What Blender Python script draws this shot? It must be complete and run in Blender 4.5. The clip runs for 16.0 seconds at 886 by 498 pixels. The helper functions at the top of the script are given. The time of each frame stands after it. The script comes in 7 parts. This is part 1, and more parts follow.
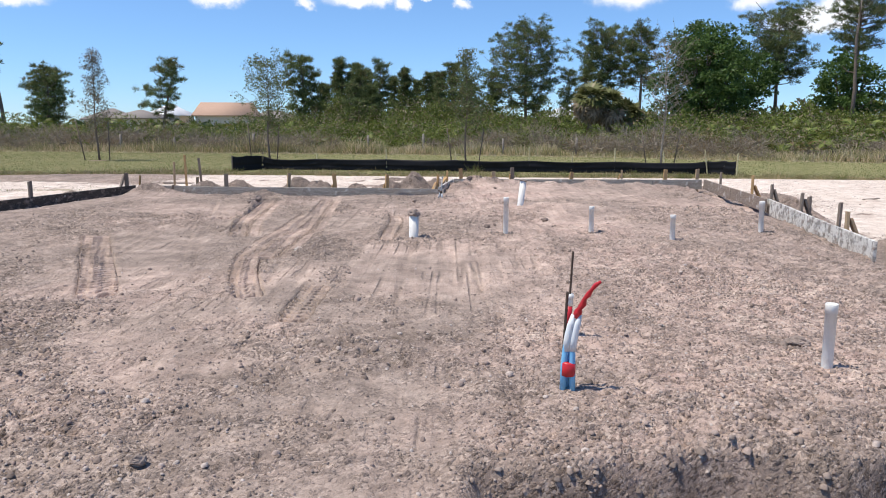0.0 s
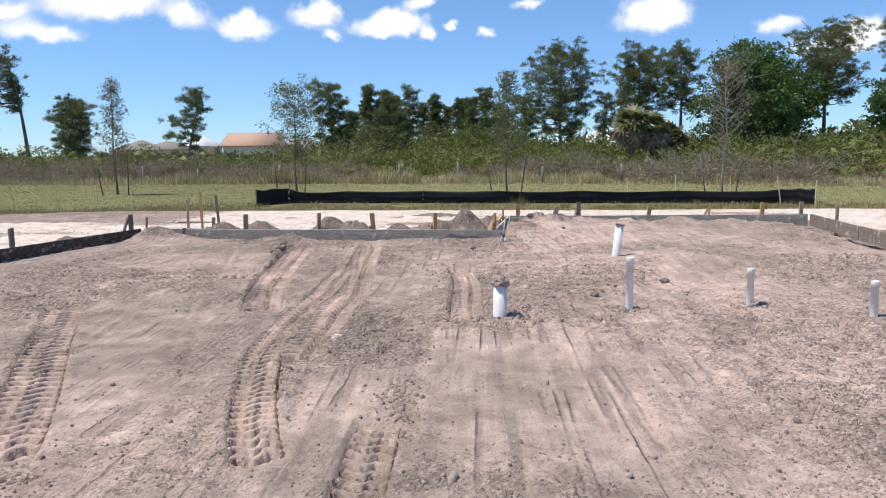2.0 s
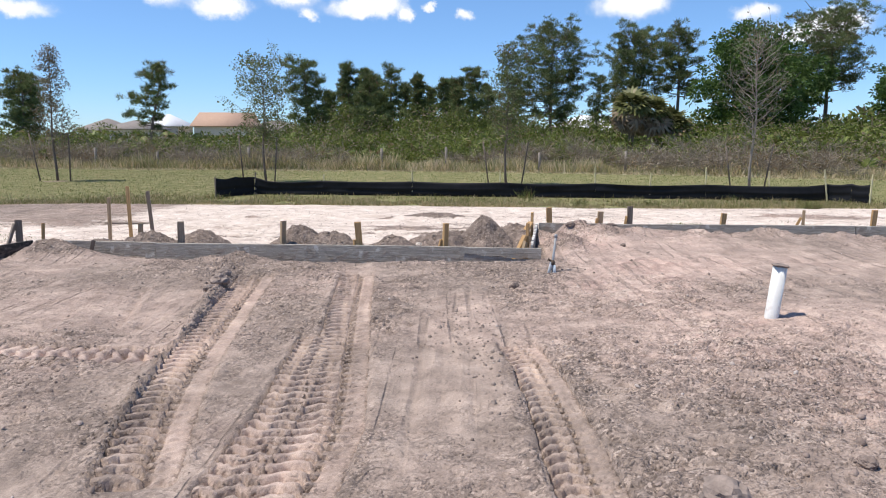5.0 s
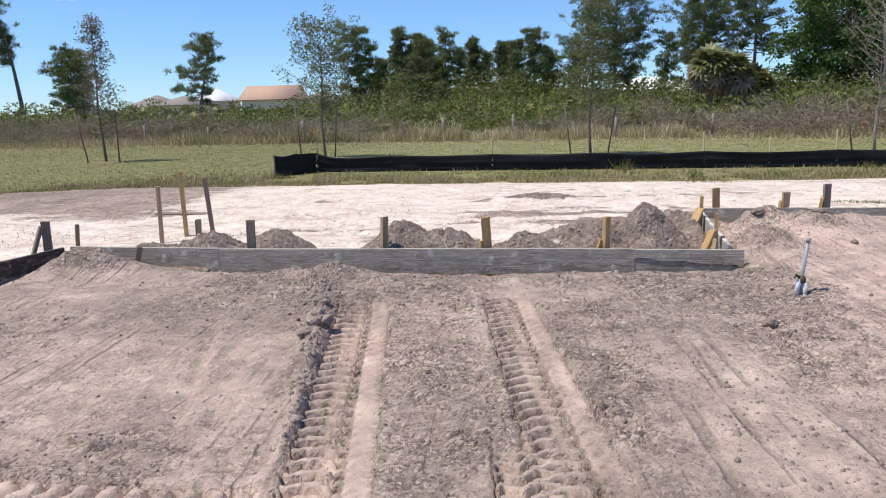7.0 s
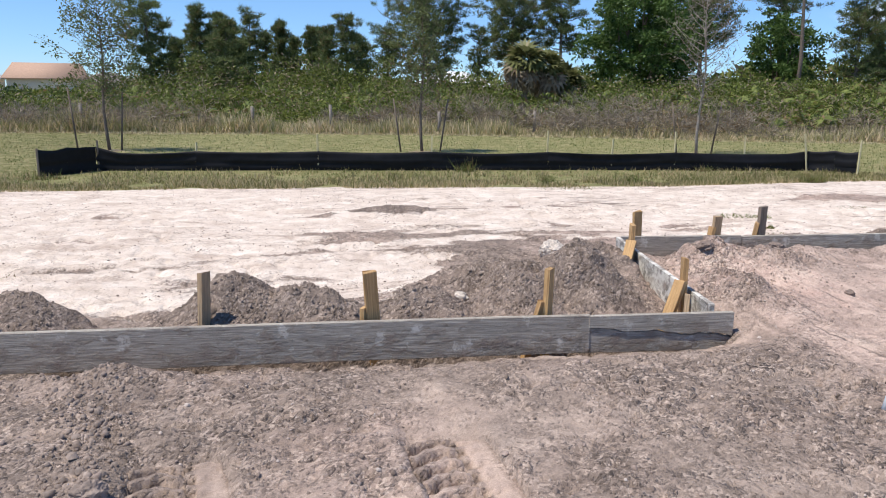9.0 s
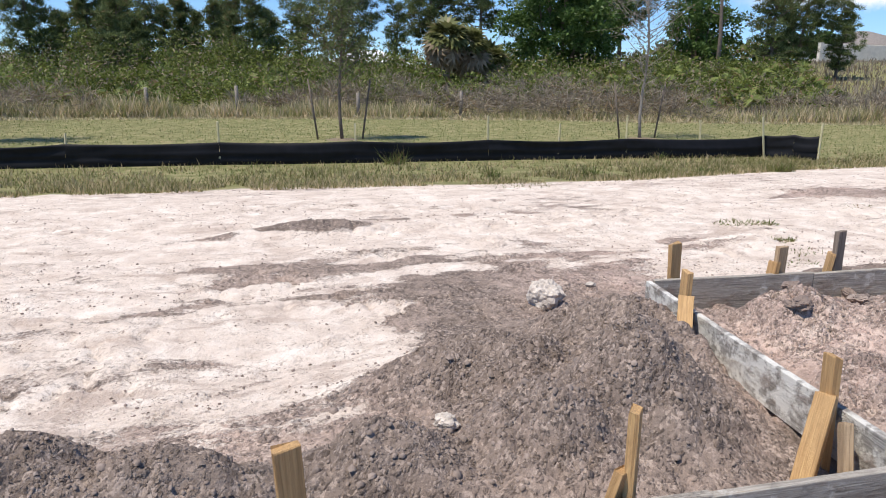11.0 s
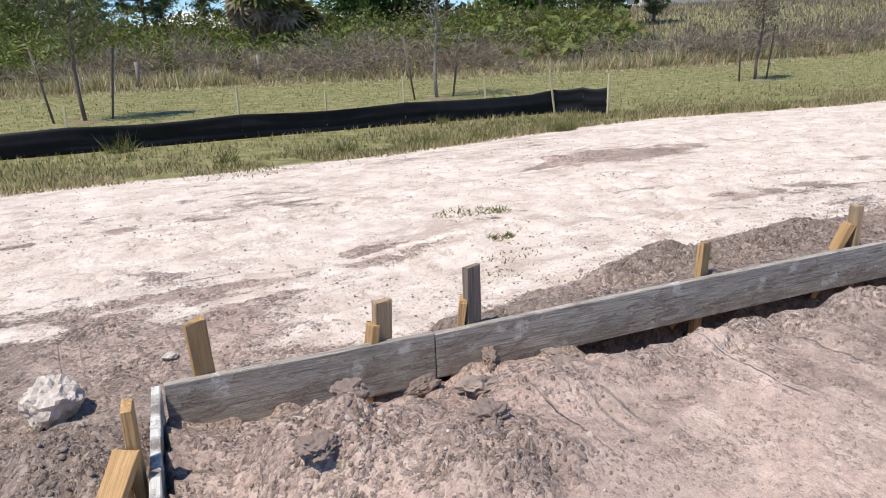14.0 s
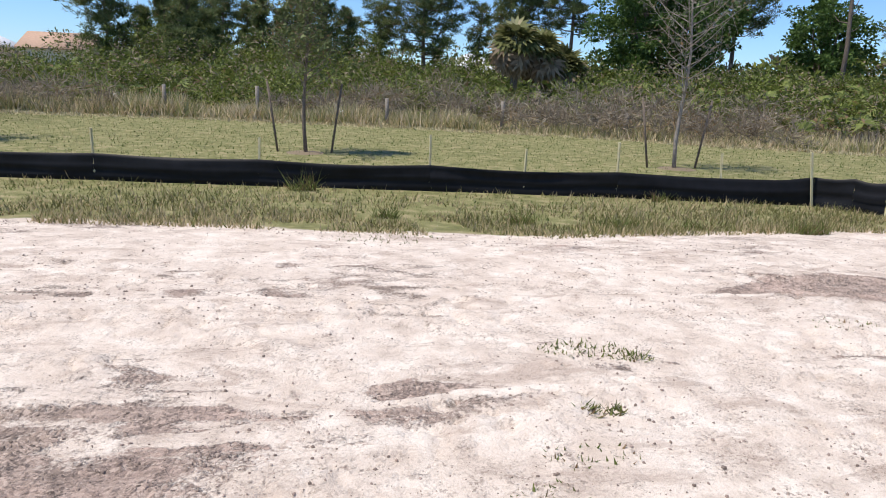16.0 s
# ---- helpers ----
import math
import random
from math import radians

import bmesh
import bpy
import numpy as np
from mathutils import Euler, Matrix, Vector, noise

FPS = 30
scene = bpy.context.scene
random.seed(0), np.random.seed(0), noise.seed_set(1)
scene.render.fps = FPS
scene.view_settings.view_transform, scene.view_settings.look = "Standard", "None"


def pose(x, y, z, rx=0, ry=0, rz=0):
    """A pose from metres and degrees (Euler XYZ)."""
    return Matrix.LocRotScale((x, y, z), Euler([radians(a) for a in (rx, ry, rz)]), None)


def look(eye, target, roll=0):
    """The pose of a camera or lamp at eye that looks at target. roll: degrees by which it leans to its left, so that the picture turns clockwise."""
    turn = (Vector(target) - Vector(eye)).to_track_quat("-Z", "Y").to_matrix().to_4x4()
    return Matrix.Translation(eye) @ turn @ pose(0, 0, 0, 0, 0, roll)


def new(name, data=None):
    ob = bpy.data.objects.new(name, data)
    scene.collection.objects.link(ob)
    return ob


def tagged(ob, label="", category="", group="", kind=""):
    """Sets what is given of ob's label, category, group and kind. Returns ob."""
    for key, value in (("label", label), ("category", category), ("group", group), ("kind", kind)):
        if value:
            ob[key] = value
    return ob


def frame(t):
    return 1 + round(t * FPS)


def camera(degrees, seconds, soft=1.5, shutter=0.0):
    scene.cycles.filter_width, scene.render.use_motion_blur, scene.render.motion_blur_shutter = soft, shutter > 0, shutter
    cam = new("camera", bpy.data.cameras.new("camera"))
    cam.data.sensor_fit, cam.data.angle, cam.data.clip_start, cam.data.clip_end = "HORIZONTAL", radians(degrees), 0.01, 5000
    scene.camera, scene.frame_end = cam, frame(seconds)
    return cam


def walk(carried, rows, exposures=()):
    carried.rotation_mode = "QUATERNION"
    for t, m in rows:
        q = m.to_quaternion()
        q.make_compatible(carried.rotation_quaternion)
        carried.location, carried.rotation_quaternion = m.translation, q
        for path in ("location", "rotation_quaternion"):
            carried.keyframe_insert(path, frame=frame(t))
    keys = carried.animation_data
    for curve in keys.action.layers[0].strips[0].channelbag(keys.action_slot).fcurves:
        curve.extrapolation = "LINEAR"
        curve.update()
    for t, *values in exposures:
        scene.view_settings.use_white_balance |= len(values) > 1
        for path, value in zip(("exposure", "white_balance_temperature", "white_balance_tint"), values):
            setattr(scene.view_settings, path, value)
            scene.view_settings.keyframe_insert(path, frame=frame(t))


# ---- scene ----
cam = camera(62.6, 16.0, 1.0)
PATH = [
    (0, (0.086, 0.246, 1.339), (0.063, 2.219, 1.007), 0.4),
    (0.5, (-0.04, 0.979, 1.342), (0.006, 2.964, 1.103), -0.2),
    (1, (-0.203, 1.557, 1.331), (-0.083, 3.539, 1.093), 0.4),
    (1.5, (-0.343, 2.176, 1.323), (-0.331, 4.157, 1.047), -1.1),
    (2, (-0.557, 2.891, 1.384), (-0.652, 4.872, 1.124), -0.4),
    (2.5, (-0.61, 3.545, 1.448), (-0.723, 5.528, 1.212), -0.9),
    (3, (-0.77, 4.133, 1.431), (-0.817, 6.11, 1.131), -0.9),
    (5.5, (-1.438, 7.434, 1.428), (-1.481, 9.41, 1.12), 0.7),
    (6, (-1.739, 8.078, 1.434), (-1.969, 10.035, 1.093), -0.3),
    (6.5, (-2.094, 8.633, 1.397), (-2.339, 10.583, 1.028), -0.8),
    (7, (-2.395, 9.287, 1.387), (-2.552, 11.243, 1.0), -1.3),
    (7.5, (-2.716, 9.953, 1.391), (-2.721, 11.91, 0.976), -1.3),
    (8, (-2.848, 10.613, 1.383), (-2.692, 12.561, 0.959), -0.9),
    (8.5, (-2.939, 11.265, 1.4), (-2.656, 13.201, 0.985), -0.0),
    (11, (-2.702, 14.412, 1.406), (-2.119, 16.268, 0.941), 0.7),
    (11.5, (-2.504, 14.817, 1.41), (-1.8, 16.627, 0.93), -0.0),
    (12, (-2.179, 15.12, 1.463), (-1.232, 16.821, 1.006), -1.3),
    (12.5, (-1.727, 15.369, 1.46), (-0.545, 16.913, 0.992), -1.9),
    (13, (-1.236, 15.481, 1.471), (0.007, 16.966, 0.971), -1.8),
    (13.5, (-0.726, 15.55, 1.469), (0.455, 17.071, 0.929), -1.4),
    (14, (-0.117, 15.57, 1.445), (0.785, 17.259, 0.868), -1.8),
    (14.5, (0.484, 15.718, 1.43), (1.218, 17.469, 0.802), 0.1),
    (15, (1.097, 16.016, 1.427), (1.729, 17.797, 0.772), 3.2),
    (15.5, (1.519, 16.449, 1.469), (1.938, 18.32, 0.901), 2.9),
    (16, (1.739, 16.992, 1.545), (2.002, 18.921, 1.084), 2.6),
]
walk(cam, [(t, look(eye, target, roll)) for t, eye, target, roll in PATH])

# ---------------------------------------------------------------- world, sun
SUN_AZ, SUN_EL = 257.0, 65.0  # compass degrees from +y clockwise, and height
world = bpy.data.worlds.new("sky")
scene.world = world
world.use_nodes = True
wt = world.node_tree
wt.nodes.clear()


def wmath(op, a, b=None, clamp=False):
    n = wt.nodes.new("ShaderNodeMath")
    n.operation, n.use_clamp = op, clamp
    for i, v in enumerate((a, b)):
        if v is None:
            continue
        if isinstance(v, (int, float)):
            n.inputs[i].default_value = v
        else:
            wt.links.new(v, n.inputs[i])
    return n.outputs[0]


sky = wt.nodes.new("ShaderNodeTexSky")
sky.sky_type = "NISHITA"
sky.sun_disc = False
sky.sun_elevation, sky.sun_rotation = radians(SUN_EL), radians(SUN_AZ)
sky.air_density, sky.dust_density, sky.ozone_density = 0.85, 0.0, 4.0
coord = wt.nodes.new("ShaderNodeTexCoord")
sep = wt.nodes.new("ShaderNodeSeparateXYZ")
wt.links.new(coord.outputs["Generated"], sep.inputs[0])
az = wmath("ARCTAN2", sep.outputs[0], sep.outputs[1])
el = wmath("ARCSINE", sep.outputs[2])
warp = wt.nodes.new("ShaderNodeTexNoise")
warp.inputs["Scale"].default_value, warp.inputs["Detail"].default_value = 26.0, 9.0
warp.inputs["Roughness"].default_value = 0.62
wt.links.new(coord.outputs["Generated"], warp.inputs["Vector"])
wsep = wt.nodes.new("ShaderNodeSeparateColor")
wt.links.new(warp.outputs["Color"], wsep.inputs[0])
azw = wmath("ADD", az, wmath("MULTIPLY", wmath("SUBTRACT", wsep.outputs[0], 0.5), 0.060))
elw = wmath("ADD", el, wmath("MULTIPLY", wmath("SUBTRACT", wsep.outputs[1], 0.5), 0.034))
# fair-weather cumulus: azimuth, height, half width, half height, in degrees
CLOUDS = [(-28.6, 10.4, 3.2, 1.1), (-25.2, 10.9, 2.6, 1.2), (-21.3, 10.1, 1.2, 0.9), (-33.0, 9.4, 1.4, 0.6), (-30.9, 8.2, 3.0, 0.6), (-17.6, 9.1, 2.2, 0.8), (-17.2, 9.8, 1.1, 0.9), (-12.5, 10.1, 1.8, 0.9), (-11.8, 10.8, 1.1, 0.8),
          (-6.8, 9.5, 2.7, 0.7), (-6.0, 10.1, 1.7, 0.8), (-3.6, 8.9, 0.6, 0.45), (0.8, 9.2, 0.7, 0.45), (-4.7, 11.4, 1.2, 0.5), (4.1, 11.2, 1.2, 0.4), (12.8, 9.6, 2.8, 1.1), (13.4, 10.5, 2.0, 1.1),
          (21.4, 8.7, 1.4, 0.7), (25.0, 7.1, 3.0, 0.8), (26.4, 7.8, 1.8, 0.8), (-10.9, 8.7, 0.9, 0.4), (-1.9, 9.6, 0.5, 0.35), (-36, 11.9, 3.0, 1.3), (15.5, 13.2, 3.5, 1.2), (30.5, 9.8, 3.0, 1.0), (45, 5.5, 7, 0.9), (60, 7, 8, 1.6)]
total = None
for a, e, w, h in CLOUDS:
    da = wmath("DIVIDE", wmath("SUBTRACT", azw, radians(a)), radians(w))
    de = wmath("DIVIDE", wmath("SUBTRACT", elw, radians(e)), radians(h))
    g = wmath("POWER", math.e, wmath("MULTIPLY", wmath("ADD", wmath("MULTIPLY", da, da), wmath("MULTIPLY", de, de)), -1.0))
    total = g if total is None else wmath("ADD", total, g)
high = wt.nodes.new("ShaderNodeTexNoise")
high.inputs["Scale"].default_value, high.inputs["Detail"].default_value = 5.0, 7.0
wt.links.new(coord.outputs["Generated"], high.inputs["Vector"])
hi = wt.nodes.new("ShaderNodeMapRange")
hi.inputs["From Min"].default_value, hi.inputs["From Max"].default_value = 0.72, 0.84
wt.links.new(high.outputs[0], hi.inputs["Value"])
above = wt.nodes.new("ShaderNodeMapRange")
above.inputs["From Min"].default_value, above.inputs["From Max"].default_value = radians(16), radians(22)
wt.links.new(el, above.inputs["Value"])
dens = wt.nodes.new("ShaderNodeMapRange")
dens.inputs["From Min"].default_value, dens.inputs["From Max"].default_value = 0.22, 0.92
dens.interpolation_type = "SMOOTHSTEP"
wt.links.new(total, dens.inputs["Value"])
cover = wmath("MAXIMUM", dens.outputs[0], wmath("MULTIPLY", hi.outputs[0], above.outputs[0]), True)
SKY, CLOUD = 0.15, 1.1
bg_sky, bg_cloud, mix = (wt.nodes.new(k) for k in ("ShaderNodeBackground", "ShaderNodeBackground", "ShaderNodeMixShader"))
bg_sky.inputs["Strength"].default_value = SKY
bg_cloud.inputs["Color"].default_value, bg_cloud.inputs["Strength"].default_value = (0.97, 0.98, 1.0, 1), CLOUD
tint = wt.nodes.new("ShaderNodeMix")
tint.data_type, tint.blend_type = "RGBA", "MULTIPLY"
tint.inputs[0].default_value, tint.inputs[7].default_value = 1.0, (0.85, 0.97, 1.07, 1)
wt.links.new(sky.outputs[0], tint.inputs[6])
# clear dry air: little haze towards the horizon
clear = wt.nodes.new("ShaderNodeMapRange")
clear.inputs["From Min"].default_value, clear.inputs["From Max"].default_value = radians(-2), radians(17)
wt.links.new(el, clear.inputs["Value"])
dry = wt.nodes.new("ShaderNodeMix")
dry.data_type = "RGBA"
dry.inputs[6].default_value, dry.inputs[7].default_value = (0.60, 0.73, 0.95, 1), (1, 1, 1, 1)
wt.links.new(clear.outputs[0], dry.inputs[0])
hazeless = wt.nodes.new("ShaderNodeMix")
hazeless.data_type, hazeless.blend_type = "RGBA", "MULTIPLY"
hazeless.inputs[0].default_value = 1.0
wt.links.new(tint.outputs[2], hazeless.inputs[6])
wt.links.new(dry.outputs[2], hazeless.inputs[7])
wt.links.new(hazeless.outputs[2], bg_sky.inputs["Color"])
wt.links.new(wmath("MULTIPLY", cover, 0.94), mix.inputs[0])
wt.links.new(bg_sky.outputs[0], mix.inputs[1])
wt.links.new(bg_cloud.outputs[0], mix.inputs[2])
wout = wt.nodes.new("ShaderNodeOutputWorld")
wt.links.new(mix.outputs[0], wout.inputs[0])

sun = new("sun", bpy.data.lights.new("sun", "SUN"))
sun.data.energy, sun.data.angle, sun.data.color = 5.2, radians(0.53), (1.0, 0.925, 0.81)
sx, sy, sz = (math.sin(radians(SUN_AZ)) * math.cos(radians(SUN_EL)), math.cos(radians(SUN_AZ)) * math.cos(radians(SUN_EL)), math.sin(radians(SUN_EL)))
sun.matrix_world = look((sx * 100, sy * 100, sz * 100), (0, 0, 0))


# ---------------------------------------------------------------- materials
def material(name, build, rough=0.85, metal=0.0, bump=None):
    """A node material; build(nodes, link, bsdf, coord) wires it."""
    m = bpy.data.materials.new(name)
    m.use_nodes = True
    nt = m.node_tree
    bsdf = nt.nodes["Principled BSDF"]
    bsdf.inputs["Roughness"].default_value, bsdf.inputs["Metallic"].default_value = rough, metal
    build(nt, bsdf)
    return m


def noise_tex(nt, scale, detail=4.0, vector=None, rough=0.55, distort=0.0):
    n = nt.nodes.new("ShaderNodeTexNoise")
    n.inputs["Scale"].default_value, n.inputs["Detail"].default_value = scale, detail
    n.inputs["Roughness"].default_value, n.inputs["Distortion"].default_value = rough, distort
    if vector is not None:
        nt.links.new(vector, n.inputs["Vector"])
    return n.outputs[0]


def ramp(nt, fac, stops):
    n = nt.nodes.new("ShaderNodeValToRGB")
    els = n.color_ramp.elements
    while len(els) < len(stops):
        els.new(0.5)
    for e, (p, c) in zip(els, stops):
        e.position, e.color = p, (*c, 1)
    nt.links.new(fac, n.inputs[0])
    return n.outputs[0]


def mixc(nt, fac, a, b, mode="MIX"):
    n = nt.nodes.new("ShaderNodeMix")
    n.data_type, n.blend_type = "RGBA", mode
    for sock, v in ((n.inputs[0], fac), (n.inputs[6], a), (n.inputs[7], b)):
        if isinstance(v, tuple):
            sock.default_value = (*v, 1)
        elif isinstance(v, (int, float)):
            sock.default_value = v
        else:
            nt.links.new(v, sock)
    return n.outputs[2]


def maths(nt, op, a, b=0.0, clamp=False):
    n = nt.nodes.new("ShaderNodeMath")
    n.operation, n.use_clamp = op, clamp
    for s, v in ((n.inputs[0], a), (n.inputs[1], b)):
        if isinstance(v, (int, float)):
            s.default_value = v
        else:
            nt.links.new(v, s)
    return n.outputs[0]


def position(nt, stretch=(1, 1, 1), local=True):
    c = nt.nodes.new("ShaderNodeTexCoord")
    m = nt.nodes.new("ShaderNodeMapping")
    m.inputs["Scale"].default_value = stretch
    nt.links.new(c.outputs["Object"], m.inputs[0])
    return m.outputs[0]


def bumped(nt, bsdf, height, strength=0.5, distance=0.01):
    n = nt.nodes.new("ShaderNodeBump")
    n.inputs["Strength"].default_value, n.inputs["Distance"].default_value = strength, distance
    nt.links.new(height, n.inputs["Height"])
    nt.links.new(n.outputs[0], bsdf.inputs["Normal"])


def attribute(nt, name):
    n = nt.nodes.new("ShaderNodeAttribute")
    n.attribute_name = name
    return n.outputs["Fac"]


def cells(nt, scale, vector):
    n = nt.nodes.new("ShaderNodeTexVoronoi")
    n.inputs["Scale"].default_value = scale
    nt.links.new(vector, n.inputs["Vector"])
    return n.outputs["Distance"], n.outputs["Color"]


def build_ground(nt, bsdf):
    p = position(nt)
    big, mid, fine, grit = noise_tex(nt, 0.55, 5, p), noise_tex(nt, 4.0, 6, p), noise_tex(nt, 38.0, 5, p, 0.65), noise_tex(nt, 150.0, 3, p, 0.7)
    streak = noise_tex(nt, 3.4, 3, position(nt, (2.8, 0.2, 1)), 0.55)
    warped = nt.nodes.new("ShaderNodeVectorMath")
    warped.operation = "ADD"
    nt.links.new(p, warped.inputs[0])
    nt.links.new(maths(nt, "MULTIPLY", noise_tex(nt, 40.0, 4, p, 0.7), 0.045), warped.inputs[1])
    lumps, lump_colour = cells(nt, 24.0, warped.outputs[0])
    crumbs, crumb_colour = cells(nt, 66.0, warped.outputs[0])
    broken = attribute(nt, "broken")
    blade = noise_tex(nt, 1.1, 1.5, position(nt, (4.8, 0.13, 1)), 0.5, 0.04)
    ruts = noise_tex(nt, 1.7, 8, position(nt, (0.75, 1.7, 1)), 0.70, 0.6)
    pink = maths(nt, "ADD", attribute(nt, "pink"), maths(nt, "MULTIPLY", maths(nt, "SUBTRACT", big, 0.5), 2.2), True)
    soil = ramp(nt, mid, [(0.28, (0.255, 0.200, 0.168)), (0.5, (0.34, 0.269, 0.228)), (0.72, (0.43, 0.345, 0.294))])
    soil = mixc(nt, maths(nt, "MULTIPLY", pink, 0.75), soil, mixc(nt, mid, (0.52, 0.37, 0.315), (0.72, 0.555, 0.475)))
    soil = mixc(nt, 0.8, soil, ramp(nt, noise_tex(nt, 1.15, 9, p, 0.72, 0.4), [(0.36, (0.32, 0.32, 0.32)), (0.5, (0.48, 0.48, 0.48)), (0.64, (0.62, 0.615, 0.61))]), "OVERLAY")
    # lines drawn by the blade, and the hairline cracks between them
    calm = maths(nt, "SUBTRACT", 1.0, maths(nt, "MULTIPLY", broken, 0.8), True)
    soil = mixc(nt, maths(nt, "MULTIPLY", calm, 0.42), soil, ramp(nt, streak, [(0.3, (0.33, 0.33, 0.33)), (0.52, (0.5, 0.5, 0.5)), (0.72, (0.70, 0.69, 0.67))]), "OVERLAY")
    crack = ramp(nt, blade, [(0.42, (0, 0, 0)), (0.455, (1, 1, 1)), (0.475, (1, 1, 1)), (0.51, (0, 0, 0))])
    calm = maths(nt, "MULTIPLY", calm, maths(nt, "SUBTRACT", 1.0, attribute(nt, "pressed")))
    crack = maths(nt, "MULTIPLY", maths(nt, "MULTIPLY", crack, calm), ramp(nt, noise_tex(nt, 1.1, 5, p, 0.65), [(0.46, (0, 0, 0)), (0.59, (0.8, 0.8, 0.8))]), True)
    soil = mixc(nt, crack, soil, (0.21, 0.165, 0.138))
    one, two = (nt.nodes.new("ShaderNodeSeparateColor") for _ in range(2))
    nt.links.new(lump_colour, one.inputs[0])
    nt.links.new(crumb_colour, two.inputs[0])
    each = maths(nt, "ADD", maths(nt, "MULTIPLY", one.outputs[0], 0.3), maths(nt, "MULTIPLY", two.outputs[0], 0.7))
    # loose crumbs: some moist and dark, some dry and pale
    clump = noise_tex(nt, 7.0, 8, p, 0.78)
    soil = mixc(nt, maths(nt, "ADD", 0.35, maths(nt, "MULTIPLY", broken, 0.4)), soil, ramp(nt, clump, [(0.30, (0.27, 0.27, 0.27)), (0.47, (0.46, 0.46, 0.46)), (0.62, (0.64, 0.635, 0.63))]), "OVERLAY")
    patch = ramp(nt, noise_tex(nt, 5.0, 6, p, 0.72), [(0.36, (0.12, 0.12, 0.12)), (0.60, (1, 1, 1))])
    crumby = maths(nt, "MULTIPLY", maths(nt, "ADD", 0.10, broken), patch, True)
    soil = mixc(nt, maths(nt, "MULTIPLY", crumby, ramp(nt, each, [(0.20, (0.95, 0.95, 0.95)), (0.46, (0.25, 0.25, 0.25)), (0.58, (0, 0, 0))])), soil, (0.20, 0.157, 0.132))
    soil = mixc(nt, maths(nt, "MULTIPLY", crumby, ramp(nt, each, [(0.60, (0, 0, 0)), (0.78, (0.9, 0.9, 0.9))])), soil, (0.55, 0.44, 0.375))
    # moist soil, and the shade painted in below the long board
    damp_shade = maths(nt, "MULTIPLY", attribute(nt, "damp_shade"), ramp(nt, fine, [(0.25, (0.65, 0.65, 0.65)), (0.6, (1, 1, 1))]), True)
    wet_shade = mixc(nt, mid, (0.15, 0.118, 0.099), (0.26, 0.205, 0.173))
    wet_shade = mixc(nt, ramp(nt, each, [(0.62, (0, 0, 0)), (0.8, (0.8, 0.8, 0.8))]), wet_shade, (0.40, 0.325, 0.28))
    soil = mixc(nt, damp_shade, soil, wet_shade)
    sandc = ramp(nt, mid, [(0.3, (0.58, 0.48, 0.41)), (0.5, (0.69, 0.59, 0.515)), (0.68, (0.79, 0.70, 0.625))])
    sandc = mixc(nt, ramp(nt, ruts, [(0.54, (0, 0, 0)), (0.63, (0.8, 0.8, 0.8))]), sandc, mixc(nt, fine, (0.33, 0.255, 0.21), (0.60, 0.485, 0.415)))
    speck = ramp(nt, each, [(0.2, (0.9, 0.9, 0.9)), (0.36, (0, 0, 0))])
    sandc = mixc(nt, maths(nt, "MULTIPLY", speck, ramp(nt, noise_tex(nt, 2.5, 6, p, 0.7), [(0.42, (0.08, 0.08, 0.08)), (0.62, (0.85, 0.85, 0.85))])), sandc, (0.30, 0.235, 0.195))
    edge = maths(nt, "ADD", attribute(nt, "sand"), maths(nt, "ADD", maths(nt, "MULTIPLY", maths(nt, "SUBTRACT", ruts, 0.5), 1.5), maths(nt, "MULTIPLY", maths(nt, "SUBTRACT", fine, 0.5), 0.6)))
    sandy = ramp(nt, edge, [(0.40, (0, 0, 0)), (0.56, (1, 1, 1))])
    col = mixc(nt, sandy, soil, sandc)
    turf = ramp(nt, mid, [(0.3, (0.13, 0.135, 0.055)), (0.5, (0.21, 0.205, 0.09)), (0.7, (0.34, 0.29, 0.165))])
    gedge = maths(nt, "ADD", attribute(nt, "grass"), maths(nt, "MULTIPLY", maths(nt, "SUBTRACT", mid, 0.5), 0.8))
    col = mixc(nt, ramp(nt, gedge, [(0.4, (0, 0, 0)), (0.6, (1, 1, 1))]), col, turf)
    col = mixc(nt, 0.4, col, ramp(nt, grit, [(0.28, (0.2, 0.2, 0.2)), (0.5, (0.51, 0.51, 0.51)), (0.72, (0.76, 0.76, 0.76))]), "OVERLAY")
    nt.links.new(col, bsdf.inputs["Base Color"])
    bsdf.inputs["Specular IOR Level"].default_value = 0.15
    def domes(d, tall, low):
        dome = maths(nt, "SUBTRACT", 1.0, maths(nt, "MULTIPLY", maths(nt, "MULTIPLY", d, d), 2.2), True)
        return maths(nt, "MULTIPLY", dome, maths(nt, "SUBTRACT", tall, low, True))
    crumb_h = maths(nt, "ADD", maths(nt, "MULTIPLY", domes(crumbs, two.outputs[1], 0.35), 0.9), maths(nt, "MULTIPLY", domes(lumps, one.outputs[1], 0.55), 1.9))
    loose = maths(nt, "MULTIPLY", maths(nt, "ADD", 0.12, maths(nt, "MAXIMUM", broken, attribute(nt, "damp_shade"))), patch)
    bare = maths(nt, "SUBTRACT", 1.0, sandy)
    h = maths(nt, "ADD", maths(nt, "MULTIPLY", clump, maths(nt, "ADD", maths(nt, "SUBTRACT", 0.17, maths(nt, "MULTIPLY", attribute(nt, "pressed"), 0.07)), maths(nt, "MULTIPLY", broken, 0.3))), maths(nt, "MULTIPLY", maths(nt, "MULTIPLY", crumb_h, loose), maths(nt, "SUBTRACT", 1.0, maths(nt, "MULTIPLY", sandy, 0.75))))
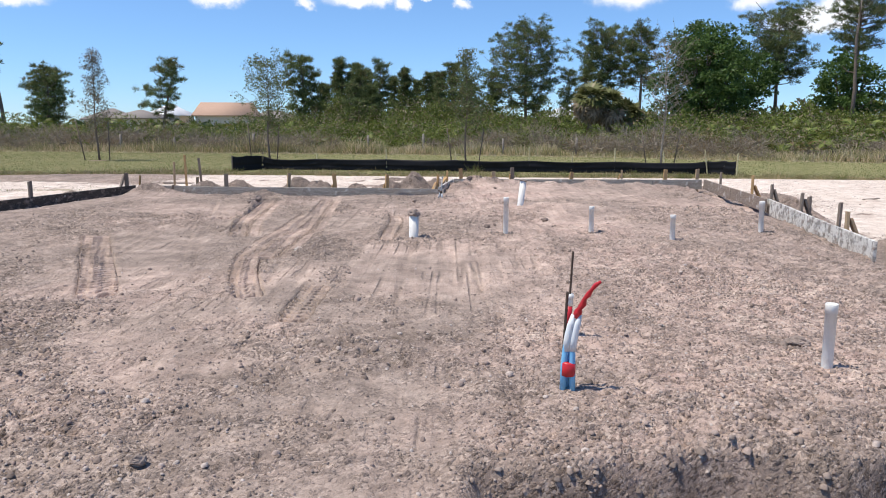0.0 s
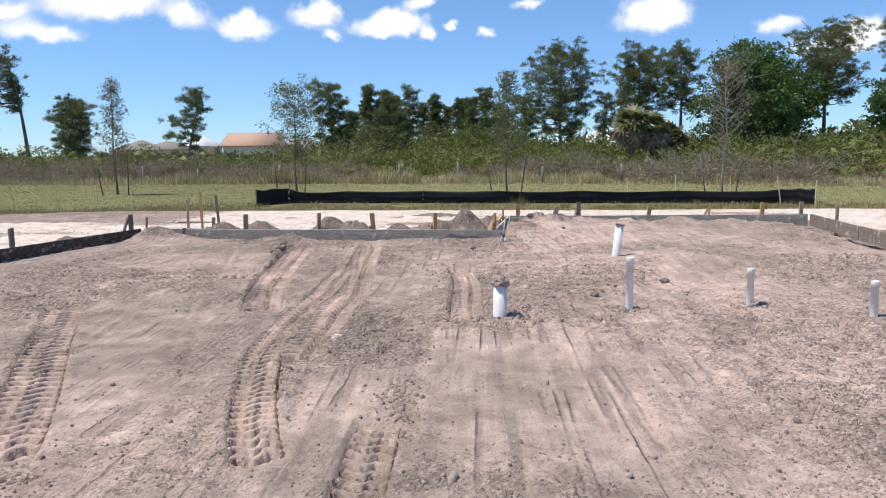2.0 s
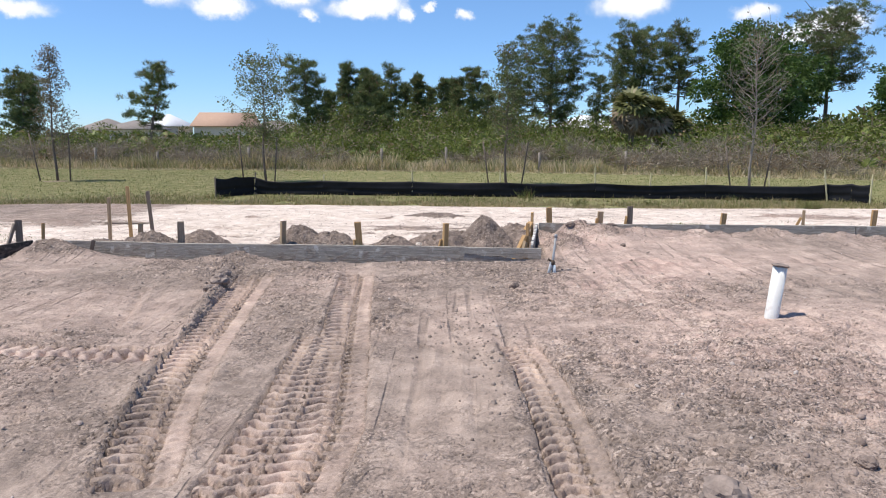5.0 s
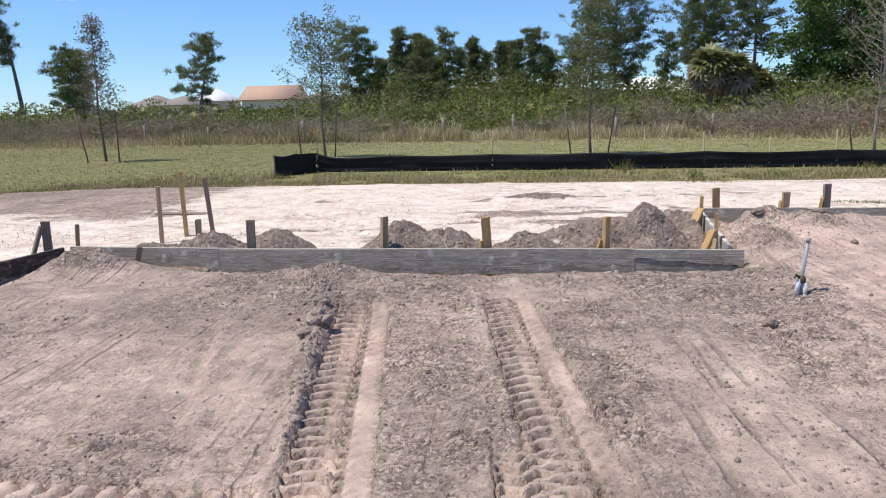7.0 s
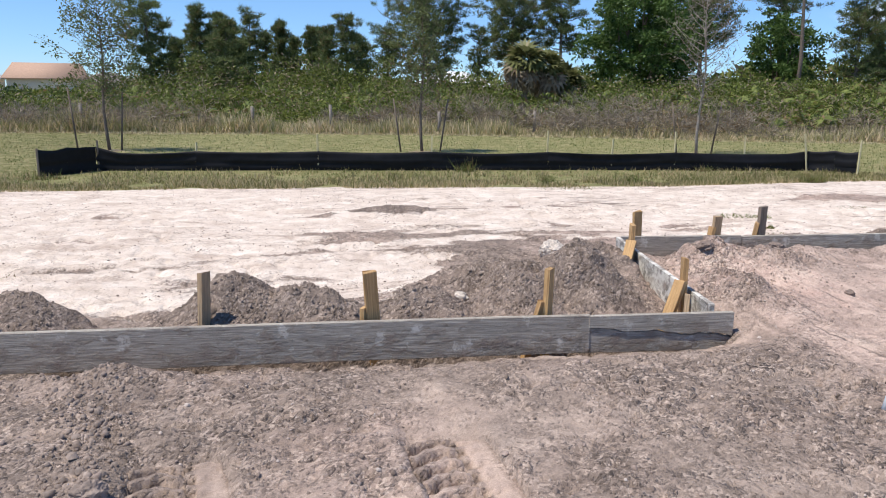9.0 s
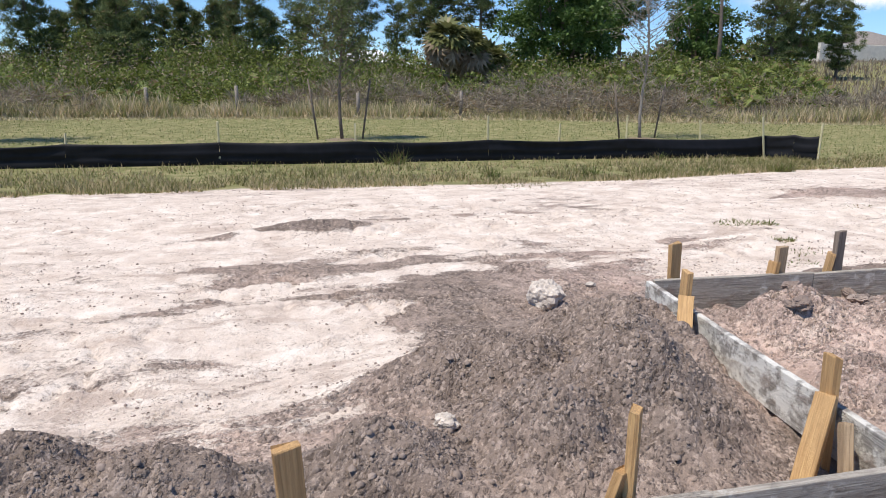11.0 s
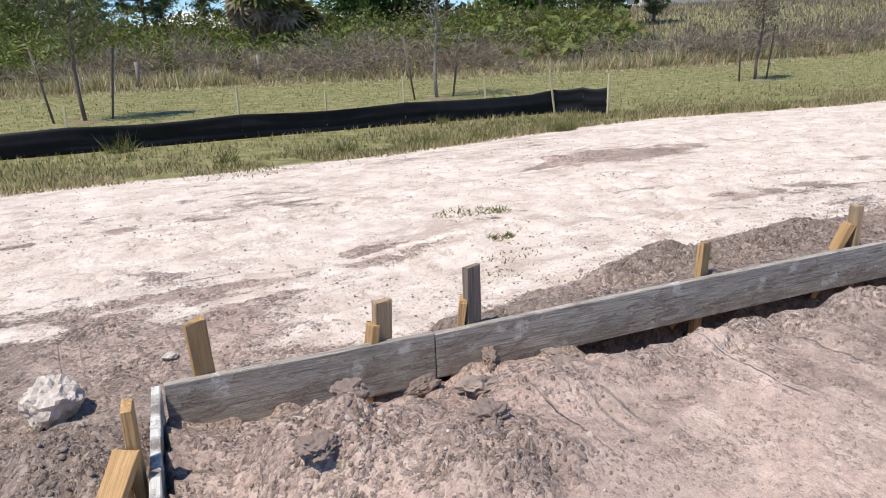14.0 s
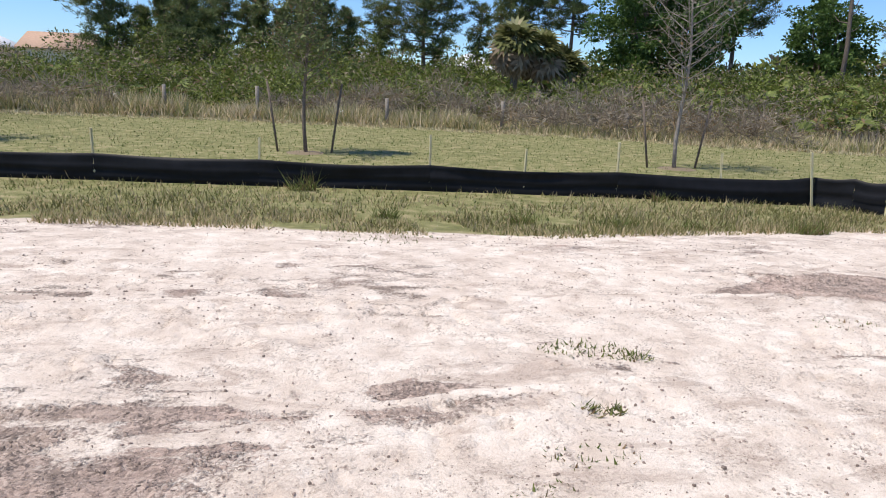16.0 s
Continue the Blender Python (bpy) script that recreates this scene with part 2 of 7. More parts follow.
    h = maths(nt, "ADD", h, maths(nt, "MULTIPLY", maths(nt, "SUBTRACT", maths(nt, "MULTIPLY", maths(nt, "MULTIPLY", streak, calm), 0.5), maths(nt, "MULTIPLY", crack, 0.45)), bare))
    bumped(nt, bsdf, h, 1.0, 0.045)


def build_clod(nt, bsdf):
    p = position(nt)
    g = nt.nodes.new("ShaderNodeNewGeometry").outputs["Random Per Island"]
    c = ramp(nt, g, [(0.0, (0.17, 0.13, 0.108)), (0.5, (0.28, 0.215, 0.185)), (0.85, (0.38, 0.295, 0.255)), (1.0, (0.52, 0.45, 0.41))])
    c = mixc(nt, 0.5, c, ramp(nt, noise_tex(nt, 60, 4, p), [(0.3, (0.3, 0.3, 0.3)), (0.7, (0.65, 0.65, 0.65))]), "OVERLAY")
    nt.links.new(c, bsdf.inputs["Base Color"])
    bumped(nt, bsdf, noise_tex(nt, 90, 4, p), 0.8, 0.004)


def build_darkclod(nt, bsdf):
    p = position(nt)
    c = ramp(nt, noise_tex(nt, 14, 5, p), [(0.3, (0.15, 0.118, 0.10)), (0.7, (0.36, 0.287, 0.247))])
    nt.links.new(c, bsdf.inputs["Base Color"])
    bumped(nt, bsdf, noise_tex(nt, 60, 4, p), 0.9, 0.006)


def wood_build(dark, light, residue, axis=(1, 14, 14), residue_colour=(0.46, 0.43, 0.40), muddy=0.0):
    def build(nt, bsdf):
        o = nt.nodes.new("ShaderNodeObjectInfo").outputs["Random"]

        def shifted(stretch):
            add = nt.nodes.new("ShaderNodeVectorMath")
            add.operation = "ADD"
            nt.links.new(position(nt, stretch), add.inputs[0])
            nt.links.new(maths(nt, "MULTIPLY", o, 37.0), add.inputs[1])
            return add.outputs[0]

        grain = noise_tex(nt, 3.6, 9, shifted(axis), 0.72, 1.6)
        fibre = noise_tex(nt, 9.0, 5, shifted(tuple(v * (0.25 if v < 2 else 1.3) for v in axis)), 0.7, 0.6)
        plain = position(nt)
        c = ramp(nt, grain, [(0.28, dark), (0.68, light)])
        c = mixc(nt, 0.8, c, ramp(nt, fibre, [(0.32, (0.22, 0.22, 0.22)), (0.5, (0.5, 0.5, 0.5)), (0.68, (0.68, 0.68, 0.68))]), "OVERLAY")
        c = mixc(nt, maths(nt, "MULTIPLY", o, 0.35), c, dark)
        h = maths(nt, "ADD", maths(nt, "ADD", grain, fibre), maths(nt, "MULTIPLY", noise_tex(nt, 70, 3, plain), 0.5))
        if residue:
            blot = noise_tex(nt, 7.0, 7, plain, 0.7)
            c = mixc(nt, ramp(nt, blot, [(0.62 - residue * 0.3, (0, 0, 0)), (0.70 - residue * 0.3, (1, 1, 1))]), c, residue_colour)
            mud = noise_tex(nt, 5.5, 8, position(nt, (1, 1, 2)), 0.72)
            if muddy:
                # soil splashed up from the ground, thicker towards the foot
                low = nt.nodes.new("ShaderNodeSeparateXYZ")
                nt.links.new(plain, low.inputs[0])
                mud = maths(nt, "SUBTRACT", mud, maths(nt, "MULTIPLY", low.outputs[2], muddy))
            cake = ramp(nt, mud, [(0.50, (0, 0, 0)), (0.56, (0.35, 0.35, 0.35)), (0.66, (0.85, 0.85, 0.85))])
            crumb = noise_tex(nt, 60.0, 5, plain, 0.75)
            c = mixc(nt, cake, c, ramp(nt, crumb, [(0.3, (0.16, 0.125, 0.105)), (0.7, (0.36, 0.285, 0.245))]))
            h = maths(nt, "ADD", h, maths(nt, "MULTIPLY", cake, maths(nt, "ADD", 1.2, maths(nt, "MULTIPLY", crumb, 2.5))))
        nt.links.new(c, bsdf.inputs["Base Color"])
        bumped(nt, bsdf, h, 0.9, 0.005)
    return build


def plain_build(colour, vary=0.25, scale=9.0, bump_d=0.002, dirt=None):
    def build(nt, bsdf):
        p = position(nt)
        a = tuple(v * (1 - vary) for v in colour)
        b = tuple(min(1.0, v * (1 + vary * 0.5)) for v in colour)
        c = ramp(nt, noise_tex(nt, scale, 5, p), [(0.3, a), (0.7, b)])
        if dirt:
            c = mixc(nt, ramp(nt, noise_tex(nt, 6, 6, p, 0.7), [(0.5, (0, 0, 0)), (0.68, (0.85, 0.85, 0.85))]), c, dirt)
        nt.links.new(c, bsdf.inputs["Base Color"])
        bumped(nt, bsdf, noise_tex(nt, scale * 5, 3, p), 0.5, bump_d)
    return build


def leaf_build(dark, light, brown=0.0, brown_colour=(0.22, 0.15, 0.08)):
    def build(nt, bsdf):
        g = nt.nodes.new("ShaderNodeNewGeometry").outputs["Random Per Island"]
        p = position(nt)
        n = noise_tex(nt, 0.9, 4, p)
        c = ramp(nt, g, [(0.0, dark), (1.0, light)])
        c = mixc(nt, maths(nt, "MULTIPLY", n, 0.55), c, dark)
        if brown:
            k = maths(nt, "ADD", g, maths(nt, "MULTIPLY", maths(nt, "SUBTRACT", noise_tex(nt, 0.35, 4, p), 0.5), 1.3))
            c = mixc(nt, ramp(nt, k, [(0.96 - brown, (0, 0, 0)), (1.0 - brown * 0.8, (1, 1, 1))]), c, brown_colour)
        nt.links.new(c, bsdf.inputs["Base Color"])
        bsdf.inputs["Specular IOR Level"].default_value = 0.25
        t = nt.nodes.new("ShaderNodeBsdfTranslucent")
        nt.links.new(c, t.inputs[0])
        ms = nt.nodes.new("ShaderNodeMixShader")
        ms.inputs[0].default_value = 0.28
        nt.links.new(bsdf.outputs[0], ms.inputs[1])
        nt.links.new(t.outputs[0], ms.inputs[2])
        nt.links.new(ms.outputs[0], nt.nodes["Material Output"].inputs[0])
    return build


M = {}
M["ground"] = material("site_ground", build_ground, 0.95)
M["clod"] = material("dry_clods", build_clod, 0.95)
M["darkclod"] = material("moist_clods", build_darkclod, 0.95)
M["board"] = material("weathered_form_board", wood_build((0.15, 0.13, 0.112), (0.66, 0.60, 0.52), 0.15, residue_colour=(0.56, 0.53, 0.49), muddy=0.5), 0.85)
# near-black wood: the shade on the left boards' inner faces, put into the colour
M["board_shaded"] = material("shade_coloured_form_board", wood_build((0.022, 0.018, 0.016), (0.085, 0.072, 0.06), 0.02), 0.85)
M["board_pale"] = material("concrete_caked_board", wood_build((0.2, 0.18, 0.165), (0.42, 0.40, 0.37), 0.62, residue_colour=(0.66, 0.64, 0.60)), 0.9)
M["board_brown"] = material("brown_form_board", wood_build((0.16, 0.115, 0.085), (0.36, 0.29, 0.235), 0.25, muddy=0.4), 0.85)
M["stake"] = material("fresh_pine_stake", wood_build((0.36, 0.205, 0.085), (0.62, 0.405, 0.19), 0, (9, 9, 0.8)), 0.75)
M["stake_old"] = material("weathered_stake", wood_build((0.13, 0.10, 0.08), (0.34, 0.27, 0.21), 0, (9, 9, 0.8)), 0.85)
M["stake_tan"] = material("tan_stake", wood_build((0.30, 0.2, 0.115), (0.52, 0.38, 0.24), 0, (9, 9, 0.8)), 0.8)
M["lath"] = material("pale_lath", wood_build((0.45, 0.40, 0.22), (0.70, 0.63, 0.42), 0, (9, 9, 0.8)), 0.8)
M["pvc"] = material("white_pvc", plain_build((0.78, 0.77, 0.73), 0.12, 7, 0.0006, (0.5, 0.42, 0.36)), 0.4)
M["pvc_gray"] = material("gray_pvc", plain_build((0.30, 0.32, 0.34), 0.2, 8, 0.0006, (0.34, 0.28, 0.24)), 0.45)
M["pvc_blue"] = material("blue_pex", plain_build((0.20, 0.52, 0.82), 0.12, 9, 0.0006), 0.35)
M["sleeve"] = material("translucent_white_sleeve", plain_build((0.70, 0.74, 0.76), 0.12, 9, 0.001), 0.4)
M["red"] = material("red_tape", plain_build((0.56, 0.02, 0.03), 0.25, 14, 0.002), 0.4)
M["rust"] = material("rusty_rebar", plain_build((0.10, 0.072, 0.055), 0.35, 30, 0.002), 0.7, 0.4)
M["fabric"] = material("black_silt_fabric", plain_build((0.010, 0.010, 0.012), 0.35, 5, 0.004), 0.55)
M["fabric"].node_tree.nodes["Principled BSDF"].inputs["Specular IOR Level"].default_value = 0.2
M["rock"] = material("pale_concrete_lump", plain_build((0.60, 0.53, 0.47), 0.45, 16, 0.02, (0.22, 0.175, 0.15)), 0.95)
M["bark"] = material("gray_brown_bark", plain_build((0.17, 0.135, 0.11), 0.4, 14, 0.02), 0.95)
M["bark_pale"] = material("pale_gray_bark", plain_build((0.30, 0.26, 0.225), 0.35, 14, 0.01), 0.95)
M["needles"] = material("pine_needles", leaf_build((0.065, 0.095, 0.034), (0.28, 0.33, 0.135), 0.06), 0.6)
M["oak"] = material("oak_leaves", leaf_build((0.04, 0.08, 0.02), (0.16, 0.25, 0.065)), 0.5)
M["young"] = material("young_leaves", leaf_build((0.09, 0.12, 0.045), (0.25, 0.28, 0.12), 0.12), 0.55)
M["young_gray"] = material("gray_sparse_leaves", leaf_build((0.15, 0.145, 0.11), (0.30, 0.28, 0.23), 0.3), 0.6)
M["shrub"] = material("thicket_leaves", leaf_build((0.06, 0.09, 0.018), (0.32, 0.36, 0.09), 0.17, (0.30, 0.24, 0.17)), 0.55)
M["palmetto"] = material("palmetto_fans", leaf_build((0.06, 0.09, 0.02), (0.32, 0.36, 0.10), 0.14), 0.5)
M["palm"] = material("cabbage_palm_fans", leaf_build((0.10, 0.115, 0.04), (0.31, 0.31, 0.13), 0.15, (0.40, 0.33, 0.2)), 0.5)
M["deadfrond"] = material("dead_fronds", leaf_build((0.18, 0.13, 0.085), (0.44, 0.36, 0.25)), 0.8)
M["brush"] = material("gray_brush", leaf_build((0.18, 0.15, 0.115), (0.45, 0.385, 0.30), 0.1), 0.85)
M["drygrass"] = material("tall_dry_grass", leaf_build((0.25, 0.25, 0.10), (0.60, 0.54, 0.32), 0.48, (0.64, 0.52, 0.35)), 0.7)
M["straw"] = material("matted_straw", leaf_build((0.40, 0.34, 0.20), (0.70, 0.62, 0.42), 0.15, (0.36, 0.28, 0.17)), 0.75)
M["lawn"] = material("lawn_grass", leaf_build((0.085, 0.125, 0.028), (0.23, 0.275, 0.08), 0.30, (0.40, 0.33, 0.18)), 0.6)
M["verge"] = material("coarse_verge_grass", leaf_build((0.15, 0.15, 0.05), (0.33, 0.30, 0.13), 0.5, (0.46, 0.37, 0.22)), 0.65)
M["weed"] = material("weed_leaves", leaf_build((0.10, 0.13, 0.03), (0.24, 0.25, 0.08), 0.25), 0.6)
M["stucco"] = material("cream_stucco", plain_build((0.62, 0.57, 0.50), 0.12, 3, 0.004), 0.9)
M["roof_orange"] = material("terracotta_roof", plain_build((0.44, 0.29, 0.21), 0.15, 4, 0.01), 0.85)
M["roof_gray"] = material("gray_brown_roof", plain_build((0.25, 0.22, 0.20), 0.25, 4, 0.01), 0.85)
M["roof_white"] = material("white_metal_roof", plain_build((0.75, 0.76, 0.77), 0.08, 4, 0.004), 0.5)
M["glass"] = material("dark_window_glass", plain_build((0.03, 0.035, 0.04), 0.2, 3, 0.0005), 0.1)
M["wallpaint"] = material("pale_garden_wall", plain_build((0.66, 0.61, 0.55), 0.15, 1.5, 0.004), 0.9)
M["white"] = material("white_plastic", plain_build((0.75, 0.75, 0.72), 0.12, 9, 0.001), 0.5)
M["redbark"] = material("reddish_scrub", leaf_build((0.12, 0.05, 0.04), (0.26, 0.12, 0.09)), 0.7)


# ---------------------------------------------------------------- mesh helpers
def mesh_from(name, verts, faces, mat, smooth=False):
    """A mesh out of arrays: faces is an (n, 3) or (n, 4) array of indices, or a list of such arrays."""
    me = bpy.data.meshes.new(name)
    verts = np.asarray(verts, dtype=np.float32)
    groups = faces if isinstance(faces, list) and np.ndim(faces[0]) == 2 else [faces]
    groups = [np.asarray(f, dtype=np.int32) for f in groups if len(f)]
    loops = np.concatenate([f.ravel() for f in groups])
    sizes = np.concatenate([np.full(len(f), f.shape[1], dtype=np.int32) for f in groups])
    me.vertices.add(len(verts))
    me.vertices.foreach_set("co", verts.ravel())
    me.loops.add(len(loops))
    me.loops.foreach_set("vertex_index", loops)
    me.polygons.add(len(sizes))
    me.polygons.foreach_set("loop_start", np.concatenate([[0], np.cumsum(sizes)[:-1]]).astype(np.int32))
    if smooth:
        me.polygons.foreach_set("use_smooth", np.ones(len(sizes), dtype=bool))
    me.materials.append(mat)
    me.update(calc_edges=True)
    return me


def array_part(name, verts, faces, mat, parent=None, smooth=False, label=""):
    ob = new(name, mesh_from(name, verts, faces, mat, smooth))
    ob.parent = parent
    return tagged(ob, label)


def part(name, bm, mat, parent=None, label="", smooth=False):
    """A bmesh as one mesh object under a thing."""
    me = bpy.data.meshes.new(name)
    for f in bm.faces:
        f.smooth = smooth
    bm.to_mesh(me)
    bm.free()
    me.materials.append(mat)
    ob = new(name, me)
    ob.parent = parent
    return tagged(ob, label)


def thing(name, m, label, category, group=""):
    ob = new(name)
    ob.empty_display_size = 0.1
    ob.matrix_world = m
    return tagged(ob, label, category, group)


def tube(points, radii, sides=8, cap=True):
    """Verts and quads of a tapered tube through points."""
    pts = [Vector(p) for p in points]
    vs, fs = [], []
    side = None
    for i, p in enumerate(pts):
        d = (pts[min(i + 1, len(pts) - 1)] - pts[max(i - 1, 0)]).normalized()
        if side is None:
            side = d.cross(Vector((0.31, 0.95, 0.07)))
        side = (side - d * side.dot(d)).normalized()
        up = d.cross(side)
        for k in range(sides):
            a = 2 * math.pi * k / sides
            vs.append(p + (side * math.cos(a) + up * math.sin(a)) * radii[i])
    n = len(pts)
    for i in range(n - 1):
        for k in range(sides):
            a, b = i * sides + k, i * sides + (k + 1) % sides
            fs.append((a, b, b + sides, a + sides))
    if cap:
        for i, flip in ((0, True), (n - 1, False)):
            vs.append(pts[i])
            c = len(vs) - 1
            for k in range(sides):
                a, b = i * sides + k, i * sides + (k + 1) % sides
                fs.append((b, a, c, c) if flip else (a, b, c, c))
    return vs, fs


class Soup:
    """Gathers tubes into one mesh."""

    def __init__(self):
        self.v, self.f, self.t = [], [], []

    def tube(self, points, radii, sides=6, cap=True):
        vs, fs = tube(points, radii, sides, cap)
        o = len(self.v)
        self.v += [tuple(v) for v in vs]
        for f in fs:
            if f[2] == f[3]:
                self.t.append((f[0] + o, f[1] + o, f[2] + o))
            else:
                self.f.append(tuple(i + o for i in f))

    def put(self, name, mat, parent=None, smooth=True, label=""):
        return array_part(name, self.v, [self.f, self.t], mat, parent, smooth, label)


def board_mesh(bm, size, at=(0, 0, 0), bevel=0.004, cuts=0, seed=0, wobble=0.0):
    """A bevelled plank in a bmesh, with a slightly uneven run."""
    r = bmesh.ops.create_cube(bm, size=1.0, matrix=Matrix.Translation(at) @ Matrix.Diagonal((*size, 1)))
    if cuts:
        axis = max(range(3), key=lambda i: size[i])
        es = [e for e in bm.edges if abs((e.verts[0].co - e.verts[1].co)[axis]) > size[axis] * 0.9]
        bmesh.ops.subdivide_edges(bm, edges=es, cuts=cuts)
    bmesh.ops.bevel(bm, geom=[e for e in bm.edges if e.is_manifold and e.calc_face_angle(0) > 0.5], offset=bevel, segments=1, affect="EDGES")
    if wobble:
        rnd = random.Random(seed)
        ph = [rnd.uniform(0, 6.28) for _ in range(4)]
        for v in bm.verts:
            t = v.co.x
            v.co.y += wobble * math.sin(t * 1.3 + ph[0])
            v.co.z += wobble * 0.7 * math.sin(t * 0.9 + ph[1]) + wobble * 0.15 * math.sin(t * 11 + ph[2] + v.co.z * 9)
    return r


# value noise on a random lattice, for the ground and for scattering
_rng = np.random.RandomState(7)
_LAT = _rng.rand(256, 256)


def vnoise(x, y, seed=0):
    x, y = x + seed * 17.31, y + seed * 9.77
    xi, yi = np.floor(x).astype(int), np.floor(y).astype(int)
    fx, fy = x - xi, y - yi
    fx, fy = fx * fx * (3 - 2 * fx), fy * fy * (3 - 2 * fy)
    a, b = _LAT[xi % 256, yi % 256], _LAT[(xi + 1) % 256, yi % 256]
    c, d = _LAT[xi % 256, (yi + 1) % 256], _LAT[(xi + 1) % 256, (yi + 1) % 256]
    return (a * (1 - fx) + b * fx) * (1 - fy) + (c * (1 - fx) + d * fx) * fy


def fbm(x, y, seed=0, octaves=4):
    s, amp, tot = 0.0, 1.0, 0.0
    for o in range(octaves):
        s = s + amp * vnoise(x * 2**o, y * 2**o, seed + o * 3)
        tot += amp
        amp *= 0.5
    return s / tot - 0.5


def cobble(x, y, seed=0):
    """Rounded lumps on a jittered lattice: 1 at their tops, 0 in the cracks."""
    xi, yi = np.floor(x).astype(int), np.floor(y).astype(int)
    best = np.full(x.shape, 9.0)
    for i in (-1, 0, 1):
        for j in (-1, 0, 1):
            a, b = (xi + i + seed * 13) % 256, (yi + j + seed * 29) % 256
            size = 0.55 + 0.75 * _LAT[(a + 91) % 256, b]
            d = ((x - xi - i - _LAT[a, b]) ** 2 + (y - yi - j - _LAT[b, (a + 37) % 256]) ** 2) / size**2
            best = np.minimum(best, d)
    return np.sqrt(np.clip(1 - best * 1.6, 0, 1))


def smooth(a, b, x):
    t = np.clip((x - a) / (b - a), 0, 1)
    return t * t * (3 - 2 * t)


# ---------------------------------------------------------------- the ground: building pad, sand, lawn, one sheet
FORMS = [(-9.7, 6.2), (-7.05, 16.62), (-5.33, 16.55), (-0.14, 16.25), (0.12, 18.58), (1.35, 18.43), (3.4, 18.17), (6.1, 17.88), (5.6, 13.0), (5.0, 8.6), (4.2, 2.0)]
PAD = [(-14, -12)] + FORMS + [(2.6, -12)]
# wheel and crawler tracks: way, width, tread pitch, depth, slant of the treads
TRACKS = [([(-2.62, 9.6), (-2.82, 10.4), (-2.91, 10.8), (-3.06, 11.6), (-3.16, 12.3), (-3.30, 13.4), (-3.43, 14.5), (-3.55, 15.2)], 0.40, 0.115, 0.036, 0.5),
          ([(-1.86, 7.8), (-1.88, 8.6), (-1.92, 9.6), (-1.90, 10.4), (-1.935, 10.8), (-2.015, 11.6), (-2.14, 12.8), (-2.22, 13.6), (-2.36, 15.2)], 0.40, 0.112, 0.038, -0.5),
          ([(-0.64, 8.9), (-0.66, 9.7), (-0.66, 10.4), (-0.69, 11.2), (-0.79, 12.2)], 0.31, 0.105, 0.032, -0.6),
          ([(-2.85, 6.1), (-3.3, 7.05), (-4.0, 8.45), (-4.75, 10.0)], 0.34, 0.115, 0.034, 0.5),
          ([(-1.55, 6.0), (-1.86, 6.9), (-2.16, 8.2), (-2.24, 9.5), (-2.21, 10.6), (-2.26, 11.6), (-2.33, 12.5)], 0.27, 0.108, 0.036, 0.4),
          ([(-1.06, 5.2), (-1.07, 6.0), (-1.10, 6.8)], 0.24, 0.10, 0.030, -0.5),
          ([(-5.0, 11.86), (-4.2, 11.78), (-3.6, 11.76), (-3.22, 11.8)], 0.40, 0.12, 0.036, 1.0)]
# ridges and grooves left by the blade's corner: ends, width, height
RIDGES = [(-3.80, 14.9, -3.54, 13.2, 0.06, 0.075), (-3.54, 13.2, -3.37, 12.2, 0.05, 0.07), (-3.37, 12.2, -3.05, 10.4, 0.045, 0.05), (-2.24, 11.4, -2.12, 8.6, 0.045, 0.075), (-2.12, 8.6, -1.98, 7.0, 0.045, 0.065),
          (-4.9, 12.42, -3.95, 12.2, 0.05, 0.035), (-3.95, 12.2, -3.4, 12.36, 0.05, 0.03), (-2.3, 13.8, -2.18, 12.9, 0.04, 0.03), (-0.98, 12.1, -0.86, 9.2, 0.04, 0.025),
          (-4.53, 14.49, -3.95, 12.3, 0.028, -0.05), (-4.45, 14.49, -3.87, 12.3, 0.03, 0.028), (-4.18, 13.97, -3.8, 12.42, 0.026, -0.035), (-4.96, 13.75, -4.61, 12.74, 0.03, -0.03), (-6.4, 13.3, -4.98, 9.74, 0.04, -0.04), (-5.7, 14.6, -5.2, 13.2, 0.04, -0.04),
          (-0.35, 8.86, -0.38, 6.9, 0.026, -0.032), (-0.67, 8.86, -0.69, 6.6, 0.026, -0.032), (0.41, 8.4, 0.36, 6.3, 0.035, -0.04), (0.12, 8.6, 0.10, 6.4, 0.026, -0.025),
          (-1.7, 7.7, -1.55, 6.3, 0.026, -0.034), (-1.82, 7.55, -1.68, 6.3, 0.026, -0.03), (-1.47, 7.75, -1.25, 6.3, 0.026, -0.03), (-1.33, 7.6, -1.2, 6.5, 0.026, -0.025), (-0.98, 8.8, 0.25, 8.92, 0.03, 0.022),
          (0.0, 13.9, 1.5, 15.0, 0.04, -0.04), (1.5, 15.0, 3.4, 15.7, 0.04, -0.04), (0.4, 15.2, 3.3, 16.9, 0.04, -0.035), (0.6, 14.1, 2.4, 14.5, 0.04, -0.035), (0.2, 14.5, 2.2, 15.9, 0.03, 0.03), (1.2, 13.6, 4.4, 14.9, 0.04, -0.04), (2.0, 13.2, 5.0, 14.2, 0.03, 0.025),
          (-1.47, 12.3, -1.45, 10.2, 0.026, -0.035), (-1.13, 11.7, -1.12, 10.2, 0.026, -0.035), (-1.3, 12.1, -1.3, 10.6, 0.026, -0.025), (-5.4, 9.6, -4.4, 7.6, 0.03, -0.035), (-3.7, 10.8, -2.9, 8.2, 0.03, -0.035), (-3.2, 9.6, -2.5, 7.4, 0.03, -0.03)]
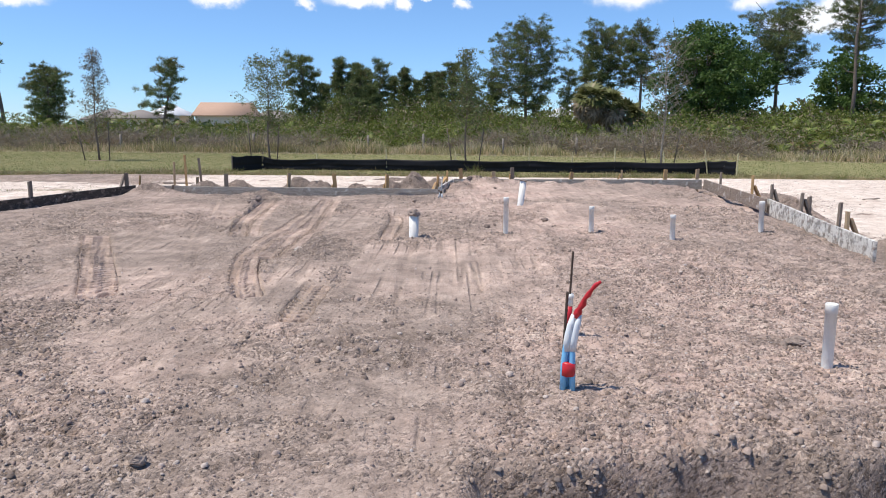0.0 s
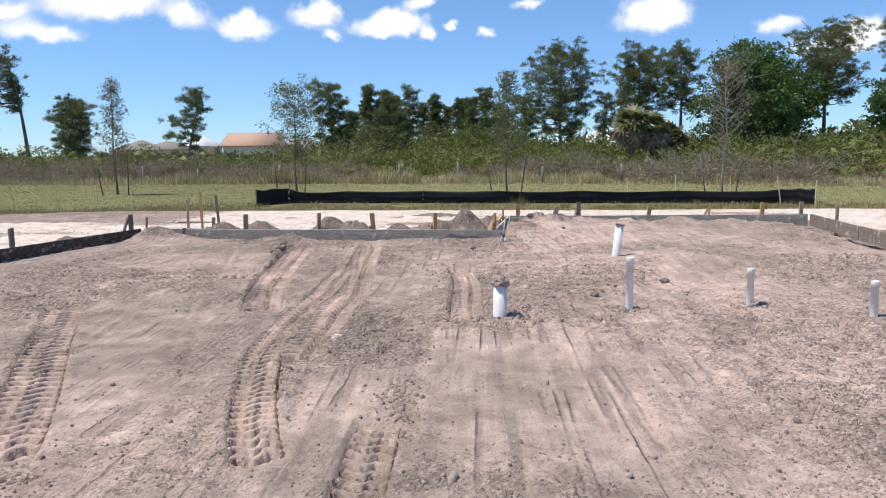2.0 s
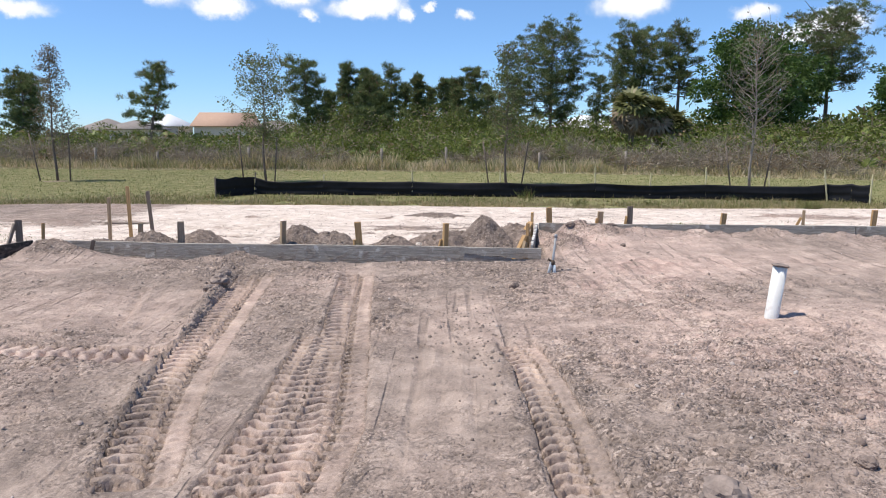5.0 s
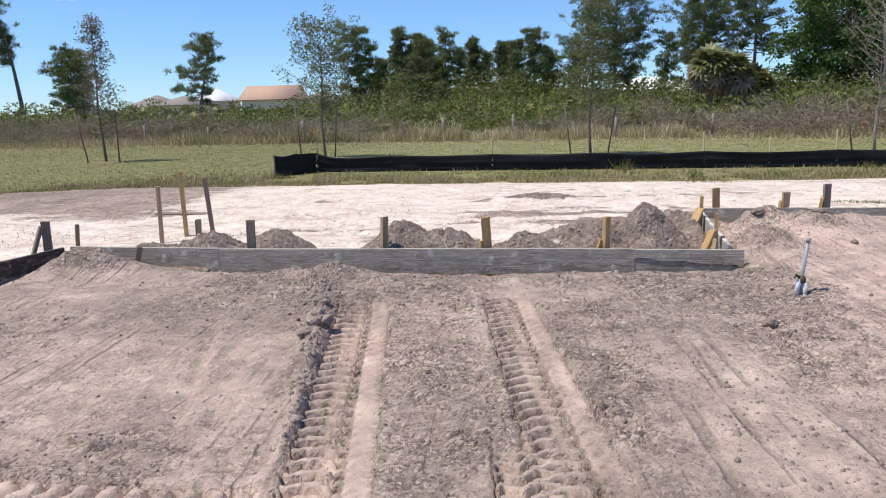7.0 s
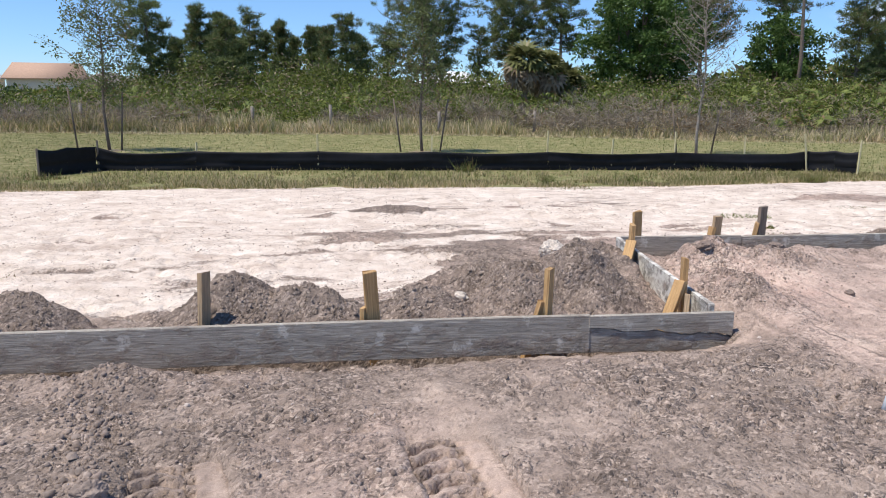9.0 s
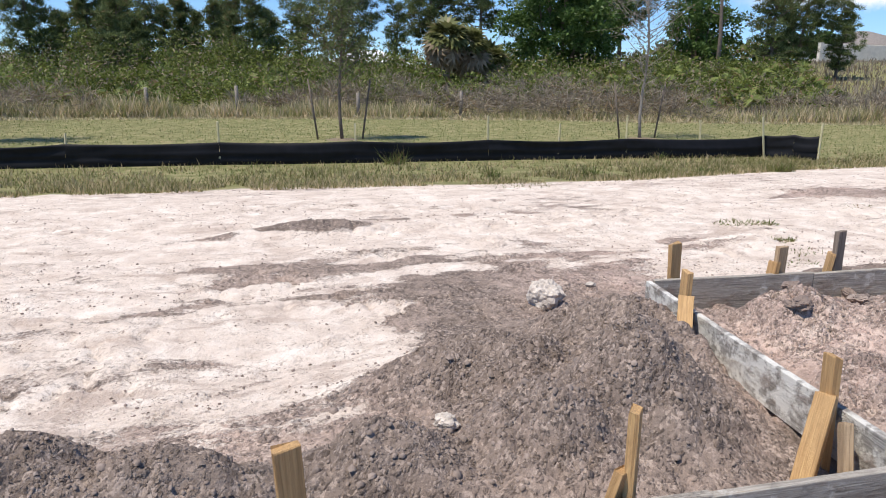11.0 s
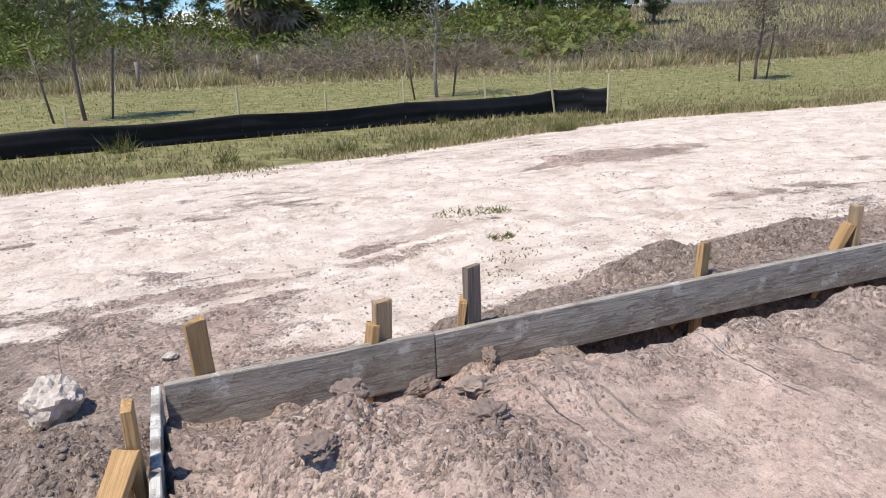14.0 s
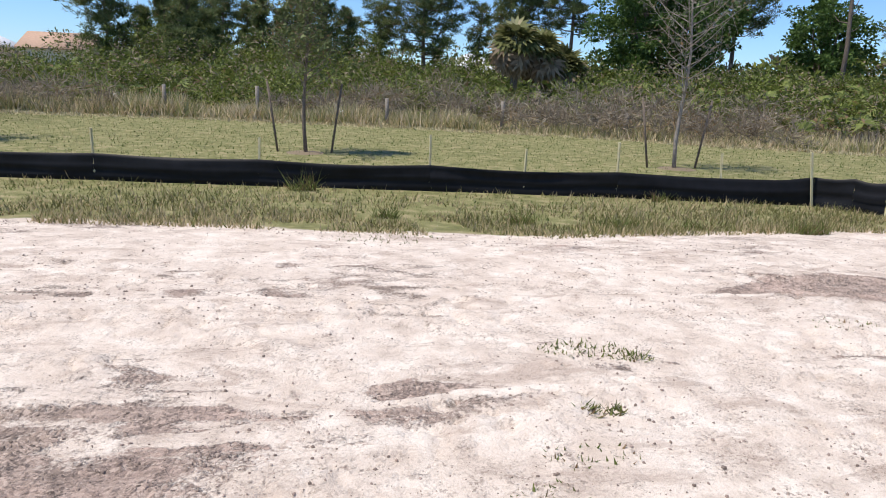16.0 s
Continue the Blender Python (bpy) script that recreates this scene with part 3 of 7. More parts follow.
# moist, freshly turned patches: x, y, reach along x, reach along y, strength
MOIST = [(-4.05, 15.72, 0.42, 0.26, 0.85), (-3.80, 14.7, 0.15, 0.8, 0.75), (-3.62, 13.4, 0.10, 0.7, 0.6), (-2.66, 12.4, 0.17, 1.5, 0.5), (1.4, 8.4, 0.25, 0.6, 0.5), (-2.62, 8.6, 0.25, 1.4, 0.45), (-1.0, 8.3, 0.10, 0.5, 0.6),
         (0.25, 9.15, 0.14, 0.25, 0.7), (-4.2, 12.3, 0.7, 0.10, 0.5), (0.3, 16.7, 0.25, 0.35, 0.5), (1.05, 17.3, 0.3, 0.3, 0.4), (-6.4, 16.05, 0.4, 0.25, 0.8), (-8.0, 14.6, 0.25, 1.4, 0.6), (2.2, 4.9, 0.2, 0.12, 0.7)]
# faint tracks on the sand
SAND_TRACKS = [([(-3.2, 17.9), (-1.2, 19.5), (0.6, 20.7), (2.4, 21.3), (6, 21.6), (12, 21.2)], 0.34, 0.12, 0.022, 0.5),
               ([(-6.0, 19.2), (-3.0, 20.0), (-0.6, 20.6), (0.9, 21.0)], 0.30, 0.12, 0.02, -0.5),
               ([(-7, 22.4), (-2, 23.0), (3, 23.3), (9, 23.6), (16, 23.2)], 0.45, 0.15, 0.016, 0.4),
               ([(4.3, 20.9), (7, 20.8), (11, 19.6), (14, 17.5)], 0.4, 0.13, 0.02, 0.4)]
# spoil heaps: x, y, reach along x, reach along y, height
HEAPS = [(0.26, 16.85, 0.30, 0.42, 0.18), (-3.5, 17.08, 0.40, 0.36, 0.46), (-2.95, 17.0, 0.45, 0.32, 0.33), (-0.80, 17.28, 0.36, 0.42, 0.58), (-1.35, 17.15, 0.42, 0.36, 0.36), (-4.85, 17.05, 0.38, 0.32, 0.38),
         (-5.6, 17.08, 0.45, 0.32, 0.32), (-6.3, 17.05, 0.35, 0.28, 0.18), (-1.23, 17.95, 0.7, 0.5, 0.26), (-0.35, 18.15, 0.45, 0.6, 0.32), (-2.1, 17.1, 0.5, 0.35, 0.26),
         (3.7, 19.15, 0.75, 0.42, 0.20), (5.0, 19.0, 0.8, 0.45, 0.22), (6.6, 18.9, 0.9, 0.6, 0.18), (7.6, 17.2, 0.9, 1.0, 0.12), (6.5, 14.2, 0.45, 0.8, 0.34), (6.7, 10.3, 0.5, 0.9, 0.16), (2.75, 19.15, 0.4, 0.3, 0.08),
         (0.62, 17.80, 0.34, 0.34, 0.17), (1.0, 17.35, 0.42, 0.40, 0.13), (1.55, 17.75, 0.45, 0.25, 0.09), (2.4, 17.75, 0.5, 0.2, 0.06), (3.5, 17.62, 0.5, 0.2, 0.08), (4.6, 17.45, 0.6, 0.25, 0.08),
         (-3.95, 15.9, 0.34, 0.16, 0.10), (-4.35, 15.95, 0.16, 0.12, 0.07), (-6.5, 16.1, 0.5, 0.3, 0.19), (-8.3, 14.6, 0.3, 0.8, 0.05), (-8.2, 16.2, 0.5, 0.6, 0.16), (-9.2, 12.0, 0.4, 0.9, 0.14),
         (2.3, 12.4, 0.8, 0.7, 0.05), (4.4, 12.6, 0.7, 0.3, 0.06)]


def segments(points):
    return list(zip(points[:-1], points[1:]))


def line_frame(x, y, way):
    """For each place: run along the way, and signed distance across it."""
    best = np.full(x.shape, 1e9)
    run, side = np.zeros(x.shape), np.zeros(x.shape)
    s0 = 0.0
    for (ax, ay), (bx, by) in segments(way):
        dx, dy = bx - ax, by - ay
        L = math.hypot(dx, dy)
        t = np.clip(((x - ax) * dx + (y - ay) * dy) / L**2, 0, 1)
        qx, qy = x - ax - t * dx, y - ay - t * dy
        d = np.hypot(qx, qy)
        near = d < best
        best = np.where(near, d, best)
        run = np.where(near, s0 + t * L, run)
        side = np.where(near, np.sign(dx * qy - dy * qx) * d, side)
        s0 += L
    return run, side, best, s0


def inside(x, y, poly):
    hit = np.zeros(x.shape, dtype=bool)
    for (ax, ay), (bx, by) in segments(poly + poly[:1]):
        cross = (ay > y) != (by > y)
        with np.errstate(divide="ignore", invalid="ignore"):
            hit ^= cross & (x < (bx - ax) * (y - ay) / (by - ay + 1e-12) + ax)
    return hit


def grass_edge(x):
    """Where the sand gives way to the grass, as y over x."""
    return np.interp(x, [-60, -20, -14, -11.5, -9, -5, 0, 4, 9, 11, 15, 23, 40, 80], [21, 22.5, 24.6, 26.6, 26.5, 26.7, 26.4, 25.9, 26.9, 27.0, 25.5, 25.0, 24.0, 22])


def thicket_edge(x):
    """Where the lawn ends at the tall dry grass."""
    return np.interp(x, [-80, -20, 0, 8, 15, 23, 36, 48, 90], [47, 46.2, 45.6, 44.0, 41.2, 39.0, 38.2, 37.6, 36])


def soil_rough(x, y):
    """0 where a blade has smoothed the soil, 1 where it lies in clods."""
    n = fbm(x * 0.75, y * 0.5, 11, 4)
    r = 0.3 + 0.7 * smooth(-0.10, 0.12, n)
    r = np.maximum(r, smooth(6.3, 4.6, y) * (0.22 + 0.5 * smooth(-0.12, 0.1, fbm(x * 1.1, y * 1.3, 14, 4))))
    r = np.maximum(r, smooth(0.2, 1.6, x) * smooth(12.0, 8.0, y) * 0.85)
    r = np.maximum(r, 0.6 * np.exp(-(((x + 0.1) / 0.8) ** 2 + ((y - 13.8) / 1.6) ** 2)))
    r = np.maximum(r, np.exp(-(((x + 1.45) / 0.28) ** 2 + ((y - 8.0) / 0.6) ** 2)))
    clean = np.exp(-(((x + 0.3) / 0.75) ** 6 + ((y - 7.4) / 1.4) ** 8))
    clean = np.maximum(clean, np.exp(-(((x + 1.35) / 0.40) ** 6 + ((y - 6.8) / 1.0) ** 6)))
    clean = np.maximum(clean, np.exp(-(((x + 3.2 + (y - 8.5) * 0.42) / 0.75) ** 4 + ((y - 8.3) / 2.2) ** 4)))
    r = np.maximum(r, np.exp(-(((x + 1.45) / 0.36) ** 4 + ((y - 8.75) / 0.95) ** 4)))
    clean = np.maximum(clean, np.exp(-(((x + 1.2) / 0.42) ** 4 + ((y - 12) / 2.6) ** 4)))
    clean = np.maximum(clean, np.exp(-(((x + 4.6) / 1.2) ** 4 + ((y - 13.6) / 1.3) ** 4)) * 0.8)
    clean = np.maximum(clean, np.exp(-(((x - 2.6) / 1.7) ** 4 + ((y - 15.6) / 1.2) ** 4)))
    return np.clip(r * (1 - 0.85 * clean), 0, 1)


def ground(x, y, fine=True):
    """Height, and the shares of sand, grass and soil darkened by moisture or painted shade, over the plan."""
    pad = inside(x, y, PAD)
    _, _, dform, _ = line_frame(x, y, FORMS)
    # the pad
    zp = -0.055 + 0.05 * fbm(x * 0.35, y * 0.35, 2, 3)
    zp = zp - 0.055 * smooth(-0.8, -3.5, x) - 0.04 * smooth(11, 12.5, y) * smooth(0.5, -0.8, x)
    zp = zp + 0.10 * np.exp(-(((x - 1.2) / 1.9) ** 2 + ((y - 9.6) / 1.2) ** 2)) + 0.11 * np.exp(-(((x - 1.6) / 1.3) ** 2 + ((y - 12.2) / 1.0) ** 2))
    zp = zp + 0.05 * smooth(5, 3.5, y) * smooth(0.3, 1.5, x) + 0.04 * smooth(0.2, 1.0, x) * smooth(16, 17, y)
    zp = zp - 0.06 * smooth(3.2, 1.5, y)
    zp = zp - 0.10 * smooth(0.55, 0.05, dform)
    hollow = smooth(0.42, 0.08, dform) * smooth(0.6, 0.95, x) * smooth(16.5, 17.3, y) + 0.8 * smooth(0.28, 0.05, dform) * smooth(5.0, 5.4, x) * smooth(12.8, 13.3, y)
    zp = zp - 0.32 * np.clip(hollow, 0, 1) * smooth(-0.18, 0.04, fbm(x * 1.5, y * 1.5, 87, 2))
    zp = zp - 0.34 * smooth(3.16, 3.04, y + 0.06 * np.sin(x * 4) + 0.25 * fbm(x * 2.5, y * 2.5, 90, 3)) * smooth(1.9, 2.3, y) * smooth(0.1, 0.4, x)
    zp = zp - 0.055 * smooth(0.9, 0.15, dform) * smooth(-5.8, -5.2, x) * smooth(0.0, -0.4, x) * smooth(15.0, 15.4, y)
    # the slot washed out under the long board
    slot = smooth(0.11, 0.04, dform) * smooth(-5.6, -5.0, x) * smooth(-0.05, -0.3, x) * smooth(16.0, 16.1, y)
    zp = zp - 0.28 * slot * smooth(-0.22, -0.02, fbm(x * 1.3, y * 0.2, 89, 2))
    # around it: sand, then lawn, then the rising field
    zs = -0.36 + 0.05 * fbm(x * 0.22, y * 0.3, 5, 3)
    zs = zs + (-0.47 - zs) * smooth(24.5, 27.5, y)
    zs = zs + 0.09 * smooth(30, 36, y)
    far = np.hypot(x, y)
    zs = zs + 3.9 * smooth(45, 115, far) * smooth(0.15, 0.6, np.arctan2(x, np.maximum(y, 1e-3)))
    zs = zs + 0.12 * smooth(0.9, 0.1, dform) * smooth(24, 22, y)
    zs = zs - 0.20 * smooth(0.30, 0.03, dform) * smooth(1.3, 1.7, x) * smooth(16.5, 17.3, y)
    zs = zs - 0.30 * smooth(0.16, 0.05, dform) * smooth(-5.4, -5.0, x) * smooth(-0.1, -0.3, x) * smooth(16.0, 16.1, y) * smooth(18, 17.5, y)
    z = np.where(pad, zp, zs)
    heap = np.zeros(x.shape)
    z = z + 0.10 * np.exp(-(((x + 1.95) / 0.9) ** 4 + ((y - 22.75 - 0.10 * x) / 0.22) ** 2))
    for hx, hy, rx, ry, h in HEAPS:
        g = np.exp(-(np.abs((x - hx) / rx) ** 1.8 + np.abs((y - hy) / ry) ** 1.8))
        heap = np.maximum(heap, h * g) + 0.25 * np.minimum(heap, h * g)
    # heaps stay on their side of the boards
    z = z + heap * np.where((x > 1.3) & (y > 16.5), smooth(0.02, 0.32, dform), np.where(pad, 1.0, 0.25 + 0.75 * smooth(0.05, 0.16, dform)))
    edge_in = grass_edge(x)
    spill = dform - 0.75 * np.exp(-(((x + 0.7) / 1.1) ** 2)) * smooth(17.2, 18.2, y)
    sand = np.where(pad, 0.0, smooth(0.4, 1.8, spill + 1.0 * fbm(x * 0.9, y * 0.9, 21, 3)) * (1 - smooth(0.04, 0.14, heap)))
    sand = sand * (1 - 0.62 * np.exp(-(((x + 0.7) / 3.0) ** 4 + ((y - 20.7 - 0.05 * x) / 1.05) ** 4)) * smooth(-0.22, -0.04, fbm(x * 0.45, y * 2.0, 95, 3)) - 0.75 * np.exp(-(((x - 7.4) / 1.3) ** 2 + ((y - 23.3) / 0.6) ** 2)))
    sand = sand * (1 - 0.75 * smooth(-7.0, -9.5, x + 0.6 * fbm(x * 0.4, y * 0.8, 99, 3)) * smooth(20.6, 22.0, y))
    sand = sand * (1 - np.exp(-(((x + 1.95) / 1.0) ** 4 + ((y - 22.75 - 0.10 * x) / 0.22) ** 2)) * 1.3 * smooth(-0.2, 0.1, fbm(x * 2, y * 4, 96, 2)))
    grass = np.where(pad, 0.0, smooth(-0.25, 0.5, y - edge_in + 0.9 * fbm(x * 0.8, y * 0.8, 31, 3)))
    grass = np.maximum(grass, 0.55 * np.exp(-(((x + 10.2) / 1.7) ** 2 + ((y - 18.7) / 0.5) ** 2)))
    damp_shade = np.clip(smooth(0.03, 0.16, heap) * np.where(pad & (x > -0.2), 0.12, np.where(pad, 0.45, 0.85)) + 0.9 * np.exp(-(((x + 1.95) / 1.0) ** 4 + ((y - 22.75 - 0.10 * x) / 0.22) ** 2)), 0, 1)
    damp_shade = np.maximum(damp_shade, np.where(pad, 0.0, smooth(1.3, 0.5, spill + 0.6 * fbm(x * 1.1, y * 1.1, 23, 3)) * 0.5 * smooth(24, 21, y)))
    for mx, my, rx, ry, m in MOIST:
        damp_shade = np.maximum(damp_shade, m * np.exp(-(((x - mx) / rx) ** 4 + ((y - my) / ry) ** 4)) * smooth(-0.22, 0.02, fbm(x * 3, y * 3, 98, 3)))
    # shade of the gap under the long board, painted as darker soil
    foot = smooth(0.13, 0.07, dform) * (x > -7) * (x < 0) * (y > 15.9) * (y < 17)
    damp_shade, sand = np.maximum(damp_shade, foot), sand * (1 - foot)
    if not fine:
        return z, sand, grass, damp_shade
    rough = np.where(pad, soil_rough(x, y), 0.22)
    rough = np.maximum(rough, smooth(0.03, 0.12, heap))
    for mx, my, rx, ry, m in MOIST:
        rough = np.maximum(rough, m * np.exp(-(((x - mx) / rx) ** 4 + ((y - my) / ry) ** 4)))
    rough = np.maximum(rough, np.where(pad, smooth(1.1, 0.35, dform) * smooth(0.0, 0.4, x) * smooth(16.3, 16.8, y), 0.0))
    torn = np.where(pad, smooth(0.95, 0.3, dform) * smooth(0.0, 0.4, x) * smooth(16.3, 16.8, y), 0.0)
    near = smooth(27, 22, y) * smooth(-16, -12, x) * smooth(20, 15, x) * smooth(-4, 0, y)
    tracks = np.zeros(x.shape)
    dz = np.zeros(x.shape)
    for ways, only in ((TRACKS, pad), (SAND_TRACKS, ~pad)):
        for way, w, pitch, depth, slant in ways:
            run, side, d, L = line_frame(x, y, way)
            m = smooth(w * 0.50, w * 0.41, d) * smooth(0, 0.5, run) * smooth(L, L - 0.5, run) * only
            lip = np.exp(-((d - w * 0.60) / 0.03) ** 2) * only * np.clip(0.2 + 1.6 * fbm(run * 5, side * 9, 43, 3), 0, 1)
            hollow_d = 0.135 if ways is TRACKS else 0.4 * depth
            dz = np.where(m > tracks, -hollow_d * m, dz) + depth * 0.5 * lip * (tracks < 0.1)
            tracks = np.maximum(tracks, m)
    for ax, ay, bx, by, w, h in RIDGES:
        sel = (x > min(ax, bx) - 0.3) & (x < max(ax, bx) + 0.3) & (y > min(ay, by) - 0.3) & (y < max(ay, by) + 0.3)
        xs, ys = x[sel], y[sel]
        run, side, d, L = line_frame(xs, ys, [(ax, ay), (bx, by)])
        wav = side + 0.05 * fbm(run * 1.5, ys * 0, int(97 + ax * 3) % 50, 3)
        bite = np.clip(0.75 + 1.6 * fbm(xs * 4, ys * 4, 44, 3), 0.1, 1.4) * smooth(-0.05, 0.25, run) * smooth(L + 0.05, L - 0.25, run) * np.where(d > np.abs(side) + 0.01, 0, 1)
        dz[sel] += (h if h > 0 else 0.7 * h) * bite * np.exp(-np.abs(wav / w) ** 1.6) * (tracks[sel] < 0.6)
    # blade lines along the pad, clods and grains
    u = x + 0.16 * y + 0.12 * fbm(y * 0.3, x * 0.3, 51, 2)
    lines = fbm(u * 6.5, y * 0.22, 53, 3) * 0.036 + 0.055 * smooth(0.5, 0.62, vnoise(u * 2.3, y * 0.16, 57)) * (np.abs(vnoise(u * 13, y * 0.35, 58) - 0.5) - 0.12)
    lump = fbm(x * 7.0, y * 7.0, 61, 3)
    cob = 0.040 * (cobble(x * 9, y * 9, 1) - 0.45) * smooth(-0.1, 0.15, fbm(x * 1.3, y * 1.3, 85, 3)) + 0.026 * (cobble(x * 18, y * 18, 2) - 0.45)
    zr = rough * (0.06 * lump + cob) + (0.35 + 0.65 * rough) * 0.006 * (cobble(x * 24, y * 24, 3) - 0.4) * pad + (1 - rough) * (0.010 * lump + np.where(pad, lines, 0.02 * fbm(x * 3.2, y * 5.5, 71, 3)))
    zr = zr + np.where(pad, 0.0, 0.15 * np.maximum(fbm(x * 0.8 + y * 0.2, y * 1.7, 73, 4) - 0.02, 0) + 0.045 * (cobble(x * 8, y * 8, 9) - 0.4) * smooth(0.0, 0.15, fbm(x * 0.8, y * 1.6, 74, 3)))
    zr = zr + smooth(0.03, 0.15, heap) * (0.15 * fbm(x * 3.4, y * 3.4, 75, 4) + 0.04 * (cobble(x * 6, y * 6, 5) - 0.4) + 0.03 * (cobble(x * 13, y * 13, 6) - 0.4))
    zr = zr + torn * (-0.06 + 0.16 * fbm(x * 3.1, y * 3.1, 77, 4) + 0.06 * (cobble(x * 5, y * 5, 7) - 0.4))
    z = z + near * (zr * (1 - 0.8 * tracks) + dz)
    damp_shade = np.maximum(damp_shade, np.where(pad, np.where(x > -1.8, 0.22, 0.5) * rough * smooth(0.04, 0.16, fbm(x * 1.1, y * 0.8, 81, 4)) * np.where(y < 9, smooth(0.8, -0.6, x) * 0.8 + 0.2, 1.0), 0.0))
    sand = np.clip(sand - 0.35 * tracks * smooth(-0.12, 0.12, fbm(x * 2.2, y * 3, 88, 3)) * (~pad) - 0.4 * smooth(0.06, 0.2, fbm(x * 0.5, y * 1.2, 83, 4)) * (~pad), 0, 1)
    # a turned moist patch; and the near drop-off's shade, painted as dark soil
    damp_shade = np.maximum(damp_shade, np.where(pad, 0.75 * np.exp(-(((x + 1.45) / 0.36) ** 4 + ((y - 8.75) / 0.9) ** 4)) + 0.7 * smooth(3.2, 3.05, y + 0.06 * np.sin(x * 4)) * smooth(0.1, 0.4, x), 0.0))
    return z, sand, grass, damp_shade, np.where(pad, rough * (1 - 0.5 * tracks), np.maximum(rough, 0.8))


def pinkness(x, y):
    """Where the soil runs from gray to pink."""
    n = fbm(x * 0.5, y * 0.4, 97, 3)
    east = smooth(-0.9, 0.9, x)
    return np.clip(0.14 + 0.2 * smooth(0.2, 1.2, x) * smooth(9, 6, y) + 0.68 * east * (0.5 + 0.5 * smooth(10, 12.5, y) * smooth(2.2, 0.8, x)) + 1.2 * n + 1.3 * smooth(8.5, 5.5, y) * fbm(x * 1.4, y * 1.8, 93, 3), 0, 1)


def steps(stops):
    """Grid lines from (place, spacing) pairs; between them the spacing runs on evenly."""
    out = [stops[0][0]]
    for (a, s), (b, e) in zip(stops[:-1], stops[1:]):
        p = a
        while True:
            f = (p - a) / (b - a)
            p += s + (e - s) * f
            if p >= b - 0.4 * e:
                break
            out.append(p)
        out.append(b)
    return np.array(out)


GX = steps([(-1500, 300), (-200, 25), (-60, 4), (-14, 0.22), (-8, 0.06), (-4.2, 0.038), (-3.8, 0.031), (-0.3, 0.031), (2.4, 0.034), (5.5, 0.045), (9, 0.08), (18, 0.3), (60, 4), (200, 25), (1500, 300)])
GY = steps([(-600, 120), (-60, 8), (-4, 0.35), (1.2, 0.06), (2.2, 0.028), (5.0, 0.025), (6.5, 0.026), (15.4, 0.027), (16.4, 0.03), (19.6, 0.036), (24, 0.07), (28, 0.16), (60, 2.5), (200, 15), (2500, 400)])
gx, gy = np.meshgrid(GX, GY, indexing="ij")
gz, g_sand, g_grass, g_damp_shade, g_broken = ground(gx, gy)
nx, ny = gx.shape
idx = np.arange(nx * ny).reshape(nx, ny)
quads = np.stack([idx[:-1, :-1], idx[1:, :-1], idx[1:, 1:], idx[:-1, 1:]], -1).reshape(-1, 4)
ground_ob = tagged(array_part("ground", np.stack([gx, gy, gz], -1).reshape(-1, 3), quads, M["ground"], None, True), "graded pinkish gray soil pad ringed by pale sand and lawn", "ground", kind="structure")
for key, values in (("sand", g_sand), ("grass", g_grass), ("damp_shade", g_damp_shade), ("broken", g_broken), ("pink", pinkness(gx, gy))):
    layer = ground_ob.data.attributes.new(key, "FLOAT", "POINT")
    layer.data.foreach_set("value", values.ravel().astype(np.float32))


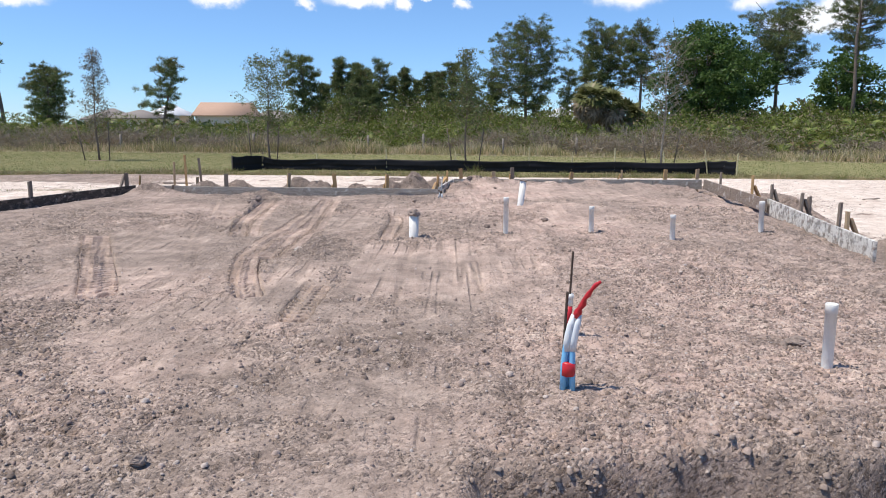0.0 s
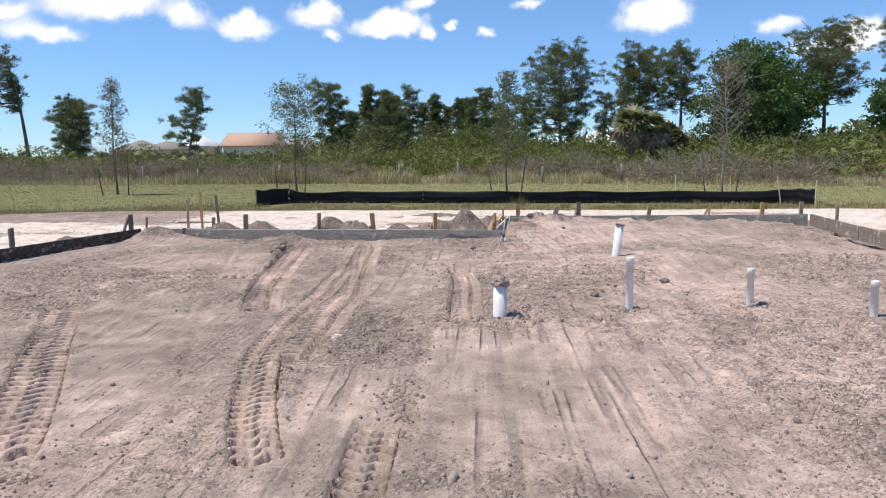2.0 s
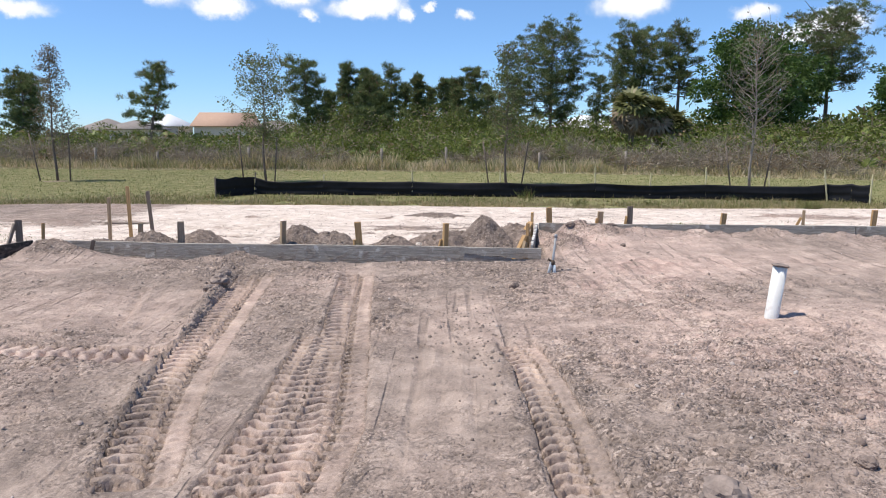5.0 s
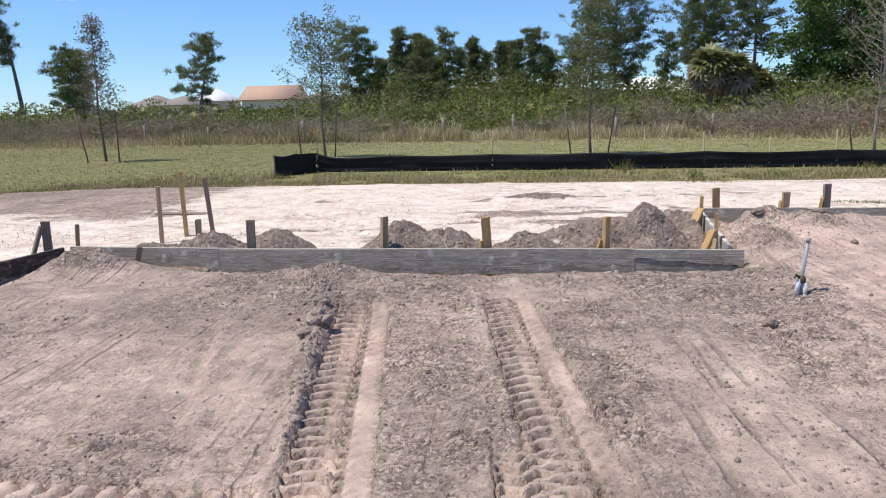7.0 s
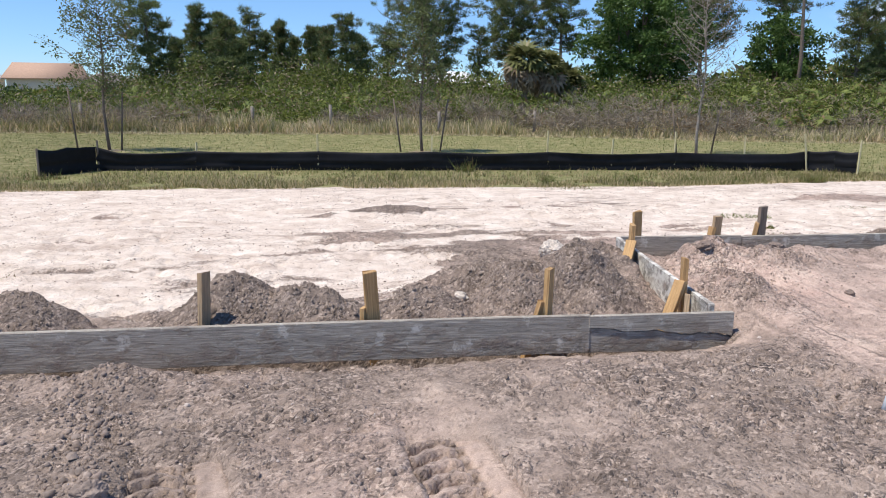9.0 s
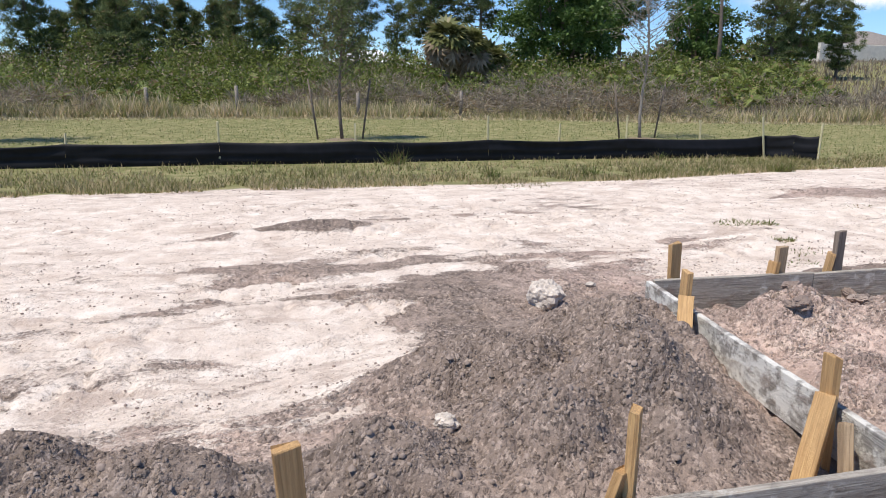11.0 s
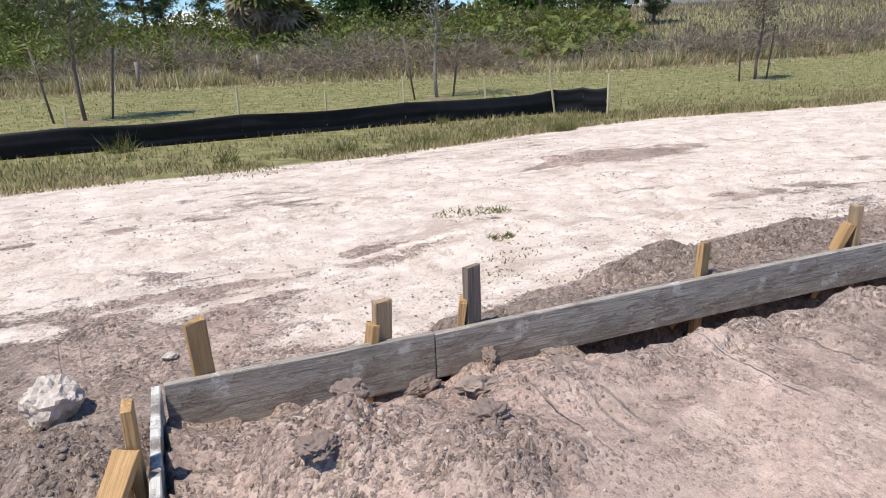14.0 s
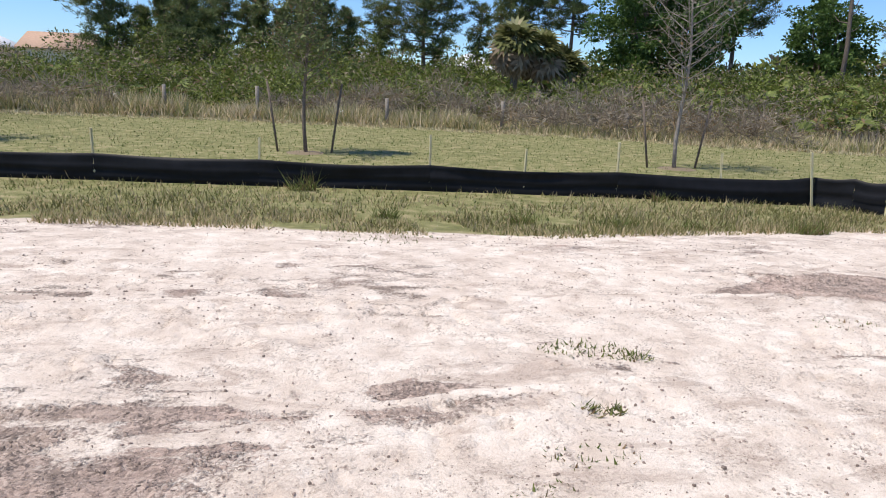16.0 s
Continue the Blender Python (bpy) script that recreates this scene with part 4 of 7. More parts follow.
def tread_strip(way, w, pitch, depth, slant, plain, seed):
    """A finely shaped strip of pressed soil: slanting tread bars on one part of its width, a smooth band on the other (plain: its side, -1 or 1; 0 for none)."""
    pts = [Vector((*p, 0)) for p in way]
    fine = []
    for k in range(len(pts) - 1):
        a, b, c, d = pts[max(k - 1, 0)], pts[k], pts[k + 1], pts[min(k + 2, len(pts) - 1)]
        n = max(2, int((c - b).length / 0.008))
        for i in range(n):
            t = i / n
            fine.append(0.5 * (2 * b + (c - a) * t + (2 * a - 5 * b + 4 * c - d) * t * t + (3 * b - a - 3 * c + d) * t**3))
    P = np.array([p[:2] for p in fine])
    T = np.gradient(P, axis=0)
    T /= np.linalg.norm(T, axis=1, keepdims=True)
    N = np.stack([-T[:, 1], T[:, 0]], 1)
    run = np.concatenate([[0], np.cumsum(np.linalg.norm(np.diff(P, axis=0), axis=1))])
    s = np.linspace(-0.58, 0.58, 33)
    X, Y = P[:, :1] + N[:, :1] * s * w, P[:, 1:] + N[:, 1:] * s * w
    S, RUN = np.broadcast_to(s, X.shape) * (plain or 1), np.broadcast_to(run[:, None], X.shape)
    z = ground(X, Y, False)[0]
    wob = 0.16 * fbm(RUN * 5, S * 3, seed, 3) + 0.16 * np.sin(S * 11 + 0.6) + 0.05 * np.sin(S * 31 + RUN * 3)
    split = 0.06 if plain else 0.7
    beat = (RUN / pitch + slant * 0.55 * S + wob) % 1.0
    worn = np.clip(smooth(-0.34, -0.04, fbm(RUN * 0.9, S * 1.5, seed + 5, 3)) + 0.45, 0, 1)
    # each lug has left a slab: a sharp step up, then a long slope down to the next
    slab = smooth(0.0, 0.10, beat) * (1 - smooth(0.35, 1.05, beat))
    chain = (RUN / pitch * 1.0 + 0.45 + wob) % 1.0
    links = smooth(0.0, 0.12, chain) * smooth(0.62, 0.5, chain)
    barred = smooth(split + 0.02, split - 0.02, S) * smooth(-0.53, -0.49, S) * (smooth(0.53, 0.49, S) if not plain else 1)
    mid = np.exp(-(np.abs(S - split - 0.05) / 0.055) ** 4) if plain else 0 * S
    flat = smooth(split + 0.09, split + 0.14, S)
    p = 2.1 * depth * (slab - 0.55) * barred * worn
    p = p + mid * worn * (0.045 * links - 0.038 + 0.012 * fbm(RUN * 22, S * 14, seed + 2, 2))
    p = p + flat * (0.006 + 0.4 * depth * (slab - 0.5) * worn * smooth(0.45, 0.2, S))
    p = p + 0.012 * fbm(RUN * 4, S * 4, seed + 3, 3) + 0.006 * fbm(RUN * 30, S * 14, seed + 4, 3)
    p = p + 0.016 * (cobble(X * 32, Y * 32, 3) - 0.3) * smooth(0.06, 0.2, fbm(RUN * 1.6, S * 4, seed + 7, 3))
    rag = 0.06 * fbm(RUN * 3, S * 2, seed + 11, 3)
    ends = smooth(0.0, 0.3, RUN + rag * 3) * smooth(run[-1], run[-1] - 0.3, RUN + rag * 3)
    p = p * (0.3 + 0.7 * ends) - 0.09 * smooth(0.49, 0.58, np.abs(S) + rag * 1.6) - 0.06 * (1 - ends) + 0.2 * rag * (1 - ends)
    V = np.stack([X, Y, z - 0.032 + p], -1)
    a, b = V.shape[:2]
    ix = np.arange(a * b).reshape(a, b)
    Q = np.stack([ix[:-1, :-1], ix[:-1, 1:], ix[1:, 1:], ix[1:, :-1]], -1).reshape(-1, 4)[:, ::-1]
    ob = array_part("tyre_track", V.reshape(-1, 3), Q, M["ground"], None, True)
    # soil tone: darker in noise patches, in the middle groove and along the edges
    crumbs = 0.02 + 0.22 * smooth(-0.05, 0.2, fbm(RUN * 2.2, S * 3, seed + 13, 3)) + 0.4 * smooth(0.36, 0.5, np.abs(S))
    for key, values in (("broken", np.clip(crumbs + 0.4 * mid, 0, 1)), ("damp_shade", np.clip(0.45 * smooth(-0.02, 0.25, fbm(RUN * 1.1, S * 2, seed + 15, 3)) + 0.5 * mid + 0.25 * smooth(0.38, 0.5, np.abs(S)), 0, 1)), ("pink", np.clip(pinkness(X, Y) * 0.8 + 0.3, 0, 1)), ("pressed", 1 + 0 * X)):
        ob.data.attributes.new(key, "FLOAT", "POINT").data.foreach_set("value", values.ravel().astype(np.float32))
    return tagged(ob, "tyre track with slanting tread bars pressed into soil", "tyre track", kind="structure")


for k, (way, w, pitch, depth, slant) in enumerate(TRACKS):
    tread_strip(way, w, pitch, depth, slant, (-1, -1, -1, 0, 0, 0, 0)[k], 100 + k * 9)


def height(x, y):
    i = np.clip(np.searchsorted(GX, x) - 1, 0, nx - 2)
    j = np.clip(np.searchsorted(GY, y) - 1, 0, ny - 2)
    fx, fy = np.clip((x - GX[i]) / (GX[i + 1] - GX[i]), 0, 1), np.clip((y - GY[j]) / (GY[j + 1] - GY[j]), 0, 1)
    return (gz[i, j] * (1 - fx) + gz[i + 1, j] * fx) * (1 - fy) + (gz[i, j + 1] * (1 - fx) + gz[i + 1, j + 1] * fx) * fy


def top(x, y):
    return float(height(np.array([float(x)]), np.array([float(y)]))[0])


# ---------------------------------------------------------------- loose clods, in their thousands
def clod_shapes(count, seed):
    out = []
    rng = np.random.RandomState(seed)
    ring = np.arange(4) * math.pi / 2
    base = np.concatenate([np.stack([np.cos(ring), np.sin(ring), 0 * ring - 0.25], 1), np.stack([0.82 * np.cos(ring + 0.78), 0.82 * np.sin(ring + 0.78), 0 * ring + 0.55], 1), [(0.1, 0.05, 0.95)]])
    tri = np.array([t for k in range(4) for t in ((k, (k + 1) % 4, 4 + k), (4 + k, (k + 1) % 4, 4 + (k + 1) % 4), (4 + k, 4 + (k + 1) % 4, 8))])
    for _ in range(count):
        out.append((base * (0.7 + 0.6 * rng.rand(len(base), 1)) * np.array([1, 0.65 + 0.4 * rng.rand(), 0.6 + 0.4 * rng.rand()]), tri))
    return out


def scatter_clods(name, xs, ys, sizes, mat, label, seed):
    rng = np.random.RandomState(seed)
    shapes = clod_shapes(12, seed)
    zs = height(xs, ys)
    vs, fs, o = [], [], 0
    pick = rng.randint(0, 12, len(xs))
    ang = rng.rand(len(xs)) * 6.283
    for k, (base, tri) in enumerate(shapes):
        sel = np.where(pick == k)[0]
        if not len(sel):
            continue
        c, s = np.cos(ang[sel])[:, None], np.sin(ang[sel])[:, None]
        b = base[None] * sizes[sel][:, None, None]
        v = np.stack([b[..., 0] * c - b[..., 1] * s + xs[sel][:, None], b[..., 0] * s + b[..., 1] * c + ys[sel][:, None], b[..., 2] + (zs[sel] + sizes[sel] * 0.25)[:, None]], -1)
        n = base.shape[0]
        vs.append(v.reshape(-1, 3))
        fs.append((tri[None] + (np.arange(len(sel)) * n)[:, None, None] + o).reshape(-1, 3))
        o += len(sel) * n
    ob = array_part(name, np.concatenate(vs), np.concatenate(fs), mat)
    return tagged(ob, label, "soil clods", kind="stuff")


crng = np.random.RandomState(5)
px, py = crng.uniform(-8.2, 6.0, 230000), crng.uniform(0.8, 18.3, 230000)
px[:90000], py[:90000] = crng.uniform(-3.4, 3.6, 90000), crng.uniform(1.6, 7.4, 90000)
keep = inside(px, py, PAD) & (crng.rand(230000) < (0.03 + 0.36 * soil_rough(px, py) ** 2))
px, py = px[keep], py[keep]
scatter_clods("pad_clods", px, py, 0.0035 + 0.008 * crng.rand(len(px)) ** 2.5 + 0.018 * crng.rand(len(px)) ** 30, M["clod"], "dry crumbs and clods of pinkish gray soil on the pad", 3)
hx, hy = [], []
for cx, cy, rx, ry, h in HEAPS:
    n = int(620 * rx * ry / 0.16 * (h > 0.1)) + 60
    hx.append(cx + rx * 0.85 * crng.randn(n))
    hy.append(cy + ry * 0.85 * crng.randn(n))
hx, hy = np.concatenate(hx), np.concatenate(hy)
_, _, hd, _ = line_frame(hx, hy, FORMS)
ok = hd > 0.07
hx, hy = hx[ok], hy[ok]
hs = 0.0035 + 0.008 * crng.rand(len(hx)) ** 3 + 0.016 * crng.rand(len(hx)) ** 24
on_pad = inside(hx, hy, PAD) & (hx > -0.2)
scatter_clods("heap_clods", hx[~on_pad], hy[~on_pad], hs[~on_pad], M["darkclod"], "moist dark crumbs of dug soil on the spoil heaps", 4)
scatter_clods("heap_clods", hx[on_pad], hy[on_pad], hs[on_pad] * 0.85, M["clod"], "dry pinkish crumbs of soil on the mounds inside the boards", 5)
sx_, sy_ = crng.uniform(-14, 16, 34000), 18.2 + 8.5 * crng.rand(34000) ** 1.3
ok = ~inside(sx_, sy_, PAD) & (crng.rand(34000) < 0.22 + 0.7 * (vnoise(sx_ * 0.8, sy_ * 2.2, 91) > 0.62))
sx_, sy_ = sx_[ok], sy_[ok]
scatter_clods("sand_clods", sx_, sy_, 0.004 + 0.010 * crng.rand(len(sx_)) ** 4, M["clod"], "scattered small brown clods on the pale sand", 6)
# the row of moist clods beside the wheel track, and round the pipes
lx, ly = [], []
for (ax, ay), (bx, by), n, w in (((-4.1, 15.9), (-3.66, 14.0), 620, 0.10), ((-3.66, 14.0), (-3.3, 12.2), 300, 0.05), ((-3.3, 12.2), (-2.95, 10.2), 200, 0.05), ((-2.22, 11.4), (-2.08, 8.6), 420, 0.045), ((-2.08, 8.6), (-1.9, 7.0), 260, 0.045), ((-1.75, 9.4), (-1.2, 8.0), 420, 0.22), ((-1.05, 7.4), (-0.95, 6.4), 160, 0.05), ((-1.35, 13.4), (-0.7, 10.2), 300, 0.16),
                                 ((-0.5, 8.95), (-0.2, 8.85), 200, 0.16), ((0.7, 9.1), (0.82, 9.15), 80, 0.08), ((2.6, 9.1), (2.9, 9.2), 70, 0.1), ((1.9, 9.3), (1.8, 9.25), 60, 0.08), ((2.5, 12.6), (5.2, 12.7), 420, 0.2),
                                 ((-2.0, 12.6), (-1.9, 11.2), 200, 0.07), ((2.26, 4.8), (2.36, 4.85), 60, 0.07), ((0.2, 3.1), (2.2, 3.08), 260, 0.10), ((4.2, 10.2), (4.9, 10.6), 160, 0.2)):
    n = int(n * 1.8)
    t = crng.rand(n)
    lx.append(ax + (bx - ax) * t + w * crng.randn(n))
    ly.append(ay + (by - ay) * t + w * crng.randn(n))
lx, ly = np.concatenate(lx), np.concatenate(ly)
scatter_clods("windrow_clods", lx, ly, 0.004 + 0.010 * crng.rand(len(lx)) ** 3 + 0.018 * crng.rand(len(lx)) ** 14, M["darkclod"], "rows of moist gray soil clods beside the tracks", 8)


def lump(name, at, size, seed, mat, label, category, group="", rough=0.35, flat=0.75):
    """One irregular lump of soil or concrete, lying on the ground."""
    bm = bmesh.new()
    bmesh.ops.create_icosphere(bm, subdivisions=4, radius=1.0)
    for v in bm.verts:
        p = v.co.copy()
        n = noise.noise(p * 1.3 + Vector((seed * 3.1, seed, 0))) * rough + noise.noise(p * 3.7 + Vector((seed, 9, 2))) * rough * 0.4 + noise.noise(p * 8 + Vector((4, seed, 7))) * rough * 0.35 + noise.noise(p * 17 + Vector((seed, 4, 7))) * rough * 0.2
        v.co = Vector((p.x * size[0], p.y * size[1], p.z * size[2])) * (1 + n)
    ob = part(name, bm, mat, None, "", False)
    ob.matrix_world = pose(at[0], at[1], top(at[0], at[1]) + size[2] * 0.55, 0, 0, seed * 47)
    return tagged(ob, label, category, group)


lump("concrete_lump", (-0.32, 19.34), (0.165, 0.13, 0.125), 2, M["rock"], "pale broken lump of caked concrete lying on dug soil", "rubble")
lump("soil_clod", (-3.66, 14.12), (0.10, 0.085, 0.07), 5, M["darkclod"], "large broken gray clod of soil beside the wheel track", "soil clod", "large clods")
lump("soil_clod", (-3.76, 14.62), (0.06, 0.055, 0.05), 8, M["darkclod"], "fist-sized gray clod of soil beside the wheel track", "soil clod", "large clods")
lump("soil_clod", (-3.70, 13.9), (0.07, 0.05, 0.035), 9, M["darkclod"], "flat gray clod of soil beside the wheel track", "soil clod", "large clods")
lump("soil_clod", (1.05, 16.55), (0.035, 0.03, 0.025), 11, M["clod"], "small pinkish clod of soil on the smooth pad", "soil clod", "large clods")
lump("soil_clod", (-0.62, 14.05), (0.05, 0.04, 0.035), 12, M["clod"], "brown rounded clod of soil on the pad", "soil clod", "large clods")
lump("soil_clod", (1.42, 10.6), (0.06, 0.045, 0.03), 13, M["clod"], "flat dark clod of soil lying on the pad", "soil clod", "large clods")
lump("soil_clod", (0.55, 9.75), (0.045, 0.04, 0.03), 14, M["clod"], "pale clod of soil near the white pipes", "soil clod", "large clods")
lump("soil_clod", (2.33, 4.82), (0.075, 0.06, 0.04), 15, M["darkclod"], "dark moist clod of soil beside a white pipe", "soil clod", "large clods")
lump("soil_clod", (-1.2, 3.05), (0.035, 0.03, 0.025), 16, M["darkclod"], "small dark clod of soil on the pad", "soil clod", "large clods")
lump("soil_clod", (-1.68, 8.55), (0.06, 0.05, 0.03), 17, M["rock"], "pale gray clod of soil on disturbed ground", "soil clod", "large clods")
lump("concrete_lump", (-1.75, 17.35), (0.06, 0.045, 0.04), 18, M["rock"], "small pale piece of concrete on the spoil heap", "rubble")
lump("concrete_lump", (0.30, 19.75), (0.045, 0.035, 0.02), 19, M["rock"], "flat white chip of concrete on the soil", "rubble")


# slabs and clods of soil broken out under the back board
for k, (x, dy, a, b, c) in enumerate(((0.95, 0.14, 0.13, 0.07, 0.06), (1.25, 0.10, 0.16, 0.06, 0.07), (1.62, 0.06, 0.17, 0.05, 0.08), (1.95, 0.12, 0.12, 0.07, 0.06), (2.25, 0.22, 0.08, 0.07, 0.07), (2.5, 0.08, 0.07, 0.05, 0.09),
                                      (2.85, 0.16, 0.11, 0.07, 0.06), (3.3, 0.07, 0.16, 0.08, 0.08), (3.6, 0.15, 0.12, 0.08, 0.06), (4.1, 0.10, 0.08, 0.06, 0.06), (4.5, 0.07, 0.13, 0.07, 0.07), (0.75, 0.55, 0.10, 0.09, 0.07),
                                      (1.3, 0.5, 0.12, 0.09, 0.06), (1.1, 0.95, 0.13, 0.10, 0.07), (0.5, 0.9, 0.11, 0.09, 0.06), (1.75, 0.45, 0.10, 0.08, 0.05))):
    lump("soil_clod", (x, 18.62 - 0.117 * x - dy), (a * 0.62, b * 0.7, c * 0.6), 30 + k, M["clod" if k % 3 else "darkclod"], "broken slab of gray soil under the back board", "soil clod", "large clods", 0.5)


# ---------------------------------------------------------------- formwork boards
def form_board(a, b, za, zb, mat, label, tall=0.262, thick=0.038, seed=0, split=False, lean=0.0):
    """A plank on edge from a to b (its face on the pad's side), with its top at za and zb."""
    ax, ay = a
    bx, by = b
    L = math.hypot(bx - ax, by - ay)
    bm = bmesh.new()
    if split:
        # the last stretch has cracked along the grain into two tongues
        board_mesh(bm, (L - 1.0, thick, tall), (-0.5, 0, 0), 0.004, 14, seed, 0.004)
        for part_z, part_h, out, sd in ((0.25, 0.47, -0.005, 1), (-0.247, 0.50, 0.003, 2)):
            tongue = bmesh.new()
            board_mesh(tongue, (1.02, thick, tall * part_h), (L / 2 - 0.5, out, tall * part_z), 0.003, 16)
            for v in tongue.verts:
                u = (v.co.x - (L / 2 - 1.01)) / 1.02
                if abs(v.co.z - 0.0) < tall * 0.12:
                    v.co.z += tall * (0.14 - 0.27 * u + 0.035 * math.sin(u * 17) + 0.02 * math.sin(u * 41 + sd))
                if sd == 2:
                    v.co.z -= 0.012 * u
            copy = bpy.data.meshes.new("tongue")
            tongue.to_mesh(copy)
            tongue.free()
            bm.from_mesh(copy)
            bpy.data.meshes.remove(copy)
    else:
        board_mesh(bm, (L, thick, tall), (0, 0, 0), 0.004, int(L * 5), seed, 0.005)
    ob = part("form_board", bm, mat)
    d = Vector((bx - ax, by - ay, zb - za)).normalized()
    up = Vector((0, 0, 1))
    side = up.cross(d).normalized()
    up = d.cross(side)
    m = Matrix((d, side, up)).transposed().to_4x4()
    m.translation = Vector(((ax + bx) / 2, (ay + by) / 2, (za + zb) / 2)) - up * tall / 2 + side * thick / 2
    ob.matrix_world = m @ pose(0, 0, 0, lean, 0, 0)
    return tagged(ob, label, "form board", "formwork boards round the pad")


# the two left boards carry the shade of their inner faces as dark colour
form_board((-9.7, 6.2), (-8.35, 11.65), -0.02, -0.02, M["board_shaded"], "form board on edge along the pad, its shade in the colour", seed=1)
form_board((-8.35, 11.65), (-7.05, 16.62), -0.02, -0.02, M["board_shaded"], "form board on edge, its inner face's shade in the colour", seed=2)
form_board((-7.02, 16.66), (-5.335, 16.56), -0.02, -0.025, M["board"], "short gray form board muddied with dug soil", seed=3)
form_board((-5.33, 16.555), (-0.10, 16.25), -0.03, -0.015, M["board"], "long weathered gray form board split along its end", seed=4, split=True)
form_board((0.09, 18.62), (-0.22, 16.34), 0.04, 0.02, M["board_pale"], "form board thickly caked with pale concrete", seed=5, tall=0.24)
form_board((0.14, 18.585), (1.35, 18.43), 0.05, 0.062, M["board"], "gray form board at the pad's corner, soil banked against it", seed=6)
form_board((1.353, 18.43), (4.95, 18.02), 0.055, 0.10, M["board"], "long gray form board with a dark gap beneath", seed=7, tall=0.235)
form_board((4.955, 18.02), (6.1, 17.88), 0.10, 0.12, M["board"], "short gray form board at the far corner", seed=8, tall=0.235)
form_board((6.14, 17.9), (5.87, 15.45), 0.12, 0.12, M["board_brown"], "brown weathered form board undercut by a hollow", seed=9, tall=0.235)
form_board((5.868, 15.44), (5.62, 13.15), 0.12, 0.12, M["board_brown"], "brown weathered form board beside a soil heap", seed=10, tall=0.235)
form_board((5.74, 13.35), (5.12, 9.7), 0.10, 0.08, M["board_pale"], "form board smeared with pale dried concrete", seed=11, tall=0.28)
form_board((5.119, 9.69), (4.93, 8.55), 0.08, 0.08, M["board_pale"], "short form board smeared with pale dried concrete", seed=12, tall=0.28)


# soil banked against the outer side of the back boards, over the hollow beneath them
bx_, bt = np.meshgrid(np.linspace(1.2, 5.95, 180), np.linspace(0, 1, 12), indexing="ij")
by_ = np.interp(bx_, [1.35, 3.4, 6.1], [18.43, 18.17, 17.88]) + 0.045 + 0.55 * bt
rim = np.interp(bx_, [1.35, 4.95, 6.1], [0.055, 0.10, 0.12]) - 0.055 + 0.05 * fbm(bx_ * 3, bt * 2, 121, 3)
rest = height(bx_, by_)
rim = rest - 0.08 + (rim - rest + 0.08) * smooth(1.25, 1.55, bx_)
bz_ = rim + (rest - 0.06 - rim) * smooth(0.35, 1.0, bt) + 0.10 * fbm(bx_ * 5, by_ * 5, 122, 4) * smooth(0, 0.2, bt) + 0.02 * cobble(bx_ * 11, by_ * 11, 4)
bank_i = np.arange(bx_.size).reshape(bx_.shape)
bank = array_part("ground_bank", np.stack([bx_, by_, bz_], -1).reshape(-1, 3), np.stack([bank_i[:-1, :-1], bank_i[1:, :-1], bank_i[1:, 1:], bank_i[:-1, 1:]], -1).reshape(-1, 4), M["ground"], None, True)
for key, value in (("damp_shade", 0.75), ("broken", 0.9), ("pink", 0.3)):
    bank.data.attributes.new(key, "FLOAT", "POINT").data.foreach_set("value", np.full(bx_.size, value, dtype=np.float32))
tagged(bank, "dug gray soil banked against the back form boards", "soil bank", kind="structure")


# ---------------------------------------------------------------- stakes that hold the boards
def stake_mesh(h, w=0.088, t=0.038, seed=0):
    """A sawn stake with split, hammered top; its foot in the ground."""
    bm = bmesh.new()
    board_mesh(bm, (w, t, h), (0, 0, h / 2), 0.003, 3)
    rnd = random.Random(seed)
    for v in bm.verts:
        if v.co.z > h * 0.97:
            v.co.z += rnd.uniform(-0.014, 0.006)
            v.co.x += rnd.uniform(-0.004, 0.004)
    return bm


def stake(x, y, ztop, mat, label, turn=0.0, lean=(0, 0), w=0.088, t=0.038, kicker=None, seed=0, kmat=None):
    base = top(x, y) - 0.12
    ob = thing("wood_stake", pose(x, y, base, lean[0], lean[1], turn), label, "stake", "stakes round the formwork")
    part("post", stake_mesh(ztop - base, w, t, seed), mat, ob)
    if kicker:
        # a brace nailed on, reaching from the ground to the post: dx, dy of its foot, and the height that it meets
        kx, ky, kz = kicker
        c, s = math.cos(radians(turn)), math.sin(radians(turn))
        lx, ly = kx * c + ky * s, ky * c - kx * s
        foot = Vector((lx, ly, top(x + kx, y + ky) - base - 0.03))
        reach = math.hypot(lx, ly)
        head = Vector((lx / reach * 0.045, ly / reach * 0.035, kz - base))
        d = head - foot
        bm = stake_mesh(d.length, w, t, seed + 3)
        k = part("brace", bm, kmat or mat, ob)
        k.matrix_local = Matrix.Translation(foot) @ d.to_track_quat("Z", "Y").to_matrix().to_4x4()
    return ob


FRESH, TAN, OLD = M["stake"], M["stake_tan"], M["stake_old"]
stake(-5.02, 16.67, 0.25, OLD, "brown wooden stake in dug soil behind the form board", 5, (0, 1), seed=1)
stake(-3.61, 16.66, 0.27, TAN, "tan wooden stake leaning behind the form board", 60, (0, 4), seed=2)
stake(-2.50, 16.52, 0.285, FRESH, "fresh yellow pine stake behind the form board", 10, (0, -4), seed=3, kicker=(-0.05, 0.02, 0.05))
stake(-1.37, 16.42, 0.285, FRESH, "fresh yellow pine stake in spoil beside a heap", 50, (0, 2), seed=4)
stake(-0.36, 16.40, 0.06, TAN, "short tan brace end where two form boards meet", 60, (0, 24), seed=5)
stake(-0.03, 18.02, 0.28, FRESH, "fresh pine stake braced against the caked board", 80, (0, -2), seed=6, kicker=(-0.13, -0.20, 0.13))
